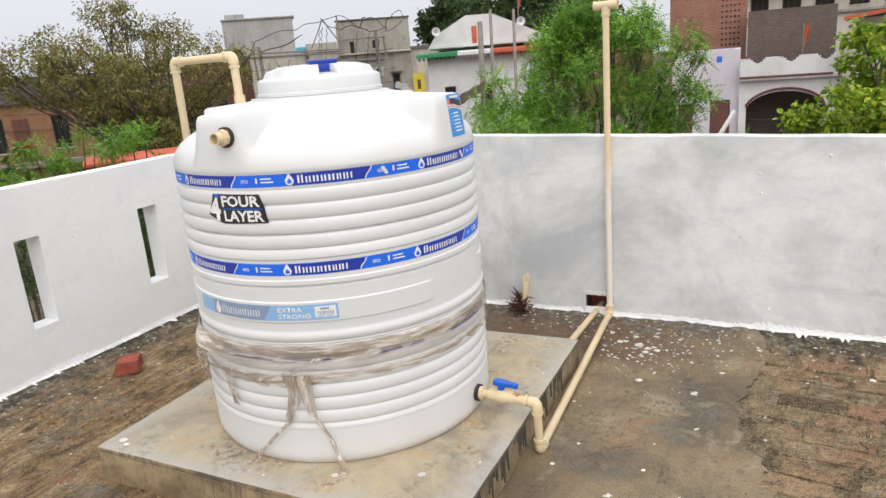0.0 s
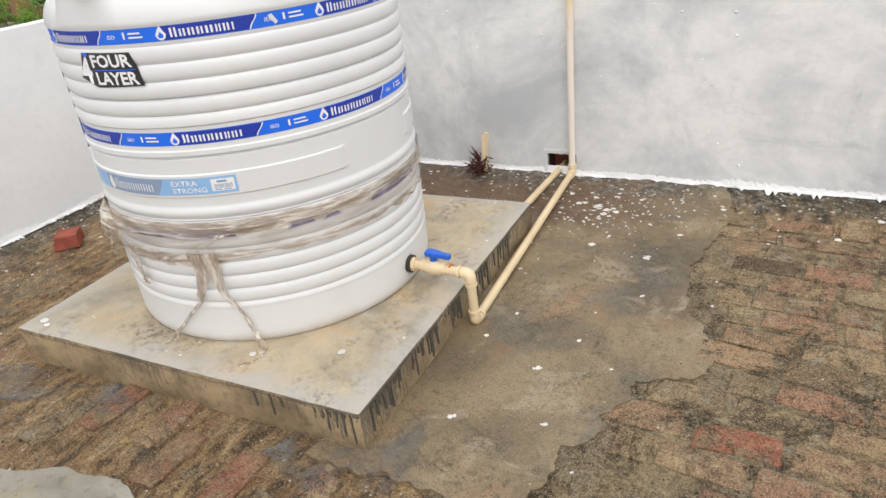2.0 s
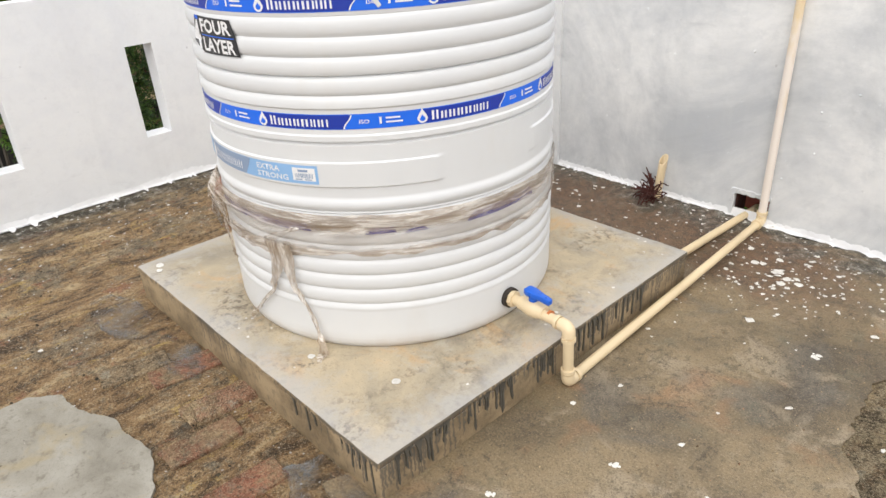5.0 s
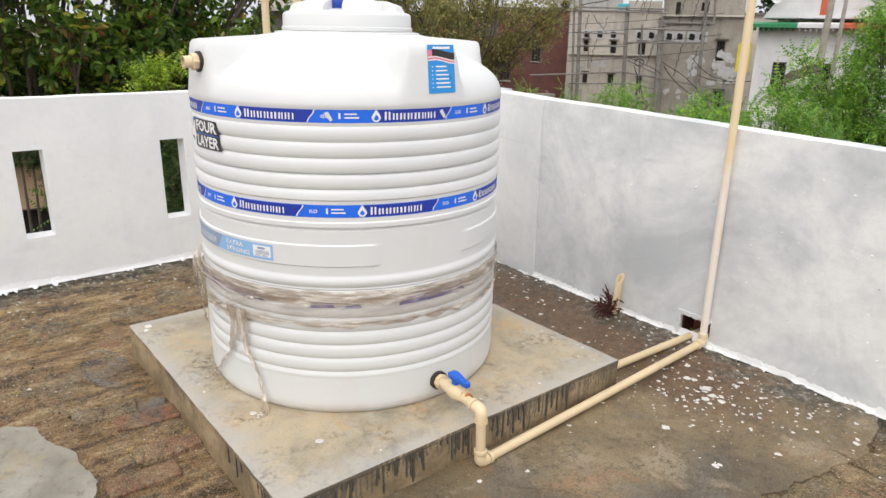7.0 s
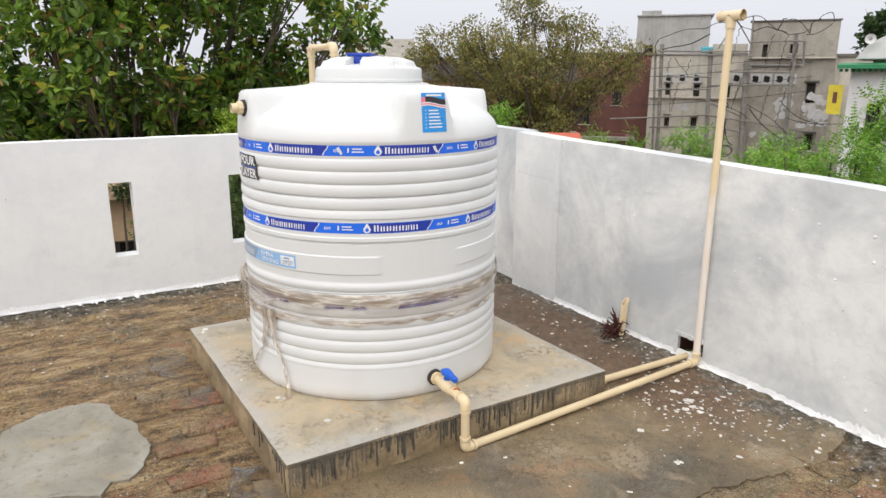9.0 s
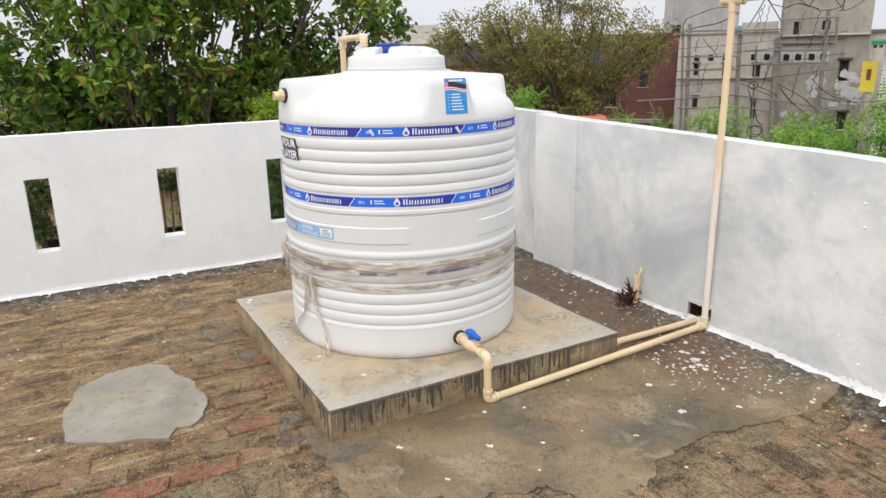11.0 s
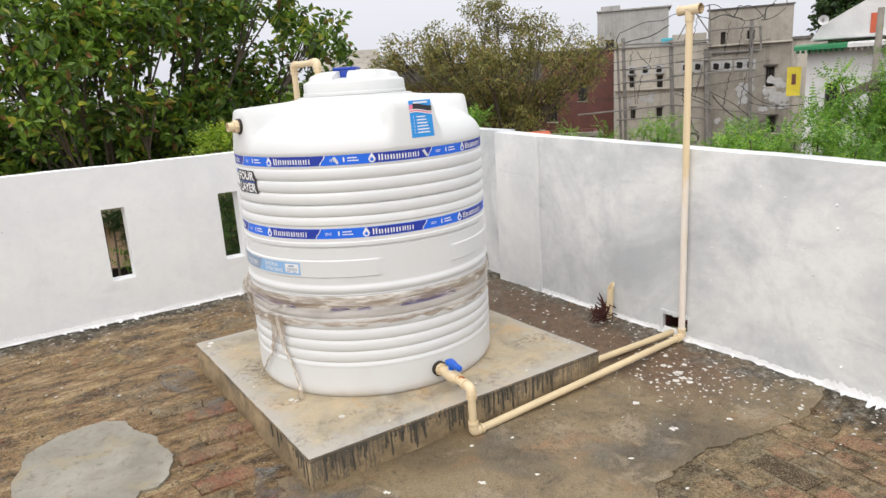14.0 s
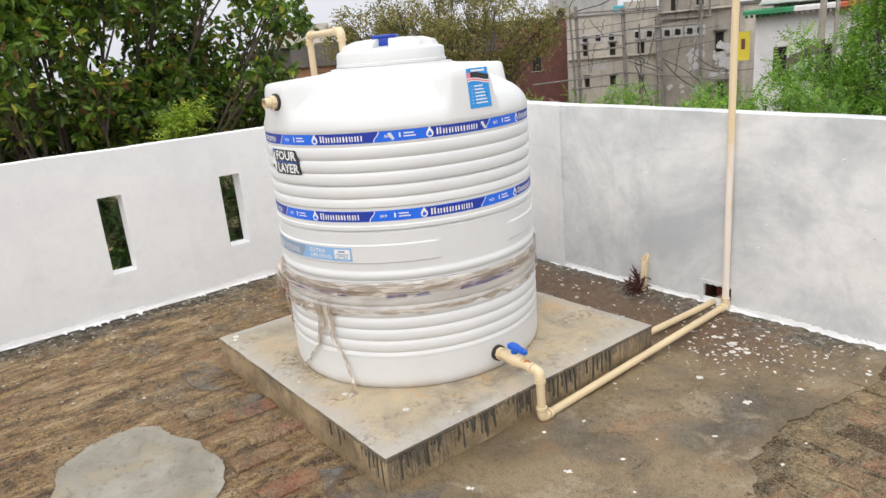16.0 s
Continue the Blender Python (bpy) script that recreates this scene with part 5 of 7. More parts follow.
M_FARTREE = leaf_material("far_dark_leaf", (0.018, 0.045, 0.013), (0.075, 0.14, 0.036), (0.11, 0.17, 0.04), 0.15, late=(0.10, 0.15, 0.04))


def leaves(name, clumps, count, length, width, material, parent, seed, droop=0.3, fold=0.25, label="", feather=False, whorl=0.0):
    """Many small folded leaves spread about clumps (x, y, z, radius), as one mesh."""
    rng = np.random.default_rng(seed)
    cl = np.array(clumps)
    wts = cl[:, 3] ** 2
    pick = rng.choice(len(cl), count, p=wts / wts.sum())
    d = rng.normal(size=(count, 3))
    d /= np.linalg.norm(d, axis=1)[:, None]
    # leaves gather about twig ends inside each clump
    twigs = max(6, count // (len(cl) * 14))
    tw = rng.normal(size=(len(cl), twigs, 3))
    tw *= (rng.random((len(cl), twigs)) ** 0.4 / np.linalg.norm(tw, axis=2))[:, :, None]
    at = tw[pick, rng.integers(0, twigs, count)]
    c = cl[pick, :3] + (at + d * (0.30 * (1 - 0.8 * whorl) * rng.random(count) ** 0.6)[:, None]) * cl[pick, 3][:, None] * np.array([1, 1, 0.8])
    ax = rng.normal(size=(count, 3)) * (1 - 0.6 * whorl) + d * (0.9 + whorl)
    ax[:, 2] -= droop
    ax /= np.linalg.norm(ax, axis=1)[:, None]
    side = np.cross(ax, rng.normal(size=(count, 3)) * 0.5 + np.array([0, 0, 1.0]))
    side /= np.linalg.norm(side, axis=1)[:, None] + 1e-9
    up = np.cross(side, ax)
    s = rng.uniform(0.6, 1.25, count)[:, None]
    L, W = length * s, width * s
    if feather:
        # a frond: a row of narrow leaflet pairs on one stalk
        n = 6
        verts = []
        for k in range(n):
            b = c + ax * L * (k + 0.5) / n
            w = W * (1 - 0.9 * abs(k - 1.8) / n)
            verts += [b - ax * L * 0.035, b + side * w + ax * L * 0.08 - up * w * 0.3, b + ax * L * 0.07, b - side * w + ax * L * 0.08 - up * w * 0.3]
        v = np.stack(verts, 1).reshape(-1, 3)
        base = np.arange(count)[:, None] * (4 * n) + np.arange(n)[None] * 4
        base = base.reshape(-1, 1)
        f = np.concatenate([base + np.array([[0, 1, 2]]), base + np.array([[0, 2, 3]])])
    else:
        v = np.stack([c, c + ax * L * 0.30 + side * W * 0.9 + up * W * fold, c + ax * L * 0.68 + side * W * 0.8 + up * W * fold, c + ax * L - up * L * 0.15,
                      c + ax * L * 0.68 - side * W * 0.8 + up * W * fold, c + ax * L * 0.30 - side * W * 0.9 + up * W * fold], 1).reshape(-1, 3)
        base = np.arange(count)[:, None] * 6
        f = np.concatenate([base + np.array([[0, 1, 2]]), base + np.array([[0, 2, 3]]), base + np.array([[0, 3, 4]]), base + np.array([[0, 4, 5]])])
    me = bpy.data.meshes.new(name)
    me.from_pydata(v.tolist(), [], f.tolist())
    return part_of(name, me, material, parent, label)


def limbs_to(bm, foot, clumps, r0, seed, fork=0.45):
    rng = random.Random(seed)
    foot = Vector(foot)
    mid = Vector((sum(c[0] for c in clumps) / len(clumps), sum(c[1] for c in clumps) / len(clumps), 0))
    top = max(c[2] for c in clumps)
    low = min(c[2] for c in clumps)
    neck = Vector((foot.x * 0.6 + mid.x * 0.4, foot.y * 0.6 + mid.y * 0.4, foot.z + (low - foot.z) * fork + (top - low) * 0.15))
    tube([foot, foot.lerp(neck, 0.5) + Vector((rng.uniform(-0.2, 0.2), rng.uniform(-0.2, 0.2), 0)), neck], r0, 9, bm, radii=[r0 * 1.25, r0, r0 * 0.8])
    for c in clumps:
        e = Vector(c[:3])
        a = neck.lerp(e, 0.5) + Vector((rng.uniform(-0.4, 0.4), rng.uniform(-0.4, 0.4), rng.uniform(0, 0.5)))
        tube([neck, a, e], r0 * 0.4, 6, bm, cap=False, radii=[r0 * 0.5, r0 * 0.27, r0 * 0.07])
        for k in range(3):
            d = Vector((rng.gauss(0, 1), rng.gauss(0, 1), rng.gauss(0.3, 0.8))).normalized() * c[3] * 0.9
            tube([a.lerp(e, 0.6), e + d * 0.5, e + d], r0 * 0.1, 5, bm, cap=False, radii=[r0 * 0.14, r0 * 0.08, r0 * 0.03])
    return bm


def clumps_in(cx, cy, cz, rx, ry, rz, n, size, seed, hollow=0.35):
    rng, out = random.Random(seed), []
    while len(out) < n:
        p = Vector((rng.uniform(-1, 1), rng.uniform(-1, 1), rng.uniform(-1, 1)))
        if hollow < p.length < 1:
            out.append((cx + p.x * rx, cy + p.y * ry, cz + p.z * rz, size * rng.uniform(0.6, 1.3)))
    return out


def tree(label, foot, clumps, trunk_r, count, length, width, material, seed, group="", feather=False, droop=0.3, whorl=0.0):
    root = thing("tree", label, "tree", group, at=foot)
    inv = Matrix.Translation(-Vector(foot))
    part("trunk", limbs_to(bmesh.new(), foot, clumps, trunk_r, seed), M_BARK, root, smooth=True).matrix_parent_inverse = inv
    leaves("crown", clumps, count, length, width, material, root, seed, droop, feather=feather, whorl=whorl).matrix_parent_inverse = inv
    return root


def spot(az, d, z=GROUND):
    """A place d metres off the middle of the roof, az degrees left of the y axis."""
    return Vector((0.8 - d * math.sin(radians(az)), 0.55 + d * math.cos(radians(az)), z))


# broad-leaved tree beyond the slotted wall
c0 = spot(80, 16.5)
cl = clumps_in(c0.x, c0.y, 0.9, 2.7, 5.8, 4.4, 84, 1.05, 3, 0.2)
cl += clumps_in(c0.x - 0.6, c0.y + 0.3, -0.2, 2.0, 5.0, 1.8, 26, 1.1, 5, 0.0)
cl += clumps_in(c0.x - 1.5, c0.y, -2.2, 2.0, 5.4, 1.9, 26, 1.2, 4, 0.0)
e = spot(65.2, 15.5)
cl += [(e.x, e.y, 1.2, 0.75), (e.x + 0.2, e.y + 0.4, 2.6, 0.7), (e.x - 0.1, e.y + 0.75, 2.0, 0.42), (e.x, e.y - 0.5, 3.4, 0.9), (e.x, e.y + 0.5, 0.4, 0.5), (e.x, e.y - 0.2, -0.6, 0.9)]
cl += [(-16.0, 5.7, 2.3, 0.8), (-16.2, 6.3, 1.8, 0.8), (-16.0, 6.9, 2.2, 0.7), (-16.3, 7.3, 1.5, 0.7), (-16.4, 6.0, 1.1, 0.9), (-16.2, 6.8, 0.9, 0.9)]
tree("large broad-leaved tree with dark glossy leaves, some turning red", (c0.x, c0.y, GROUND), cl, 0.17, 74000, 0.20, 0.055, M_BIGLEAF, 3, droop=0.2, whorl=0.8)

# dusty half-bare tree
c0 = spot(49.5, 42)
cl = clumps_in(c0.x, c0.y, 2.3, 3.8, 5.2, 3.2, 62, 1.3, 7, 0.1)
cl += clumps_in(c0.x + 0.6, c0.y, -0.9, 2.2, 2.4, 1.1, 10, 1.1, 8, 0.0)
e = spot(56.8, 42)
cl += clumps_in(e.x, e.y, 2.8, 1.8, 2.4, 1.9, 16, 1.1, 9, 0.0)
e = spot(42.6, 42)
cl += clumps_in(e.x, e.y, 2.4, 1.0, 1.2, 1.5, 7, 0.9, 10, 0.0)
tree("dusty olive tree with thin twiggy crown", (c0.x + 0.8, c0.y, GROUND), cl, 0.17, 33000, 0.18, 0.045, M_DRYLEAF, 7)

# feathery tree behind the drain-hole wall
c0 = spot(15.2, 17.2)
cl = clumps_in(c0.x, c0.y, 0.1, 1.75, 1.4, 2.7, 46, 0.52, 11, 0.1)
for az, z, rx, rz, n in ((21.6, -0.5, 0.9, 1.4, 18), (26.0, -0.9, 0.8, 0.7, 8)):
    e = spot(az, 17)
    cl += clumps_in(e.x, e.y, z, rx, 0.9, rz, n, 0.48, 12 + n, 0.0)
for az, z, r in ((8.6, 0.5, 0.4), (7.6, 0.2, 0.3), (9.0, 1.5, 0.45), (8.0, 1.1, 0.25), (23.6, 0.95, 0.3), (25.2, 0.4, 0.35), (9.6, -0.4, 0.45), (28.0, -0.4, 0.3)):
    p = spot(az, 17)
    cl.append((p.x, p.y, z, r))
tree("feathery green tree growing up behind the parapet", (c0.x, c0.y + 0.2, GROUND), cl, 0.085, 13500, 0.36, 0.06, M_FEATHER, 11, feather=True)
cl = clumps_in(2.45, 16.4, -0.95, 2.2, 1.6, 2.35, 70, 0.55, 13, 0.25)
tree("dense yellow-green tree behind the parapet", (2.4, 16.6, GROUND), cl, 0.1, 22000, 0.15, 0.05, M_LIME, 13)


def bush(label, places, count, material, seed, length=0.26, width=0.05):
    foot = (sum(p[0] for p in places) / len(places), sum(p[1] for p in places) / len(places), GROUND)
    root = thing("bush", label, "bush", "bushes behind the parapets", at=foot)
    inv = Matrix.Translation(-Vector(foot))
    for p in places:
        bm = tube([foot, ((foot[0] + p[0]) / 2, (foot[1] + p[1]) / 2, (GROUND + p[2]) * 0.45), p[:3]], 0.03, 6, radii=[0.05, 0.035, 0.012])
        part("stem", bm, M_BARK, root).matrix_parent_inverse = inv
    leaves("foliage", places, count, length, width, material, root, seed, feather=True).matrix_parent_inverse = inv


rng = random.Random(21)
for az0, az1, d, top, n, mt, cnt in ((21, 31, 14, 0.0, 14, M_FEATHER, 1700), (29, 42, 17, -0.15, 14, M_FEATHER, 1900), (2, 8, 15, -0.7, 6, M_FEATHER, 500), (54, 60, 22, 0.35, 9, M_FEATHER, 1300), (50, 54, 21, 0.3, 5, M_FEATHER, 800), (44, 50, 20, -0.5, 7, M_FEATHER, 900), (57, 66, 14, 0.1, 8, M_FEATHER, 1000), (70, 77, 10, -0.35, 6, M_FEATHER, 900)):
    places = []
    for k in range(n):
        p = spot(az0 + (az1 - az0) * (k + rng.random()) / n, d + rng.uniform(-1, 1), top + rng.uniform(-1.3, 0.1))
        places.append((p.x, p.y, p.z, rng.uniform(0.3, 0.6)))
    bush("light green feathery bush", places, cnt, mt, 30 + int(d) + n)
bush("bright green sprig in front of the broad-leaved tree", [(-10.74, 4.46, 0.60, 0.28), (-10.70, 4.62, 0.78, 0.2), (-10.75, 4.22, 0.5, 0.25)], 260, M_LIME, 97, 0.3, 0.05)
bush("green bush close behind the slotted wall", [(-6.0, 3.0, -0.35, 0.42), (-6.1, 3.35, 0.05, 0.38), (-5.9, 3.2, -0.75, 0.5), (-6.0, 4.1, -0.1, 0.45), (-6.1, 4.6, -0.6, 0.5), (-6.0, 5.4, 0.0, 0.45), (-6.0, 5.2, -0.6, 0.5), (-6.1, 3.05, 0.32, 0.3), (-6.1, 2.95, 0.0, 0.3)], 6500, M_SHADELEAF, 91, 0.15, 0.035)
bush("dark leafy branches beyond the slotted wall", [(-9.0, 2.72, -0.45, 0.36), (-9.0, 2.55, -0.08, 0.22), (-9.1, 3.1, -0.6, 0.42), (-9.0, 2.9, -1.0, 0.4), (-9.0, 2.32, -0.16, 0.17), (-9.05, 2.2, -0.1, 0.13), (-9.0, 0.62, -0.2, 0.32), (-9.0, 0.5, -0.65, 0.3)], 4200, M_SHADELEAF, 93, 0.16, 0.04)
for az, d, top, w, nm in ((20.5, 75, 8.6, 8.6, 5), (24.3, 92, 10.2, 5.6, 6), (16, 80, 8.0, 6, 8)):
    c0 = spot(az, d)
    cl = clumps_in(c0.x, c0.y, top - 4.0, w, w * 0.7, 3.8, 40, 2.1, nm)
    tree("tall dark tree far behind the shrine", (c0.x, c0.y, GROUND), cl, 0.5, 7000, 0.55, 0.2, M_FARTREE, nm, "far trees")
c0 = spot(62.5, 70)
cl = clumps_in(c0.x, c0.y, 1.2, 5, 4, 3, 20, 1.4, 40)
tree("pale tree far off between the houses", (c0.x, c0.y, GROUND), cl, 0.4, 3000, 0.5, 0.18, M_FARTREE, 40, "far trees")

# ---- houses ----
def stained_concrete(name, dark, light, grime_tone, amount):
    """Raw cement with rain streaks, damp blotches and course lines."""
    g = Graph(name, 0.9)
    big, mid, fine = g.noise(0.35, 6, 0.6), g.noise(1.4, 8, 0.7, distort=0.4), g.noise(9, 5, 0.7)
    c = g.mix(0.4, g.ramp(big, [(0.38, dark), (0.62, light)]), g.ramp(mid, [(0.36, dark), (0.64, light)]))
    c = g.mix(g.math("MULTIPLY", g.ramp(g.noise(2.2, 6, 0.7, stretch=(1, 1, 0.10)), [(0.52, 0.0), (0.64, 1.0)]), amount), c, grime_tone)
    c = g.mix(g.math("MULTIPLY", g.ramp(mid, [(0.58, 0.0), (0.64, 1.0)]), amount * 0.8), c, grime_tone)
    g.color(g.mix(0.2, c, g.ramp(fine, [(0.35, dark), (0.65, light)])))
    g.bump(fine, 0.3, 0.02)
    return g.m


M_CONC = stained_concrete("raw_grey_concrete", (0.23, 0.21, 0.18), (0.41, 0.38, 0.33), (0.12, 0.11, 0.095), 0.5)
M_CONC2 = stained_concrete("pale_plaster", (0.40, 0.37, 0.32), (0.62, 0.575, 0.50), (0.20, 0.18, 0.155), 0.5)
# concrete of the far house, paled in its colour to imitate distance haze
M_HAZE = stained_concrete("hazed_far_concrete", (0.30, 0.30, 0.29), (0.46, 0.455, 0.44), (0.20, 0.20, 0.195), 0.6)
M_DKCONC = grained("dark_weathered_concrete", (0.07, 0.065, 0.06), (0.17, 0.155, 0.14), 0.6, 0.9, 0.3, 6)
M_VENT = grained("pale_cement_block", (0.42, 0.42, 0.42), (0.58, 0.58, 0.58), 3, 0.85, 0.2, 20)
M_LIMEWASH = grained("white_limewash", (0.55, 0.55, 0.56), (0.72, 0.72, 0.72), 0.8, 0.85, 0.2, 9)
M_LILAC = grained("pale_lilac_paint", (0.52, 0.49, 0.54), (0.64, 0.61, 0.66), 0.8, 0.85, 0.2, 9)
M_MAROON = grained("maroon_paint", (0.10, 0.04, 0.035), (0.18, 0.075, 0.06), 1.5, 0.8, 0.2, 9)
M_OCHRE = grained("faded_orange_plaster", (0.22, 0.11, 0.06), (0.36, 0.20, 0.12), 0.8, 0.9, 0.3, 8)
M_GREEN = grained("green_paint", (0.015, 0.16, 0.06), (0.03, 0.26, 0.11), 2.0, 0.6, 0.2, 9)
M_REDP = grained("orange_red_paint", (0.42, 0.07, 0.03), (0.6, 0.13, 0.06), 2.0, 0.6, 0.2, 9)
M_YELLOW = grained("yellow_sheet", (0.6, 0.48, 0.03), (0.72, 0.6, 0.06), 2.0, 0.6, 0.1, 9)
M_SAND = grained("sand_plaster", (0.36, 0.25, 0.15), (0.50, 0.37, 0.24), 0.8, 0.9, 0.3, 8)
M_STEEL = grained("weathered_scaffold_pole", (0.14, 0.13, 0.12), (0.27, 0.255, 0.235), 3, 0.6, 0.2, 20)
M_WIRE = grained("black_cable", (0.012, 0.012, 0.013), (0.03, 0.03, 0.032), 5, 0.6, 0.1)
M_WHITEFRAME = grained("white_painted_frame", (0.5, 0.5, 0.5), (0.65, 0.65, 0.65), 3, 0.7, 0.1)
M_SHEET = grained("brown_sheet", (0.10, 0.075, 0.06), (0.19, 0.15, 0.12), 1.2, 0.8, 0.3, 9)
M_TARP = grained("turquoise_tarpaulin", (0.05, 0.32, 0.42), (0.10, 0.45, 0.55), 2, 0.6, 0.2)


def brick_material(name, red, dark, mortar):
    g = Graph(name, 0.9)
    t = g.n.new("ShaderNodeTexBrick")
    mp = g.n.new("ShaderNodeMapping")
    mp.inputs["Rotation"].default_value = (radians(90), 0, 0)
    g.l.new(g.co, mp.inputs[0])
    g.l.new(mp.outputs[0], t.inputs["Vector"])
    t.inputs["Scale"].default_value = 1.0
    t.inputs["Brick Width"].default_value, t.inputs["Row Height"].default_value, t.inputs["Mortar Size"].default_value = 0.26, 0.10, 0.016
    for k, c in (("Color1", red), ("Color2", dark), ("Mortar", mortar)):
        t.inputs[k].default_value = (*c, 1)
    g.color(g.mix(g.ramp(g.noise(0.9, 4), [(0.4, 0.0), (0.7, 0.5)]), t.outputs["Color"], dark))
    g.bump(t.outputs["Fac"], -0.4, 0.02)
    return g.m


M_BRICKS = brick_material("red_brickwork", (0.34, 0.12, 0.07), (0.22, 0.075, 0.05), (0.30, 0.24, 0.19))
M_OLDBRICK = brick_material("grey_brown_brickwork", (0.13, 0.09, 0.075), (0.085, 0.06, 0.052), (0.16, 0.13, 0.115))


class House:
    """A house whose front is laid out in metres: u to the right, z up; v runs back from the front."""

    def __init__(self, label, az_left, az_right, d, name="house"):
        a, b = spot(az_left, d), spot(az_right, d)
        self.width = (b - a).length
        self.turn = math.degrees(math.atan2(b.y - a.y, b.x - a.x))
        self.root = thing(name, label, name.replace("_", " "))
        self.root.matrix_basis = pose(a.x, a.y, GROUND, 0, 0, self.turn)

    def block(self, name, u0, u1, v0, v1, z0, z1, material, parent=None, bevel=0.0, label=""):
        return part(name, box(u0, u1, v0, v1, z0 - GROUND, z1 - GROUND, bevel), material, parent or self.root, label)

    def front(self, name, u0, u1, z0, z1, material, holes=(), v=0.0, thick=0.35, depth=6.0, roof=True):
        """A front wall with openings through it, side walls, back wall and roof slab."""
        zs = sorted({z0, z1, *[h[2] for h in holes], *[h[3] for h in holes]})
        us = sorted({u0, u1, *[h[0] for h in holes], *[h[1] for h in holes]})
        bm = bmesh.new()
        for i in range(len(us) - 1):
            for k in range(len(zs) - 1):
                um, zm = (us[i] + us[i + 1]) / 2, (zs[k] + zs[k + 1]) / 2
                if not any(a < um < b and c < zm < e for a, b, c, e in holes):
                    box(us[i], us[i + 1], v, v + thick, zs[k] - GROUND, zs[k + 1] - GROUND, 0, bm)
        bmesh.ops.remove_doubles(bm, verts=bm.verts, dist=0.001)
        for ua, ub in ((u0, u0 + 0.3), (u1 - 0.3, u1)):
            self.block("side_wall", ua, ub, v + thick + 0.003, v + depth, z0, z1, material)
        self.block("back_wall", u0 + 0.303, u1 - 0.303, v + depth - 0.3, v + depth, z0, z1, material)
        if roof:
            self.block("roof", u0 + 0.303, u1 - 0.303, v + thick + 0.003, v + depth - 0.303, z1 - 0.5, z1 - 0.3, M_CONC)
        w = part(name, bm, material, self.root)
        for h in holes:
            self.window(*h, v)
        return w

    def window(self, u0, u1, z0, z1, v=0.0, round_hole=False):
        bm = bmesh.new()
        t = min(0.07, (u1 - u0) * 0.12)
        y = v + 0.2
        box(u0, u0 + t, y, y + 0.06, z0 - GROUND, z1 - GROUND, 0, bm)
        box(u1 - t, u1, y, y + 0.06, z0 - GROUND, z1 - GROUND, 0, bm)
        box(u0 + t, u1 - t, y, y + 0.06, z1 - t - GROUND, z1 - GROUND, 0, bm)
        for k in (1, 2):
            uu = u0 + (u1 - u0) * k / 3
            box(uu - 0.012, uu + 0.012, y + 0.01, y + 0.04, z0 - GROUND, z1 - t - GROUND, 0, bm)
        w = part("window", bm, M_DKCONC, self.root)
        part("pane", box(u0 + t, u1 - t, y + 0.07, y + 0.09, z0 - GROUND, z1 - GROUND), M_DARK, w)
        part("sill", box(u0 - 0.08, u1 + 0.08, v - 0.08, v - 0.004, z0 - 0.09 - GROUND, z0 - 0.004 - GROUND), M_CONC2, w)

    def vent(self, u, z, s=0.72, v=-0.05):
        """A square ventilator block pierced by rounded dark openings."""
        w = part("ventilator", box(u - s / 2, u + s / 2, v, v + 0.045, z - s / 2 - GROUND, z + s / 2 - GROUND, 0.01), M_VENT, self.root)
        for du, dz, q in ((-0.10, 0.13, 0.20), (0.12, 0.10, 0.17), (0.06, -0.14, 0.22), (-0.16, -0.16, 0.15)):
            bm = tube([(u + du * s, v - 0.012, z + dz * s - GROUND), (u + du * s, v - 0.003, z + dz * s - GROUND)], s * q, 14)
            part("opening", bm, M_DARK, w)


# house under scaffolding
h = House("unfinished grey concrete house behind wooden scaffolding", 41.45, 27.45, 58, "house")
h.front("wall", 0.28, 7.2, GROUND, 2.95, M_CONC2,
        [(1.45, 1.88, -0.05, 0.8), (3.54, 3.99, -0.14, 0.77), (5.65, 6.18, -0.28, 0.74), (1.54, 1.94, -2.5, -1.67), (3.53, 3.99, -2.6, -1.75), (5.76, 6.11, -3.33, -1.94)])
h.front("tower", 7.21, 12.9, GROUND, 5.2, M_CONC, [(8.09, 8.43, 2.68, 3.64), (9.88, 10.41, 3.01, 3.64), (11.27, 11.87, -0.49, 0.94), (11.53, 12.11, -3.88, -2.66)], v=-0.6)
h.block("coping", 0.16, 7.18, -0.12, 0.4, 2.953, 3.05, M_DKCONC, bevel=0.02)
h.block("coping", 7.1, 12.98, -0.72, 0.2, 5.203, 5.30, M_DKCONC, bevel=0.02)
h.block("parapet", 4.6, 7.1, 0.45, 0.65, 2.953, 3.75, M_CONC2)
h.block("wing", 12.92, 15.2, -0.3, 5, GROUND, 2.9, M_CONC2)
h.block("wing_roof_edge", 12.92, 15.3, -0.5, -0.304, 2.75, 2.95, M_DKCONC)
for u in (1.65, 2.67, 3.71, 5.67, 6.55):
    h.vent(u, 1.25)
for u in (7.85, 8.61, 9.47, 10.2):
    h.vent(u, 1.2, v=-0.66)
h.block("lintel_band", 7.5, 10.7, -0.72, -0.604, 2.05, 2.2, M_DKCONC, bevel=0.02)
h.block("ledge", 7.22, 12.9, -0.95, -0.604, 2.62, 2.74, M_CONC2, bevel=0.02)
h.block("ledge", 0.3, 7.2, -0.3, -0.004, -0.30, -0.18, M_CONC2, bevel=0.02)
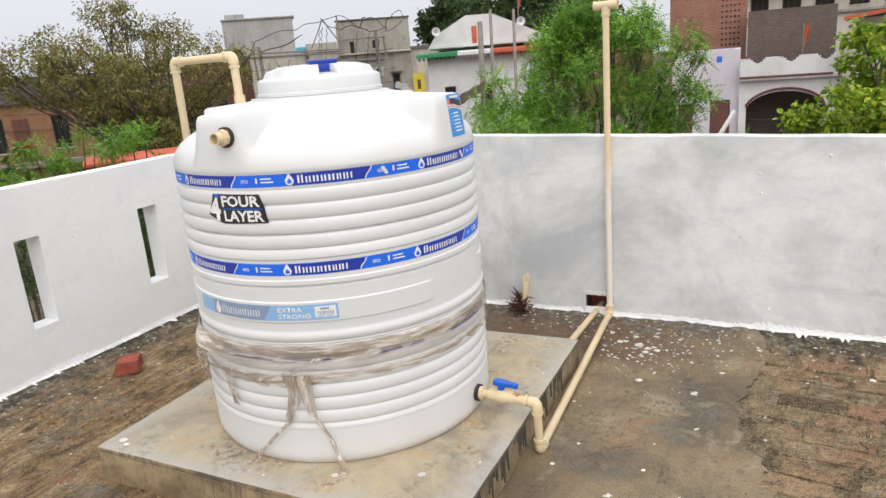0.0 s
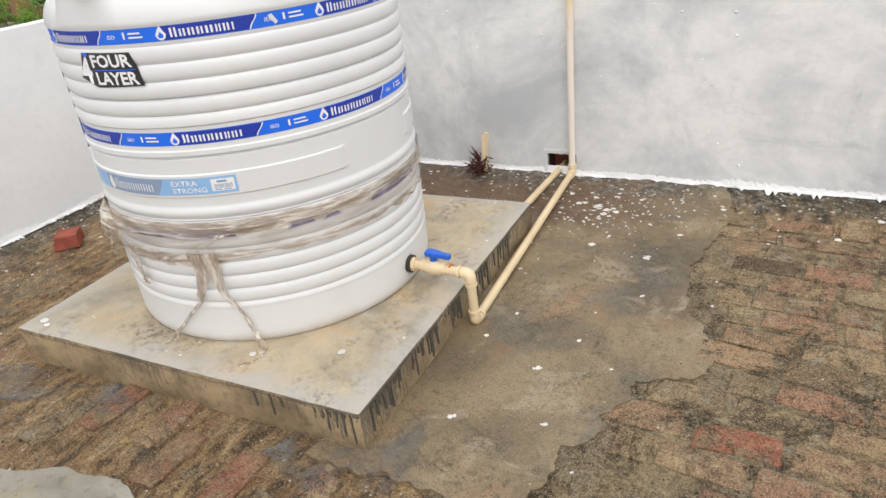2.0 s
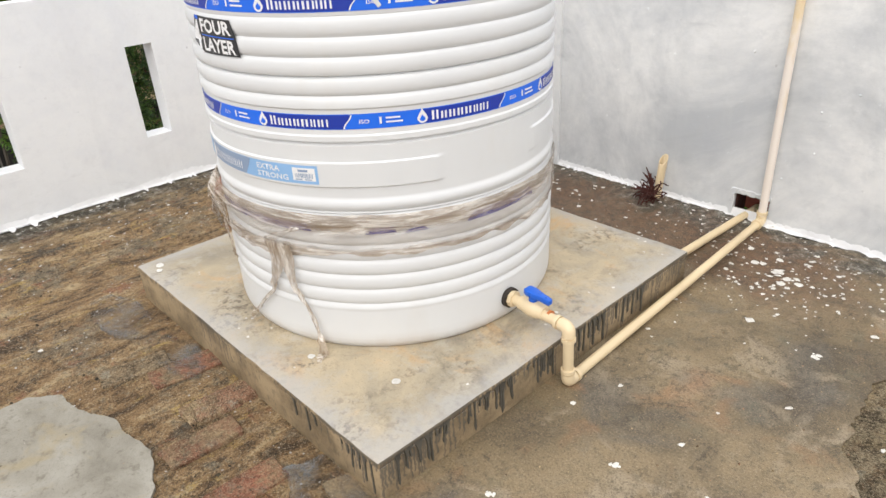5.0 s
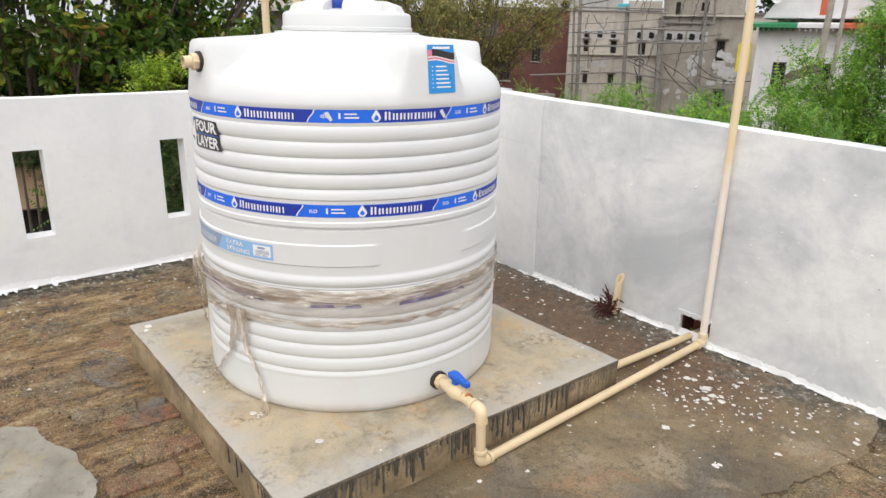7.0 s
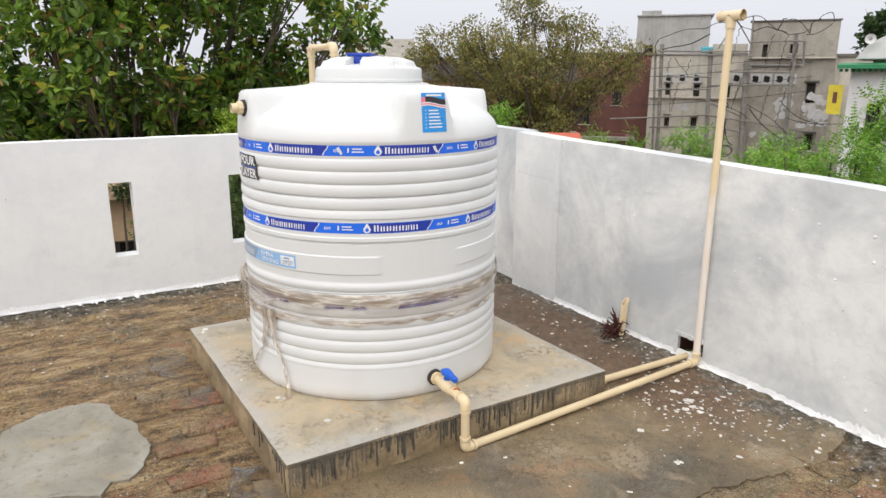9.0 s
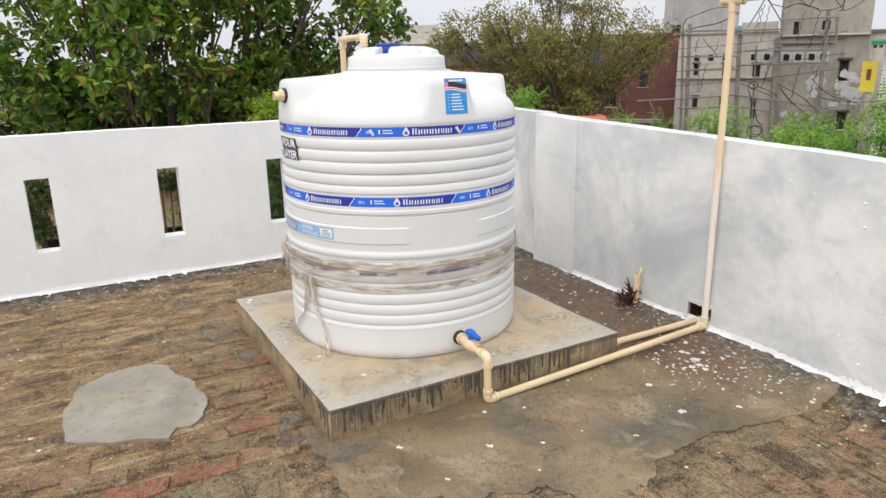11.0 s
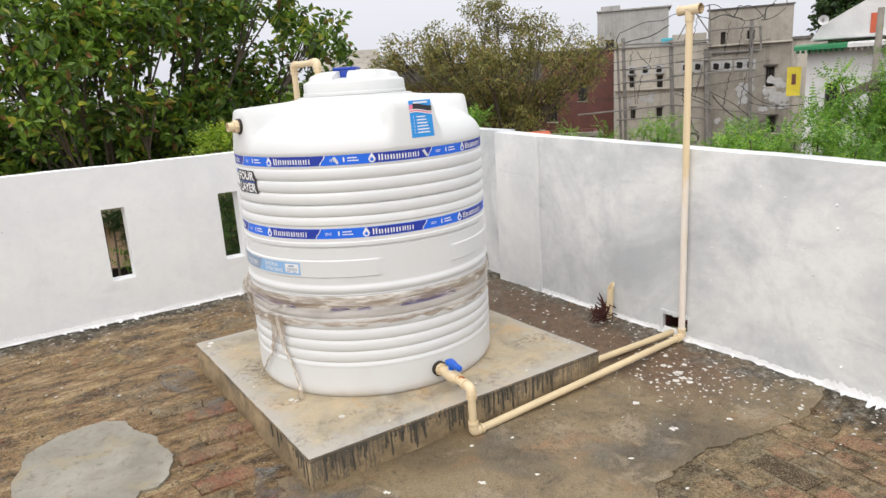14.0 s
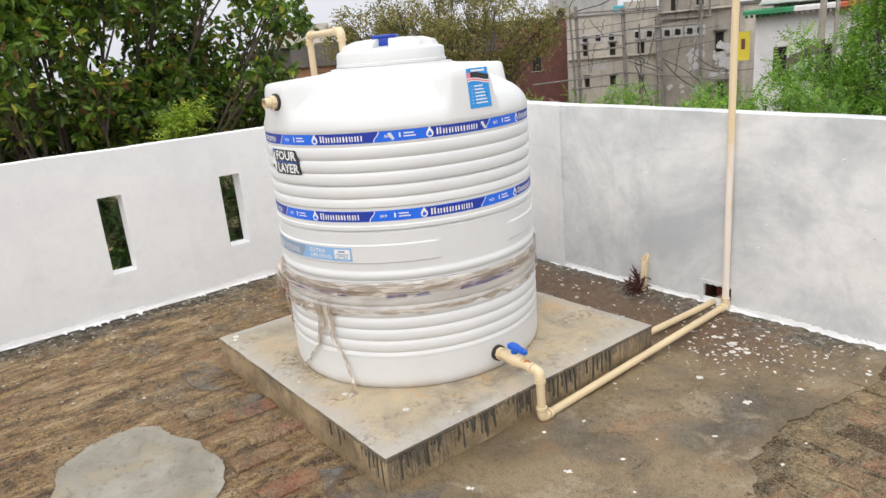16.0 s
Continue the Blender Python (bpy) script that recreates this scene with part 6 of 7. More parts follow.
for u0, u1, z1 in ((1.35, 2.0, 0.86), (3.45, 4.1, 0.83), (5.55, 6.3, 0.8), (1.45, 2.05, -1.6), (3.45, 4.1, -1.68), (5.65, 6.2, -1.87)):
    h.block("window_hood", u0, u1, -0.28, -0.004, z1, z1 + 0.07, M_DKCONC)
for u0, u1, z1 in ((11.1, 12.05, 1.03), (11.4, 12.25, -2.57)):
    h.block("window_hood", u0, u1, -0.95, -0.604, z1, z1 + 0.08, M_DKCONC)
# flaked whitewash in broken patches low on the front
rng = random.Random(6)
for k in range(46):
    zone = ((11.2, 12.85, -2.3, 0.0, -0.604), (9.3, 10.5, -1.6, 0.4, -0.604), (1.4, 3.4, -1.3, -0.6, -0.004), (7.6, 10.0, -3.3, -2.8, -0.604))[(0, 0, 0, 1, 0, 2, 1, 0, 3)[k % 9]]
    fu, fz = rng.uniform(zone[0], zone[1]), rng.uniform(zone[2], zone[3])
    q, n = rng.uniform(0.10, 0.40), 7
    ring = [(fu + q * rng.uniform(0.5, 1.2) * math.cos(math.tau * i / n), fz - GROUND + q * rng.uniform(0.5, 1.3) * math.sin(math.tau * i / n)) for i in range(n)]
    bm = slab_of(ragged(ring, 0.07, 0.06, k), 0, 0.012 + 0.0015 * k)
    for v in bm.verts:
        v.co = (v.co.x, zone[4] - v.co.z, v.co.y)
    part("flaked_whitewash", bm, M_VENT, h.root)

scaf = thing("scaffolding", "bamboo and steel scaffolding lashed before the grey house", "scaffolding", at=h.root.matrix_basis.translation)
scaf.matrix_basis = h.root.matrix_basis.copy()
rng = random.Random(17)


def pole(u0, z0, u1, z1, v, r=0.075):
    bm = tube([(u0, v, z0 - GROUND), ((u0 + u1) / 2 + rng.uniform(-0.05, 0.05), v, (z0 + z1) / 2 - GROUND + rng.uniform(-0.05, 0.05)), (u1, v, z1 - GROUND)], r, 6)
    part("pole", bm, M_STEEL, scaf)


for u0, z0, u1, z1, r in ((1.12, GROUND, 0.72, 3.1, 0.10), (1.45, GROUND, 1.15, 3.7, 0.15), (5.1, GROUND, 4.65, 3.3, 0.17), (6.1, GROUND, 5.83, 2.0, 0.08), (7.55, GROUND, 7.17, 2.5, 0.22), (10.3, GROUND, 10.13, 4.3, 0.14), (7.4, 2.6, 7.25, 5.6, 0.06), (10.8, 2.1, 10.7, 3.9, 0.08)):
    pole(u0, z0, u1, z1, -1.6 - rng.random() * 0.4, r)
for u0, z0, u1, z1 in ((0.5, 2.96, 7.6, 2.82), (1.0, 1.36, 4.8, 1.34), (6.9, 2.19, 10.8, 2.13), (7.3, 3.74, 10.8, 3.76), (1.1, 0.42, 4.85, 0.46), (4.8, 0.70, 7.8, 0.74), (7.6, 0.75, 10.45, 0.79), (-2.3, -1.9, 5.0, -1.39),
                       (0.7, -2.43, 5.1, -2.29), (5.0, -1.47, 11.6, -2.44), (5.0, -2.25, 7.6, -2.66), (5.1, 1.69, 10.2, 1.66), (0.9, 3.2, 7.3, 3.1)):
    pole(u0, z0, u1, z1, -1.85 - rng.random() * 0.4, 0.062)
for u0, z0, u1, z1 in ((6.15, 5.4, 7.3, 3.6), (6.15, 5.4, 5.1, 3.3), (5.0, -0.6, 7.4, -1.6), (2.0, 1.3, 2.1, -1.3), (6.9, 1.3, 6.6, -0.2)):
    pole(u0, z0, u1, z1, -1.5 - rng.random() * 0.3, 0.05)
cable = thing("cable_tangle", "black cables looped over the scaffolding", "cables", at=h.root.matrix_basis.translation)
cable.matrix_basis = h.root.matrix_basis.copy()
runs = [(0.75, 3.0, 0.9, 4.0, -0.1), (0.9, 4.0, 4.1, 4.75, 0.2), (4.1, 4.75, 6.1, 5.2, 0.1), (1.3, 3.3, 4.6, 4.3, -0.15), (6.1, 5.4, 7.4, 4.6, -0.3), (6.3, 5.3, 9.0, 4.5, 0.5), (8.9, 4.5, 9.4, 5.2, 0.3),
        (9.4, 5.1, 10.9, 4.2, 0.5), (9.2, 4.4, 10.9, 4.6, -0.3), (10.9, 4.3, 11.5, 5.1, 0.4), (11.4, 5.0, 12.4, 5.0, 0.6), (10.8, 4.2, 12.3, 4.9, -0.2), (7.4, 4.5, 9.5, 4.3, 0.3), (5.0, -0.4, 7.5, -1.5, 0.2), (7.4, -0.6, 10.3, -2.6, 0.25),
        (7.6, -0.8, 9.8, -2.9, -0.2), (9.6, -0.3, 12.6, -1.9, -0.4), (10.2, -1.5, 14.5, -1.6, -0.3), (5.6, -0.9, 6.8, -3.6, -0.4), (10.5, -3.3, 11.8, -3.2, 0.5), (2.2, 2.6, 3.2, 1.4, 0.1)]
for k, (u0, z0, u1, z1, rise) in enumerate(runs):
    pts = []
    for i in range(14):
        t = i / 13
        pts.append((u0 + (u1 - u0) * t + 0.08 * math.sin(7 * t + k), -2.5 - 0.2 * math.sin(5 * t + k), z0 + (z1 - z0) * t + rise * math.sin(math.pi * t) + 0.04 * math.sin(9 * t + 2 * k) - GROUND))
    part("cable", tube(pts, 0.026 if k % 3 else 0.038, 5), M_WIRE, cable)
for u, z0, n in ((1.9, 2.7, 9), (2.6, 0.9, 18), (3.3, 2.6, 8), (6.1, 4.8, 18), (6.5, 4.9, 22), (5.9, 4.6, 14), (8.7, 4.3, 18), (9.6, 4.2, 20), (10.3, 3.6, 16), (8.8, 0.7, 20), (9.9, 0.6, 22), (6.7, 0.6, 14)):
    pts = [(u + 0.055 * math.sin(i * 1.6) - 0.02 * i, -2.3 + 0.055 * math.cos(i * 1.6), z0 - 0.125 * i - GROUND) for i in range(n)]
    part("cable", tube(pts, 0.022, 5), M_WIRE, cable)
for u, z, q in ((6.25, -4.0, 0.5), (6.4, -3.9, 0.42), (5.9, -0.7, 0.32), (11.0, -3.6, 0.5)):
    pts = [(u + q * math.cos(i * 0.45), -2.4, z + q * 0.8 * math.sin(i * 0.45) - GROUND) for i in range(15)]
    part("cable", tube(pts, 0.035, 5), M_WIRE, cable)
part("tarpaulin", box(3.9, 4.75, -1.2, -0.9, 3.06 - GROUND, 3.5 - GROUND, 0.08), M_TARP, cable, "turquoise rag")

# concrete block behind it
h2 = House("tall bare concrete house with a flat roof", 42.7, 37.4, 88)
w2 = h2.width
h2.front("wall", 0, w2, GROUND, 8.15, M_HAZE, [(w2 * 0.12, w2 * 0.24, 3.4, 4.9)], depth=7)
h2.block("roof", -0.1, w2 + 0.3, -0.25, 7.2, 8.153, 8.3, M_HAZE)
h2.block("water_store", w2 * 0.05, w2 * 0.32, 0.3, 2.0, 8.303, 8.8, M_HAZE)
# maroon and brick house between
h3 = House("maroon painted brick house with a flat roof", 47.5, 41.25, 60)
h3.front("wall", 0, h3.width, GROUND, 3.0, M_MAROON, [(1.0, 1.9, -2.6, -1.2), (3.6, 4.4, -1.0, 0.6)])
h3.block("parapet", -0.1, h3.width + 0.1, -0.1, 0.3, 3.003, 3.25, M_DKCONC)
h4 = House("low maroon house with a tin edge", 48.5, 42.2, 50)
h4.front("wall", 0, h4.width, GROUND, -3.0, M_MAROON, [(1.2, 2.2, -5.6, -4.0)])
h4.block("ledge", -0.2, h4.width + 0.2, -0.5, 0.0, -2.997, -2.75, M_CONC)
# houses behind the dusty tree
h5 = House("old house with dark stained parapet and brown doors", 63.0, 47.0, 52)
w5 = h5.width
h5.front("wall", 0, w5, GROUND, 1.0, M_OCHRE, [(w5 * f, w5 * f + 1.0, -1.9, 0.2) for f in (0.12, 0.2, 0.45, 0.62, 0.8)] + [(w5 * f, w5 * f + 1.2, -5.6, -3.4) for f in (0.15, 0.5, 0.75)])
h5.block("balcony", -0.3, w5 + 0.3, -1.2, 0.0, -2.9, -2.6, M_CONC)
h5.block("parapet", -0.2, w5 + 0.2, -0.3, 0.25, 1.003, 2.6, M_DKCONC)
h5.block("door", w5 * 0.3, w5 * 0.36, -0.08, -0.004, -2.5, 0.1, M_MAROON)
h5b = House("grey shed with a sloping sheet roof", 64.5, 60.2, 60)
h5b.front("wall", 0, h5b.width, GROUND, 2.6, M_DKCONC, [(1.5, 2.6, 0.2, 1.6)])
bm = box(-0.3, h5b.width + 0.3, -0.8, 3.5, 2.61 - GROUND, 2.78 - GROUND)
for v in bm.verts:
    v.co.z += (v.co.y + 0.8) * 0.4
part("roof", bm, M_CONC, h5b.root, "grey sloping sheet roof")
h6 = House("long red-tiled low roof beyond the wall", 55.0, 45.5, 30, "low_shed")
bm = box(0, h6.width, 0, 2.2, -1.35 - GROUND, -1.25 - GROUND)
for v in bm.verts:
    v.co.z += v.co.y * 0.05
part("roof", bm, M_REDP, h6.root, "faded red sheet roof")
h6.front("wall", 0.1, h6.width - 0.1, GROUND, -1.36, M_OCHRE, [(1.0, 2.0, -4.5, -2.6)], v=0.2, depth=2.0, roof=False)
# orange-beige house beneath the broad-leaved tree
h7 = House("low sand-coloured house seen through the slots", 100, 66, 13, "low_house")
h7.front("wall", 0, h7.width, GROUND, -0.62, M_SAND, [(f, f + 1.5, -3.6, -1.42) for f in (0.4, 2.2, 4.0, 5.8)], depth=4)
h7.block("roof", -0.2, h7.width + 0.2, -0.4, 4.2, -0.617, -0.5, M_SAND)

# shrine with a stepped gable
h8 = House("white shrine with green and red eaves", 27.7, 15.6, 50, "shrine")
w8 = h8.width
h8.front("wall", 0.2, 8.5, GROUND, 2.2, M_LIMEWASH, [(1.3, 2.1, -2.4, -0.2), (3.9, 4.8, -2.4, -0.2)], depth=5)
bm = bmesh.new()
gable = [(0.3, 2.4), (8.6, 2.4), (8.5, 2.85), (5.0, 4.45), (4.8, 4.5), (3.1, 4.5), (2.9, 4.4), (0.9, 3.3)]
lo = [bm.verts.new((u, 0.0, z - GROUND)) for u, z in gable]
hi = [bm.verts.new((u, 4.5, z - GROUND)) for u, z in gable]
bm.faces.new(lo[::-1])
bm.faces.new(hi)
for i in range(len(gable)):
    bm.faces.new((lo[i], lo[(i + 1) % len(gable)], hi[(i + 1) % len(gable)], hi[i]))
bmesh.ops.recalc_face_normals(bm, faces=bm.faces)
part("gable", bm, M_LIMEWASH, h8.root)
for u0, u1, mt in ((-0.45, 2.4, M_GREEN), (2.41, 4.85, M_LIMEWASH), (4.86, 8.5, M_REDP)):
    bm = box(u0, u1, -1.0, -0.004, 1.98 - GROUND, 2.2 - GROUND)
    for v in bm.verts:
        if v.co.y < -0.5:
            v.co.z -= 0.12
    part("eave", bm, mt, h8.root)
    for k in range(int((u1 - u0) / 0.3)):
        part("bracket", box(u0 + 0.1 + 0.3 * k, u0 + 0.2 + 0.3 * k, -0.8, -0.004, 1.68 - GROUND, 1.85 - GROUND), mt, h8.root)
h8.block("moulding", 0.5, 8.3, -0.12, -0.004, 2.45, 2.6, M_LIMEWASH)
for su, sz in ((6.8, 3.75), (0.95, 3.5)):
    part("loudspeaker", lathe([(0.02, 0.0), (0.08, 0.1), (0.14, 0.25), (0.30, 0.38)], 0, 0, 16), M_LIMEWASH, h8.root).matrix_basis = pose(su, -0.2, sz - GROUND, 80, 0, 10)
bm = tube([(6.75, 0.5, 3.6 - GROUND), (6.75, 0.5, 6.2 - GROUND)], 0.03, 6)
flagpole = part("flagpole", bm, M_STEEL, h8.root)


def flag(parent, u, v, z, w, hgt, mt):
    bm, prev = bmesh.new(), None
    for i in range(7):
        row = [bm.verts.new((u + w * i / 6 * (1 - 0.2 * j / 3), v + 0.07 * math.sin(i * 1.3 + j), z - hgt * (j / 3) * (1 - i / 8) - GROUND - 0.1 * i / 6)) for j in range(4)]
        if prev:
            for j in range(3):
                bm.faces.new((prev[j], prev[j + 1], row[j + 1], row[j]))
        prev = row
    part("flag", bm, mt, parent, "orange pennant")


flag(flagpole, 6.75, 0.5, 6.0, 0.4, 1.5, M_REDP)
bm = box(3.45, 3.8, -0.06, -0.01, 2.62 - GROUND, 3.75 - GROUND, 0.01)
part("banner", bm, M_REDP, h8.root, "red cloth banner hanging on the gable")
h8.block("poster", -0.9, -0.1, 0.1, 0.14, -0.9, 0.9, M_YELLOW, label="yellow poster with a dark red blot")
h8.block("poster_mark", -0.62, -0.38, 0.07, 0.09, -0.2, 0.45, M_MAROON)
for u, r, top in ((4.75, 0.12, 4.5), (4.05, 0.2, 3.8), (6.2, 0.11, 4.4)):
    g = thing("utility_post", "bare grey concrete post before the shrine", "post", "posts before the shrine")
    g.matrix_basis = h8.root.matrix_basis @ Matrix.Translation((u, -4, 0))
    part("shaft", tube([(0, 0, 0), (0, 0, (top - GROUND) * 0.5), (0.05, 0, top - GROUND)], r, 8, radii=[r * 1.2, r, r * 0.8]), M_CONC, g)

awn = thing("awning", "sagging brown sheet awning by the posts", "awning")
awn.matrix_basis = h8.root.matrix_basis @ Matrix.Translation((2.4, -5.5, 0))
bm, prev = bmesh.new(), None
for k in range(9):
    row = [bm.verts.new((1.9 * k / 8, -1.2 + 2.4 * j / 5, -0.7 + 0.9 * k / 8 - 0.25 * math.sin(math.pi * j / 5) + 0.05 * math.sin(2.1 * k + j) - 0.5 * (1 - j / 5) - GROUND)) for j in range(6)]
    if prev:
        for j in range(5):
            bm.faces.new((prev[j], row[j], row[j + 1], prev[j + 1]))
    prev = row
bmesh.ops.solidify(bm, geom=bm.faces[:], thickness=0.02)
part("sheet", bm, M_SHEET, awn)
for px, py in ((0.1, -1.1), (1.85, -1.1), (0.1, 1.1), (1.85, 1.1)):
    part("leg", tube([(px, py, 0), (px, py, -1.15 - GROUND + 0.45 * px)], 0.05, 6), M_BARK, awn)

# white house with an arched porch
h9 = House("white house with red lines, scalloped parapet and arched porch", 8.4, -3.2, 42, "porch_house")
w9 = h9.width
uc = 3.55
h9.front("wall", 0, uc, GROUND, 0.95, M_LILAC, [(0.35, 1.15, -3.6, -1.9), (2.05, 3.1, -3.9, -1.75)], depth=7)
h9.block("door", 2.1, 3.05, 0.12, 0.18, -3.9, -1.8, M_MAROON)
h9.block("shutter", 0.4, 1.1, 0.12, 0.18, -3.6, -1.95, M_MAROON)
for u, mt in ((1.0, M_OCHRE), (1.65, M_CONC2), (2.35, M_TAPE)):
    h9.block("tile", u, u + 0.28, -0.03, -0.004, 0.3, 0.62, mt)
bm = tube([(2.0, -0.03, -1.35 - GROUND), (2.0, -0.004, -1.35 - GROUND)], 0.15, 14)
part("round_vent", bm, M_DARK, h9.root)
# porch: a front with an arch cut through it, in upright slices
bm = bmesh.new()
n = 40
for i in range(n):
    a, b = uc + 0.004 + (w9 - uc) * i / n, uc + 0.004 + (w9 - uc) * (i + 1) / n
    m = ((a + b) / 2 - uc - 0.35) / 3.1
    arch = GROUND if not 0 < m < 1.35 else -2.55 + 1.15 * math.sqrt(max(0.0, 1 - ((m - 0.62) / 0.64) ** 2)) if m < 1.26 else GROUND
    s = (i % 13) / 13
    top = 0.42 - 0.30 * (math.sin(math.pi * (s - 0.25) / 0.5) if 0.25 < s < 0.75 else 0)
    box(a, b, -0.35, 0.0, (arch if arch > GROUND else GROUND) - GROUND, -0.45 - GROUND, 0, bm)
    box(a, b, -0.75, -0.45, -0.75 - GROUND, top - GROUND, 0, bm)
part("porch_front", bm, M_LIMEWASH, h9.root)
h9.block("porch_roof", uc, w9, -0.74, 6, -0.44, -0.25, M_LIMEWASH)
h9.block("red_line", uc, w9 - 0.5, -0.80, -0.754, -0.66, -0.54, M_MAROON)
pts = [(uc + 0.35 + 3.1 * (k / 20) * 1.26, -0.38, -2.42 + 1.15 * math.sqrt(max(0.0, 1 - ((k / 20 * 1.26 - 0.62) / 0.64) ** 2)) - GROUND) for k in range(21)]
part("arch_line", tube(pts, 0.07, 6), M_MAROON, h9.root)
h9.block("porch_back", uc, w9, 3.0, 3.2, GROUND, -0.5, M_OLDBRICK)
for k, u in enumerate((uc + 0.02, uc + 1.9)):
    h9.block("pier_cap", u, u + 0.4, -0.8, -0.4, 0.43, 0.53, M_MAROON)
bm = tube([(uc - 0.2, -1.0, -2.3 - GROUND), (uc - 1.3, -2.0, -4.2 - GROUND)], 0.12, 6)
part("stair_rail", bm, M_LIMEWASH, h9.root)
g = thing("flag_on_roof", "orange and yellow pennant on the porch roof", "flag")
g.matrix_basis = h9.root.matrix_basis.copy()
fp = part("flagpole", tube([(w9 * 0.78, 0.5, -0.25 - GROUND), (w9 * 0.78, 0.5, 2.0 - GROUND)], 0.025, 6), M_STEEL, g)
flag(fp, w9 * 0.78, 0.5, 1.95, 0.3, 1.3, M_REDP)

h10 = House("tall unplastered red brick house", 8.4, 3.0, 52, "brick_house")
h10.front("wall", 0, h10.width, GROUND, 4.7, M_BRICKS, [(0.6, 1.5, -1.0, 0.6)], depth=6)
for i in range(5):
    for k in range(9):
        part("wall_recess", box(3.3 + 0.26 * i, 3.42 + 0.26 * i, -0.012, -0.004, 1.1 + 0.36 * k - GROUND, 1.22 + 0.36 * k - GROUND), M_DARK, h10.root)
h10.block("roof", -0.1, h10.width, -0.2, 6, 4.703, 4.85, M_CONC)
h11 = House("old grey-brown brick wall of a roofless house", 2.95, -2.8, 50, "brick_house")
h11.front("wall", 0, h11.width, GROUND, 3.1, M_OLDBRICK, [], depth=5)
h12 = House("buff house with open upper floor and tin awning", 3.5, -9.5, 66, "house")
h12.front("wall", 0, h12.width, GROUND, 5.2, M_CONC2, [(1.0 + 2.4 * k, 2.4 + 2.4 * k, 3.4, 4.6) for k in range(5)], depth=6)
h12.block("ledge", -0.1, h12.width, -0.8, -0.004, 5.0, 5.2, M_OCHRE)
h12.block("rail", 0, h12.width, -0.3, -0.1, 2.9, 3.1, M_CONC)
h13 = House("pale house with a red-edged roof", -4.0, -12, 40, "house")
h13.front("wall", 0, h13.width, GROUND, 2.0, M_CONC2, [(1.0, 2.0, -1.0, 0.8)], depth=6)
bm = box(-0.6, h13.width, -1.0, 6, 2.005 - GROUND, 2.15 - GROUND)
for v in bm.verts:
    v.co.z += v.co.x * 0.13
part("roof", bm, M_LIMEWASH, h13.root)
bm = box(-0.62, h13.width, -1.06, -1.004, 2.0 - GROUND, 2.17 - GROUND)
for v in bm.verts:
    v.co.z += v.co.x * 0.13
part("roof_edge", bm, M_REDP, h13.root)
# more roofs to close the skyline round about
rng = random.Random(5)
for az in (12, 33, 70, 82, 95, 112, 130, 150, 170, 190, 210, 230, 250, 270, 290, 310, 328, 342):
    w = rng.uniform(7, 12)
    d = rng.uniform(85, 110) if az < 90 else rng.uniform(40, 60)
    dz = math.degrees(w / d / 2)
    hh = House("plain plastered town house far off", az + dz, az - dz, d, "far_house")
    hh.front("wall", 0, hh.width, GROUND, rng.uniform(1.0, 3.2), rng.choice((M_CONC, M_CONC2, M_OCHRE)), [(1.2 + 2.6 * k, 2.3 + 2.6 * k, -1.6, 0.0) for k in range(int(hh.width // 2.6) - 1)], depth=6)

# overhead wires
def wire(label, a, b, sag, r):
    pts = []
    for i in range(25):
        t = i / 24
        p = Vector(a).lerp(Vector(b), t)
        p.z -= sag * 4 * t * (1 - t)
        pts.append(p)
    tagged(part("overhead_wire", tube(pts, r, 5), M_STEEL if r < 0.01 else M_WIRE), label, "wire", "overhead wires")


wire("thin grey wire strung from house to house", spot(31, 57.0, -3.2), spot(-9, 39.9, -2.6), 0.25, 0.02)
for k, (z0, z1) in enumerate(((1.6, 2.4), (0.6, 1.4), (-0.4, 0.4), (2.3, 2.9))):
    wire("thin overhead wire between the houses", spot(61.5, 51.6, z0), spot(30, 57.0, z1), 0.8, 0.018)


M_SANDY = grained("sandy_crumbs", (0.24, 0.17, 0.09), (0.46, 0.35, 0.21), 30, 0.9, 0.4, 120)
M_CRUMB = grained("mossy_crumbs", (0.025, 0.02, 0.013), (0.075, 0.06, 0.038), 30, 0.95, 0.4, 120)


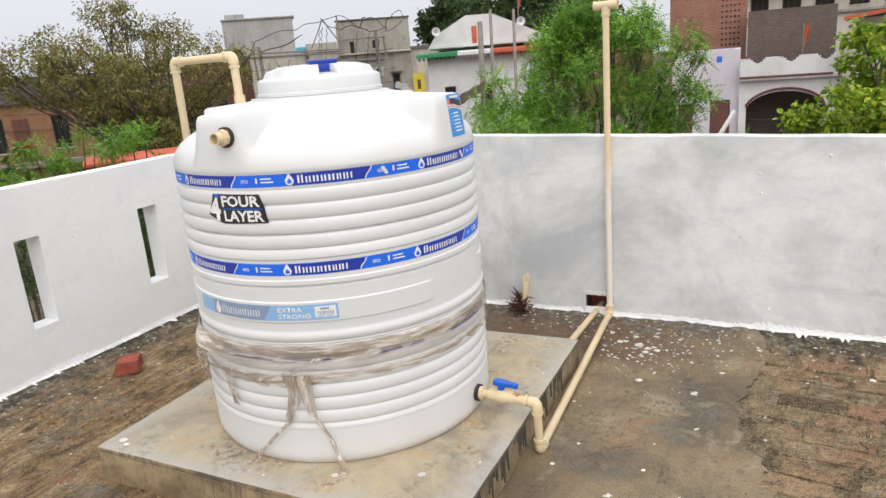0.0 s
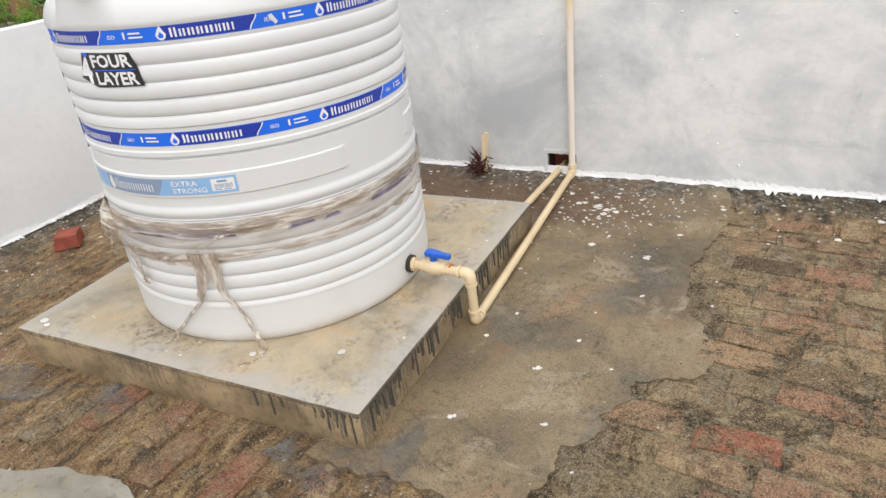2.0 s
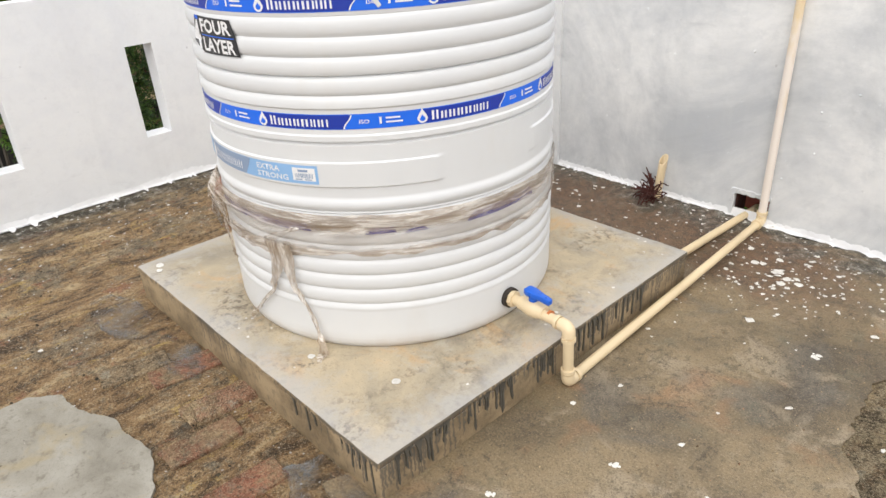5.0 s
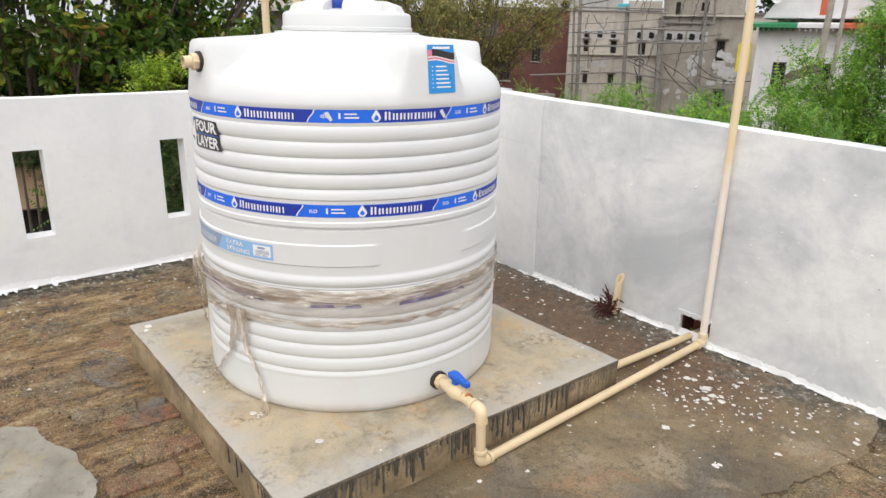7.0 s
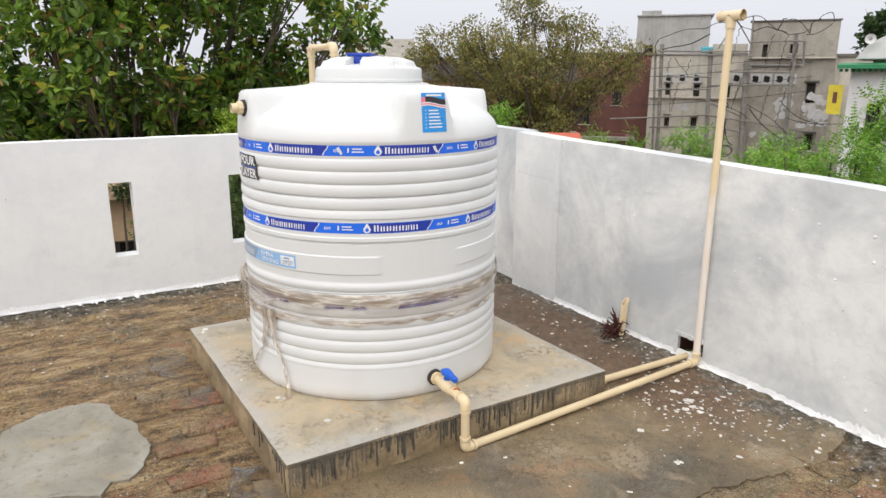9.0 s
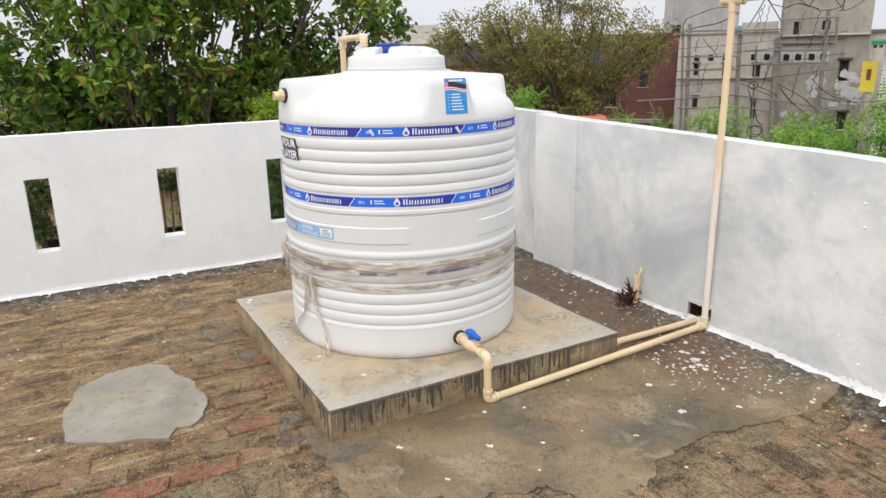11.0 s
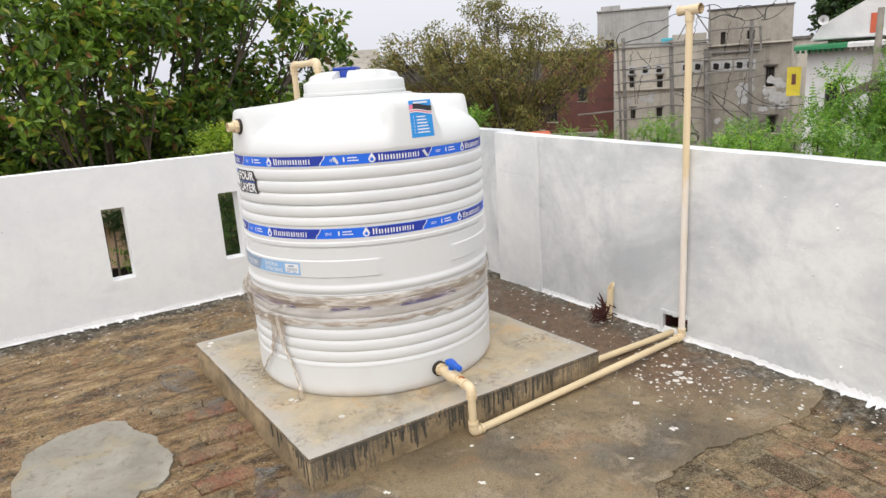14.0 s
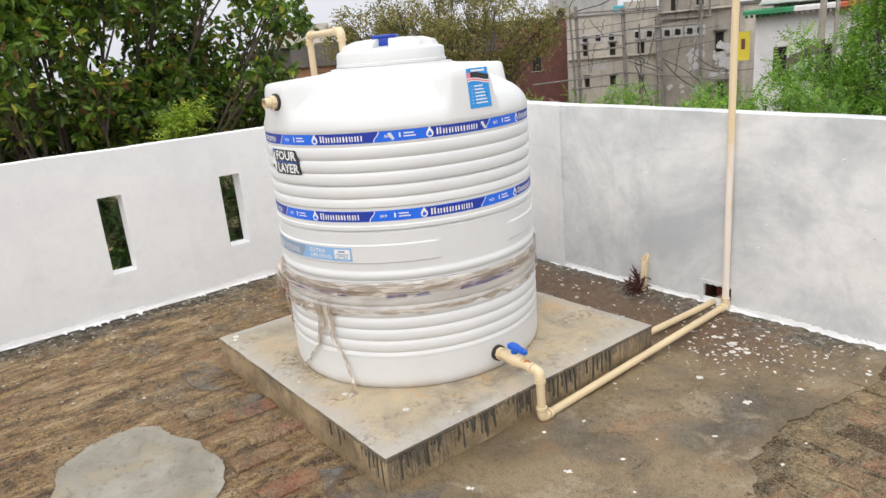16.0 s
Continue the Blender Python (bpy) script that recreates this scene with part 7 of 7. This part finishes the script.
# ---- white splashes on the floor and plinth, and loose chips ----
def splashes():
    rng = random.Random(31)
    bm = bmesh.new()
    spots = []
    for _ in range(430):                                    # along the slotted wall
        spots.append((-3.27 + abs(rng.gauss(0, 0.34)), rng.uniform(-2.0, 3.6), rng.uniform(0.003, 0.010)))
    for _ in range(260):                                    # along the drain-hole wall
        x = rng.uniform(-2.2, 2.0)
        spots.append((x, north_y(x) - abs(rng.gauss(0, 0.22)) - 0.01, rng.uniform(0.003, 0.010)))
    for _ in range(230):                                    # round the foot of the riser
        u, w = rng.gauss(0, 1), rng.gauss(0, 1)
        spots.append((-0.46 + 0.22 * u, 3.46 + 0.15 * w, 0.003 + 0.021 * rng.random() ** 2 / (1 + u * u + w * w)))
    for _ in range(170):                                    # thrown out from the drain-hole wall
        x = rng.uniform(-1.9, 1.7)
        spots.append((x, north_y(x) - rng.random() ** 1.5 * 0.9, 0.003 + 0.015 * rng.random() ** 3))
    for _ in range(150):                                    # anywhere
        spots.append((rng.uniform(-3.1, 1.8), rng.uniform(0.2, 3.6), rng.uniform(0.003, 0.011)))
    for x, y, r in ((0.30, 3.05, 0.022), (0.34, 3.09, 0.016), (-0.15, 3.02, 0.016), (-0.35, 2.2, 0.014), (-0.25, 1.95, 0.014), (-0.52, 1.9, 0.011)):
        spots += [(x + rng.gauss(0, r * 0.5), y + rng.gauss(0, r * 0.5), r * rng.uniform(0.4, 0.9)) for _ in range(3)]
    for x, y, r in spots:
        if -2.2 < x < -0.69 and 1.69 < y < 3.21:
            continue
        if y > north_y(x) - 0.01:
            continue
        z = floor_z(x, y) + (0.0122 if -2.3 < x < 0.12 and y > 1.6 else 0.0065)
        n, a0, st = 9, rng.random() * 6, rng.uniform(0.5, 1.0)
        ring = []
        for k in range(n):
            a = math.tau * k / n
            q = r * rng.uniform(0.65, 1.2)
            u, w = q * math.cos(a), q * math.sin(a) * st
            ring.append(bm.verts.new((x + u * math.cos(a0) - w * math.sin(a0), y + u * math.sin(a0) + w * math.cos(a0), z)))
        top = bm.verts.new((x, y, z + 0.0015))
        for k in range(n):
            bm.faces.new((ring[k], ring[(k + 1) % n], top))
    tagged(part("paint_splashes", bm, M_FLECK), "scattered white lime splashes on the floor", "paint splashes", kind="stuff")
    bm = bmesh.new()
    for x, y, r in [(-1.18, 1.83, 0.014), (-1.42, 1.75, 0.007), (-0.90, 1.93, 0.016), (-1.12, 2.02, 0.008), (-2.12, 1.76, 0.02), (-2.08, 1.74, 0.015)] + [(rng.uniform(-2.1, -0.75), rng.choice((rng.uniform(1.74, 1.85), rng.uniform(3.0, 3.18))), rng.uniform(0.003, 0.006)) for _ in range(14)] + [(rng.uniform(-0.85, -0.74), rng.uniform(1.8, 3.15), rng.uniform(0.003, 0.008)) for _ in range(9)]:
        ring = [bm.verts.new((x + r * rng.uniform(0.7, 1.2) * math.cos(math.tau * k / 8), y + r * 0.8 * rng.uniform(0.7, 1.2) * math.sin(math.tau * k / 8), 0.1485)) for k in range(8)]
        top = bm.verts.new((x, y, 0.1495))
        for k in range(8):
            bm.faces.new((ring[k], ring[(k + 1) % 8], top))
    tagged(part("plinth_splashes", bm, M_FLECK), "small white lime splashes on the plinth", "paint splashes", kind="stuff")
    for label, material, count, big in (("loose grit and crumbs of brick and cement", M_WORN, 1100, 0.006), ("pale sandy crumbs on the roof floor", M_SANDY, 1100, 0.005), ("dark mossy crumbs on the roof floor", M_CRUMB, 1300, 0.008)):
        bm = bmesh.new()
        for _ in range(count):
            x, y = rng.uniform(-3.2, 1.9), rng.uniform(-0.2, 3.65)
            if -2.22 < x < -0.67 and 1.67 < y < 3.23:
                continue
            if material is M_CRUMB and -0.9 < x < 0.1 and y > 1.5:
                continue
            q = rng.uniform(0.0015, big)
            turn = Euler((rng.uniform(-0.4, 0.4), rng.uniform(-0.4, 0.4), rng.random() * 6)).to_matrix()
            lift = floor_z(x, y) + (0.0115 if -0.9 < x < 0.1 and y > 1.55 else 0.005)
            ring = [bm.verts.new(Vector((x, y, lift)) + turn @ Vector((q * rng.uniform(0.6, 1.2) * math.cos(math.tau * k / 5), q * 0.8 * rng.uniform(0.6, 1.2) * math.sin(math.tau * k / 5), -0.001))) for k in range(5)]
            peak = bm.verts.new(Vector((x + q * rng.uniform(-0.3, 0.3), y, lift + q * rng.uniform(0.4, 0.9))))
            for k in range(5):
                bm.faces.new((ring[k], ring[(k + 1) % 5], peak))
            bm.faces.new(ring[::-1])
        tagged(part("grit", bm, material), label, "grit", kind="stuff")


splashes()

# ---- worn bricks that show through the dirt, bedded in crumbling mortar ----
bm = slab_of(ragged([(-0.72, 0.45), (1.9, 0.45), (1.9, 3.40), (-0.1, 3.45), (-0.2, 2.9), (-0.3, 2.2), (-0.5, 1.55), (-0.72, 1.5)], 0.02, 0.05, 21), -0.02, 0.0035)
slab_of(ragged([(-1.86, 0.70), (-0.74, 0.62), (-0.74, 1.52), (-0.9, 1.60), (-1.3, 1.64), (-1.75, 1.52)], 0.02, 0.06, 22), -0.02, 0.0035, bm)
tagged(part("floor_7", bm, M_MORTAR), "mossy greenish mortar between the paving bricks", "mortar", kind="structure")


def brick_meshes(half_length, material, count, seed):
    out = []
    for k in range(count):
        q = Vector((k * 3.1 + seed, 0, 0))
        bm = box(-0.052, 0.052, -half_length, half_length, -0.03, 0.006, 0.006)
        bmesh.ops.subdivide_edges(bm, edges=[e for e in bm.edges if e.calc_length() > 0.07], cuts=1, use_grid_fill=True)
        for v in bm.verts:
            v.co += Vector((noise.noise(v.co * 24 + q) * 0.014, noise.noise(v.co * 24 + q.yxz) * 0.018, noise.noise(v.co * 15 + q.yzx) * 0.004))
        me = bpy.data.meshes.new("brick")
        bm.to_mesh(me)
        bm.free()
        me.materials.append(material)
        out.append(me)
    return out


def floor_bricks():
    rng = random.Random(77)
    whole, half = brick_meshes(0.110, M_WORN, 7, 1), brick_meshes(0.054, M_WORN, 5, 40)
    red = brick_meshes(0.110, M_WORNRED, 4, 80)
    made = 0

    def lay(mesh, x, y, turn):
        nonlocal made
        inside_patch = ((x + 1.46) / 0.55) ** 2 + ((y - 1.07) / 0.42) ** 2 < 1
        edge = next(e for top, e in ((1.9, -0.13), (2.12, -0.07), (2.27, 0.04), (2.66, 0.19), (2.9, 0.09), (9, 0.07)) if y < top)
        on_screed = -0.9 < x < edge + 0.03 and y > 1.58
        if inside_patch or on_screed or made >= 300:
            return
        ob = new("brick", mesh)
        ob.parent = floor
        ob.matrix_basis = pose(x, y, floor_z(x, y) + rng.uniform(0.001, 0.0055), rng.uniform(-1.0, 1.0), rng.uniform(-1.2, 1.2), turn + rng.uniform(-4, 4))
        made += 1

    # by the plinth's front the bricks lie endways to it
    i, x = 0, -1.75
    while x < -0.75:
        y = 0.76 + (0.118 if i % 2 else 0.0)
        while y < 1.66:
            if rng.random() < 0.75:
                lay(rng.choice(red if rng.random() < (0.5 if 1.2 < y < 1.6 else 0.2) else whole), x, y, -6)
            y += 0.24
        x += 0.124
        i += 1
    # beside the screed they run across it, stretchers and headers mixed
    y = 0.52
    while y < 3.48:
        x = -0.66 + rng.uniform(0, 0.12) if y < 1.5 else -0.10 + rng.uniform(0, 0.12)
        while x < 1.62:
            stretcher = rng.random() < 0.6
            w = 0.22 if stretcher else 0.108
            if rng.random() < 0.96:
                pool = (red if rng.random() < 0.08 else whole) if stretcher else half
                lay(rng.choice(pool), x + w / 2, y + rng.uniform(-0.006, 0.006) - 0.1 * (x - 0.5), 84)
            x += w + rng.uniform(0.012, 0.030)
        y += 0.126


floor_bricks()
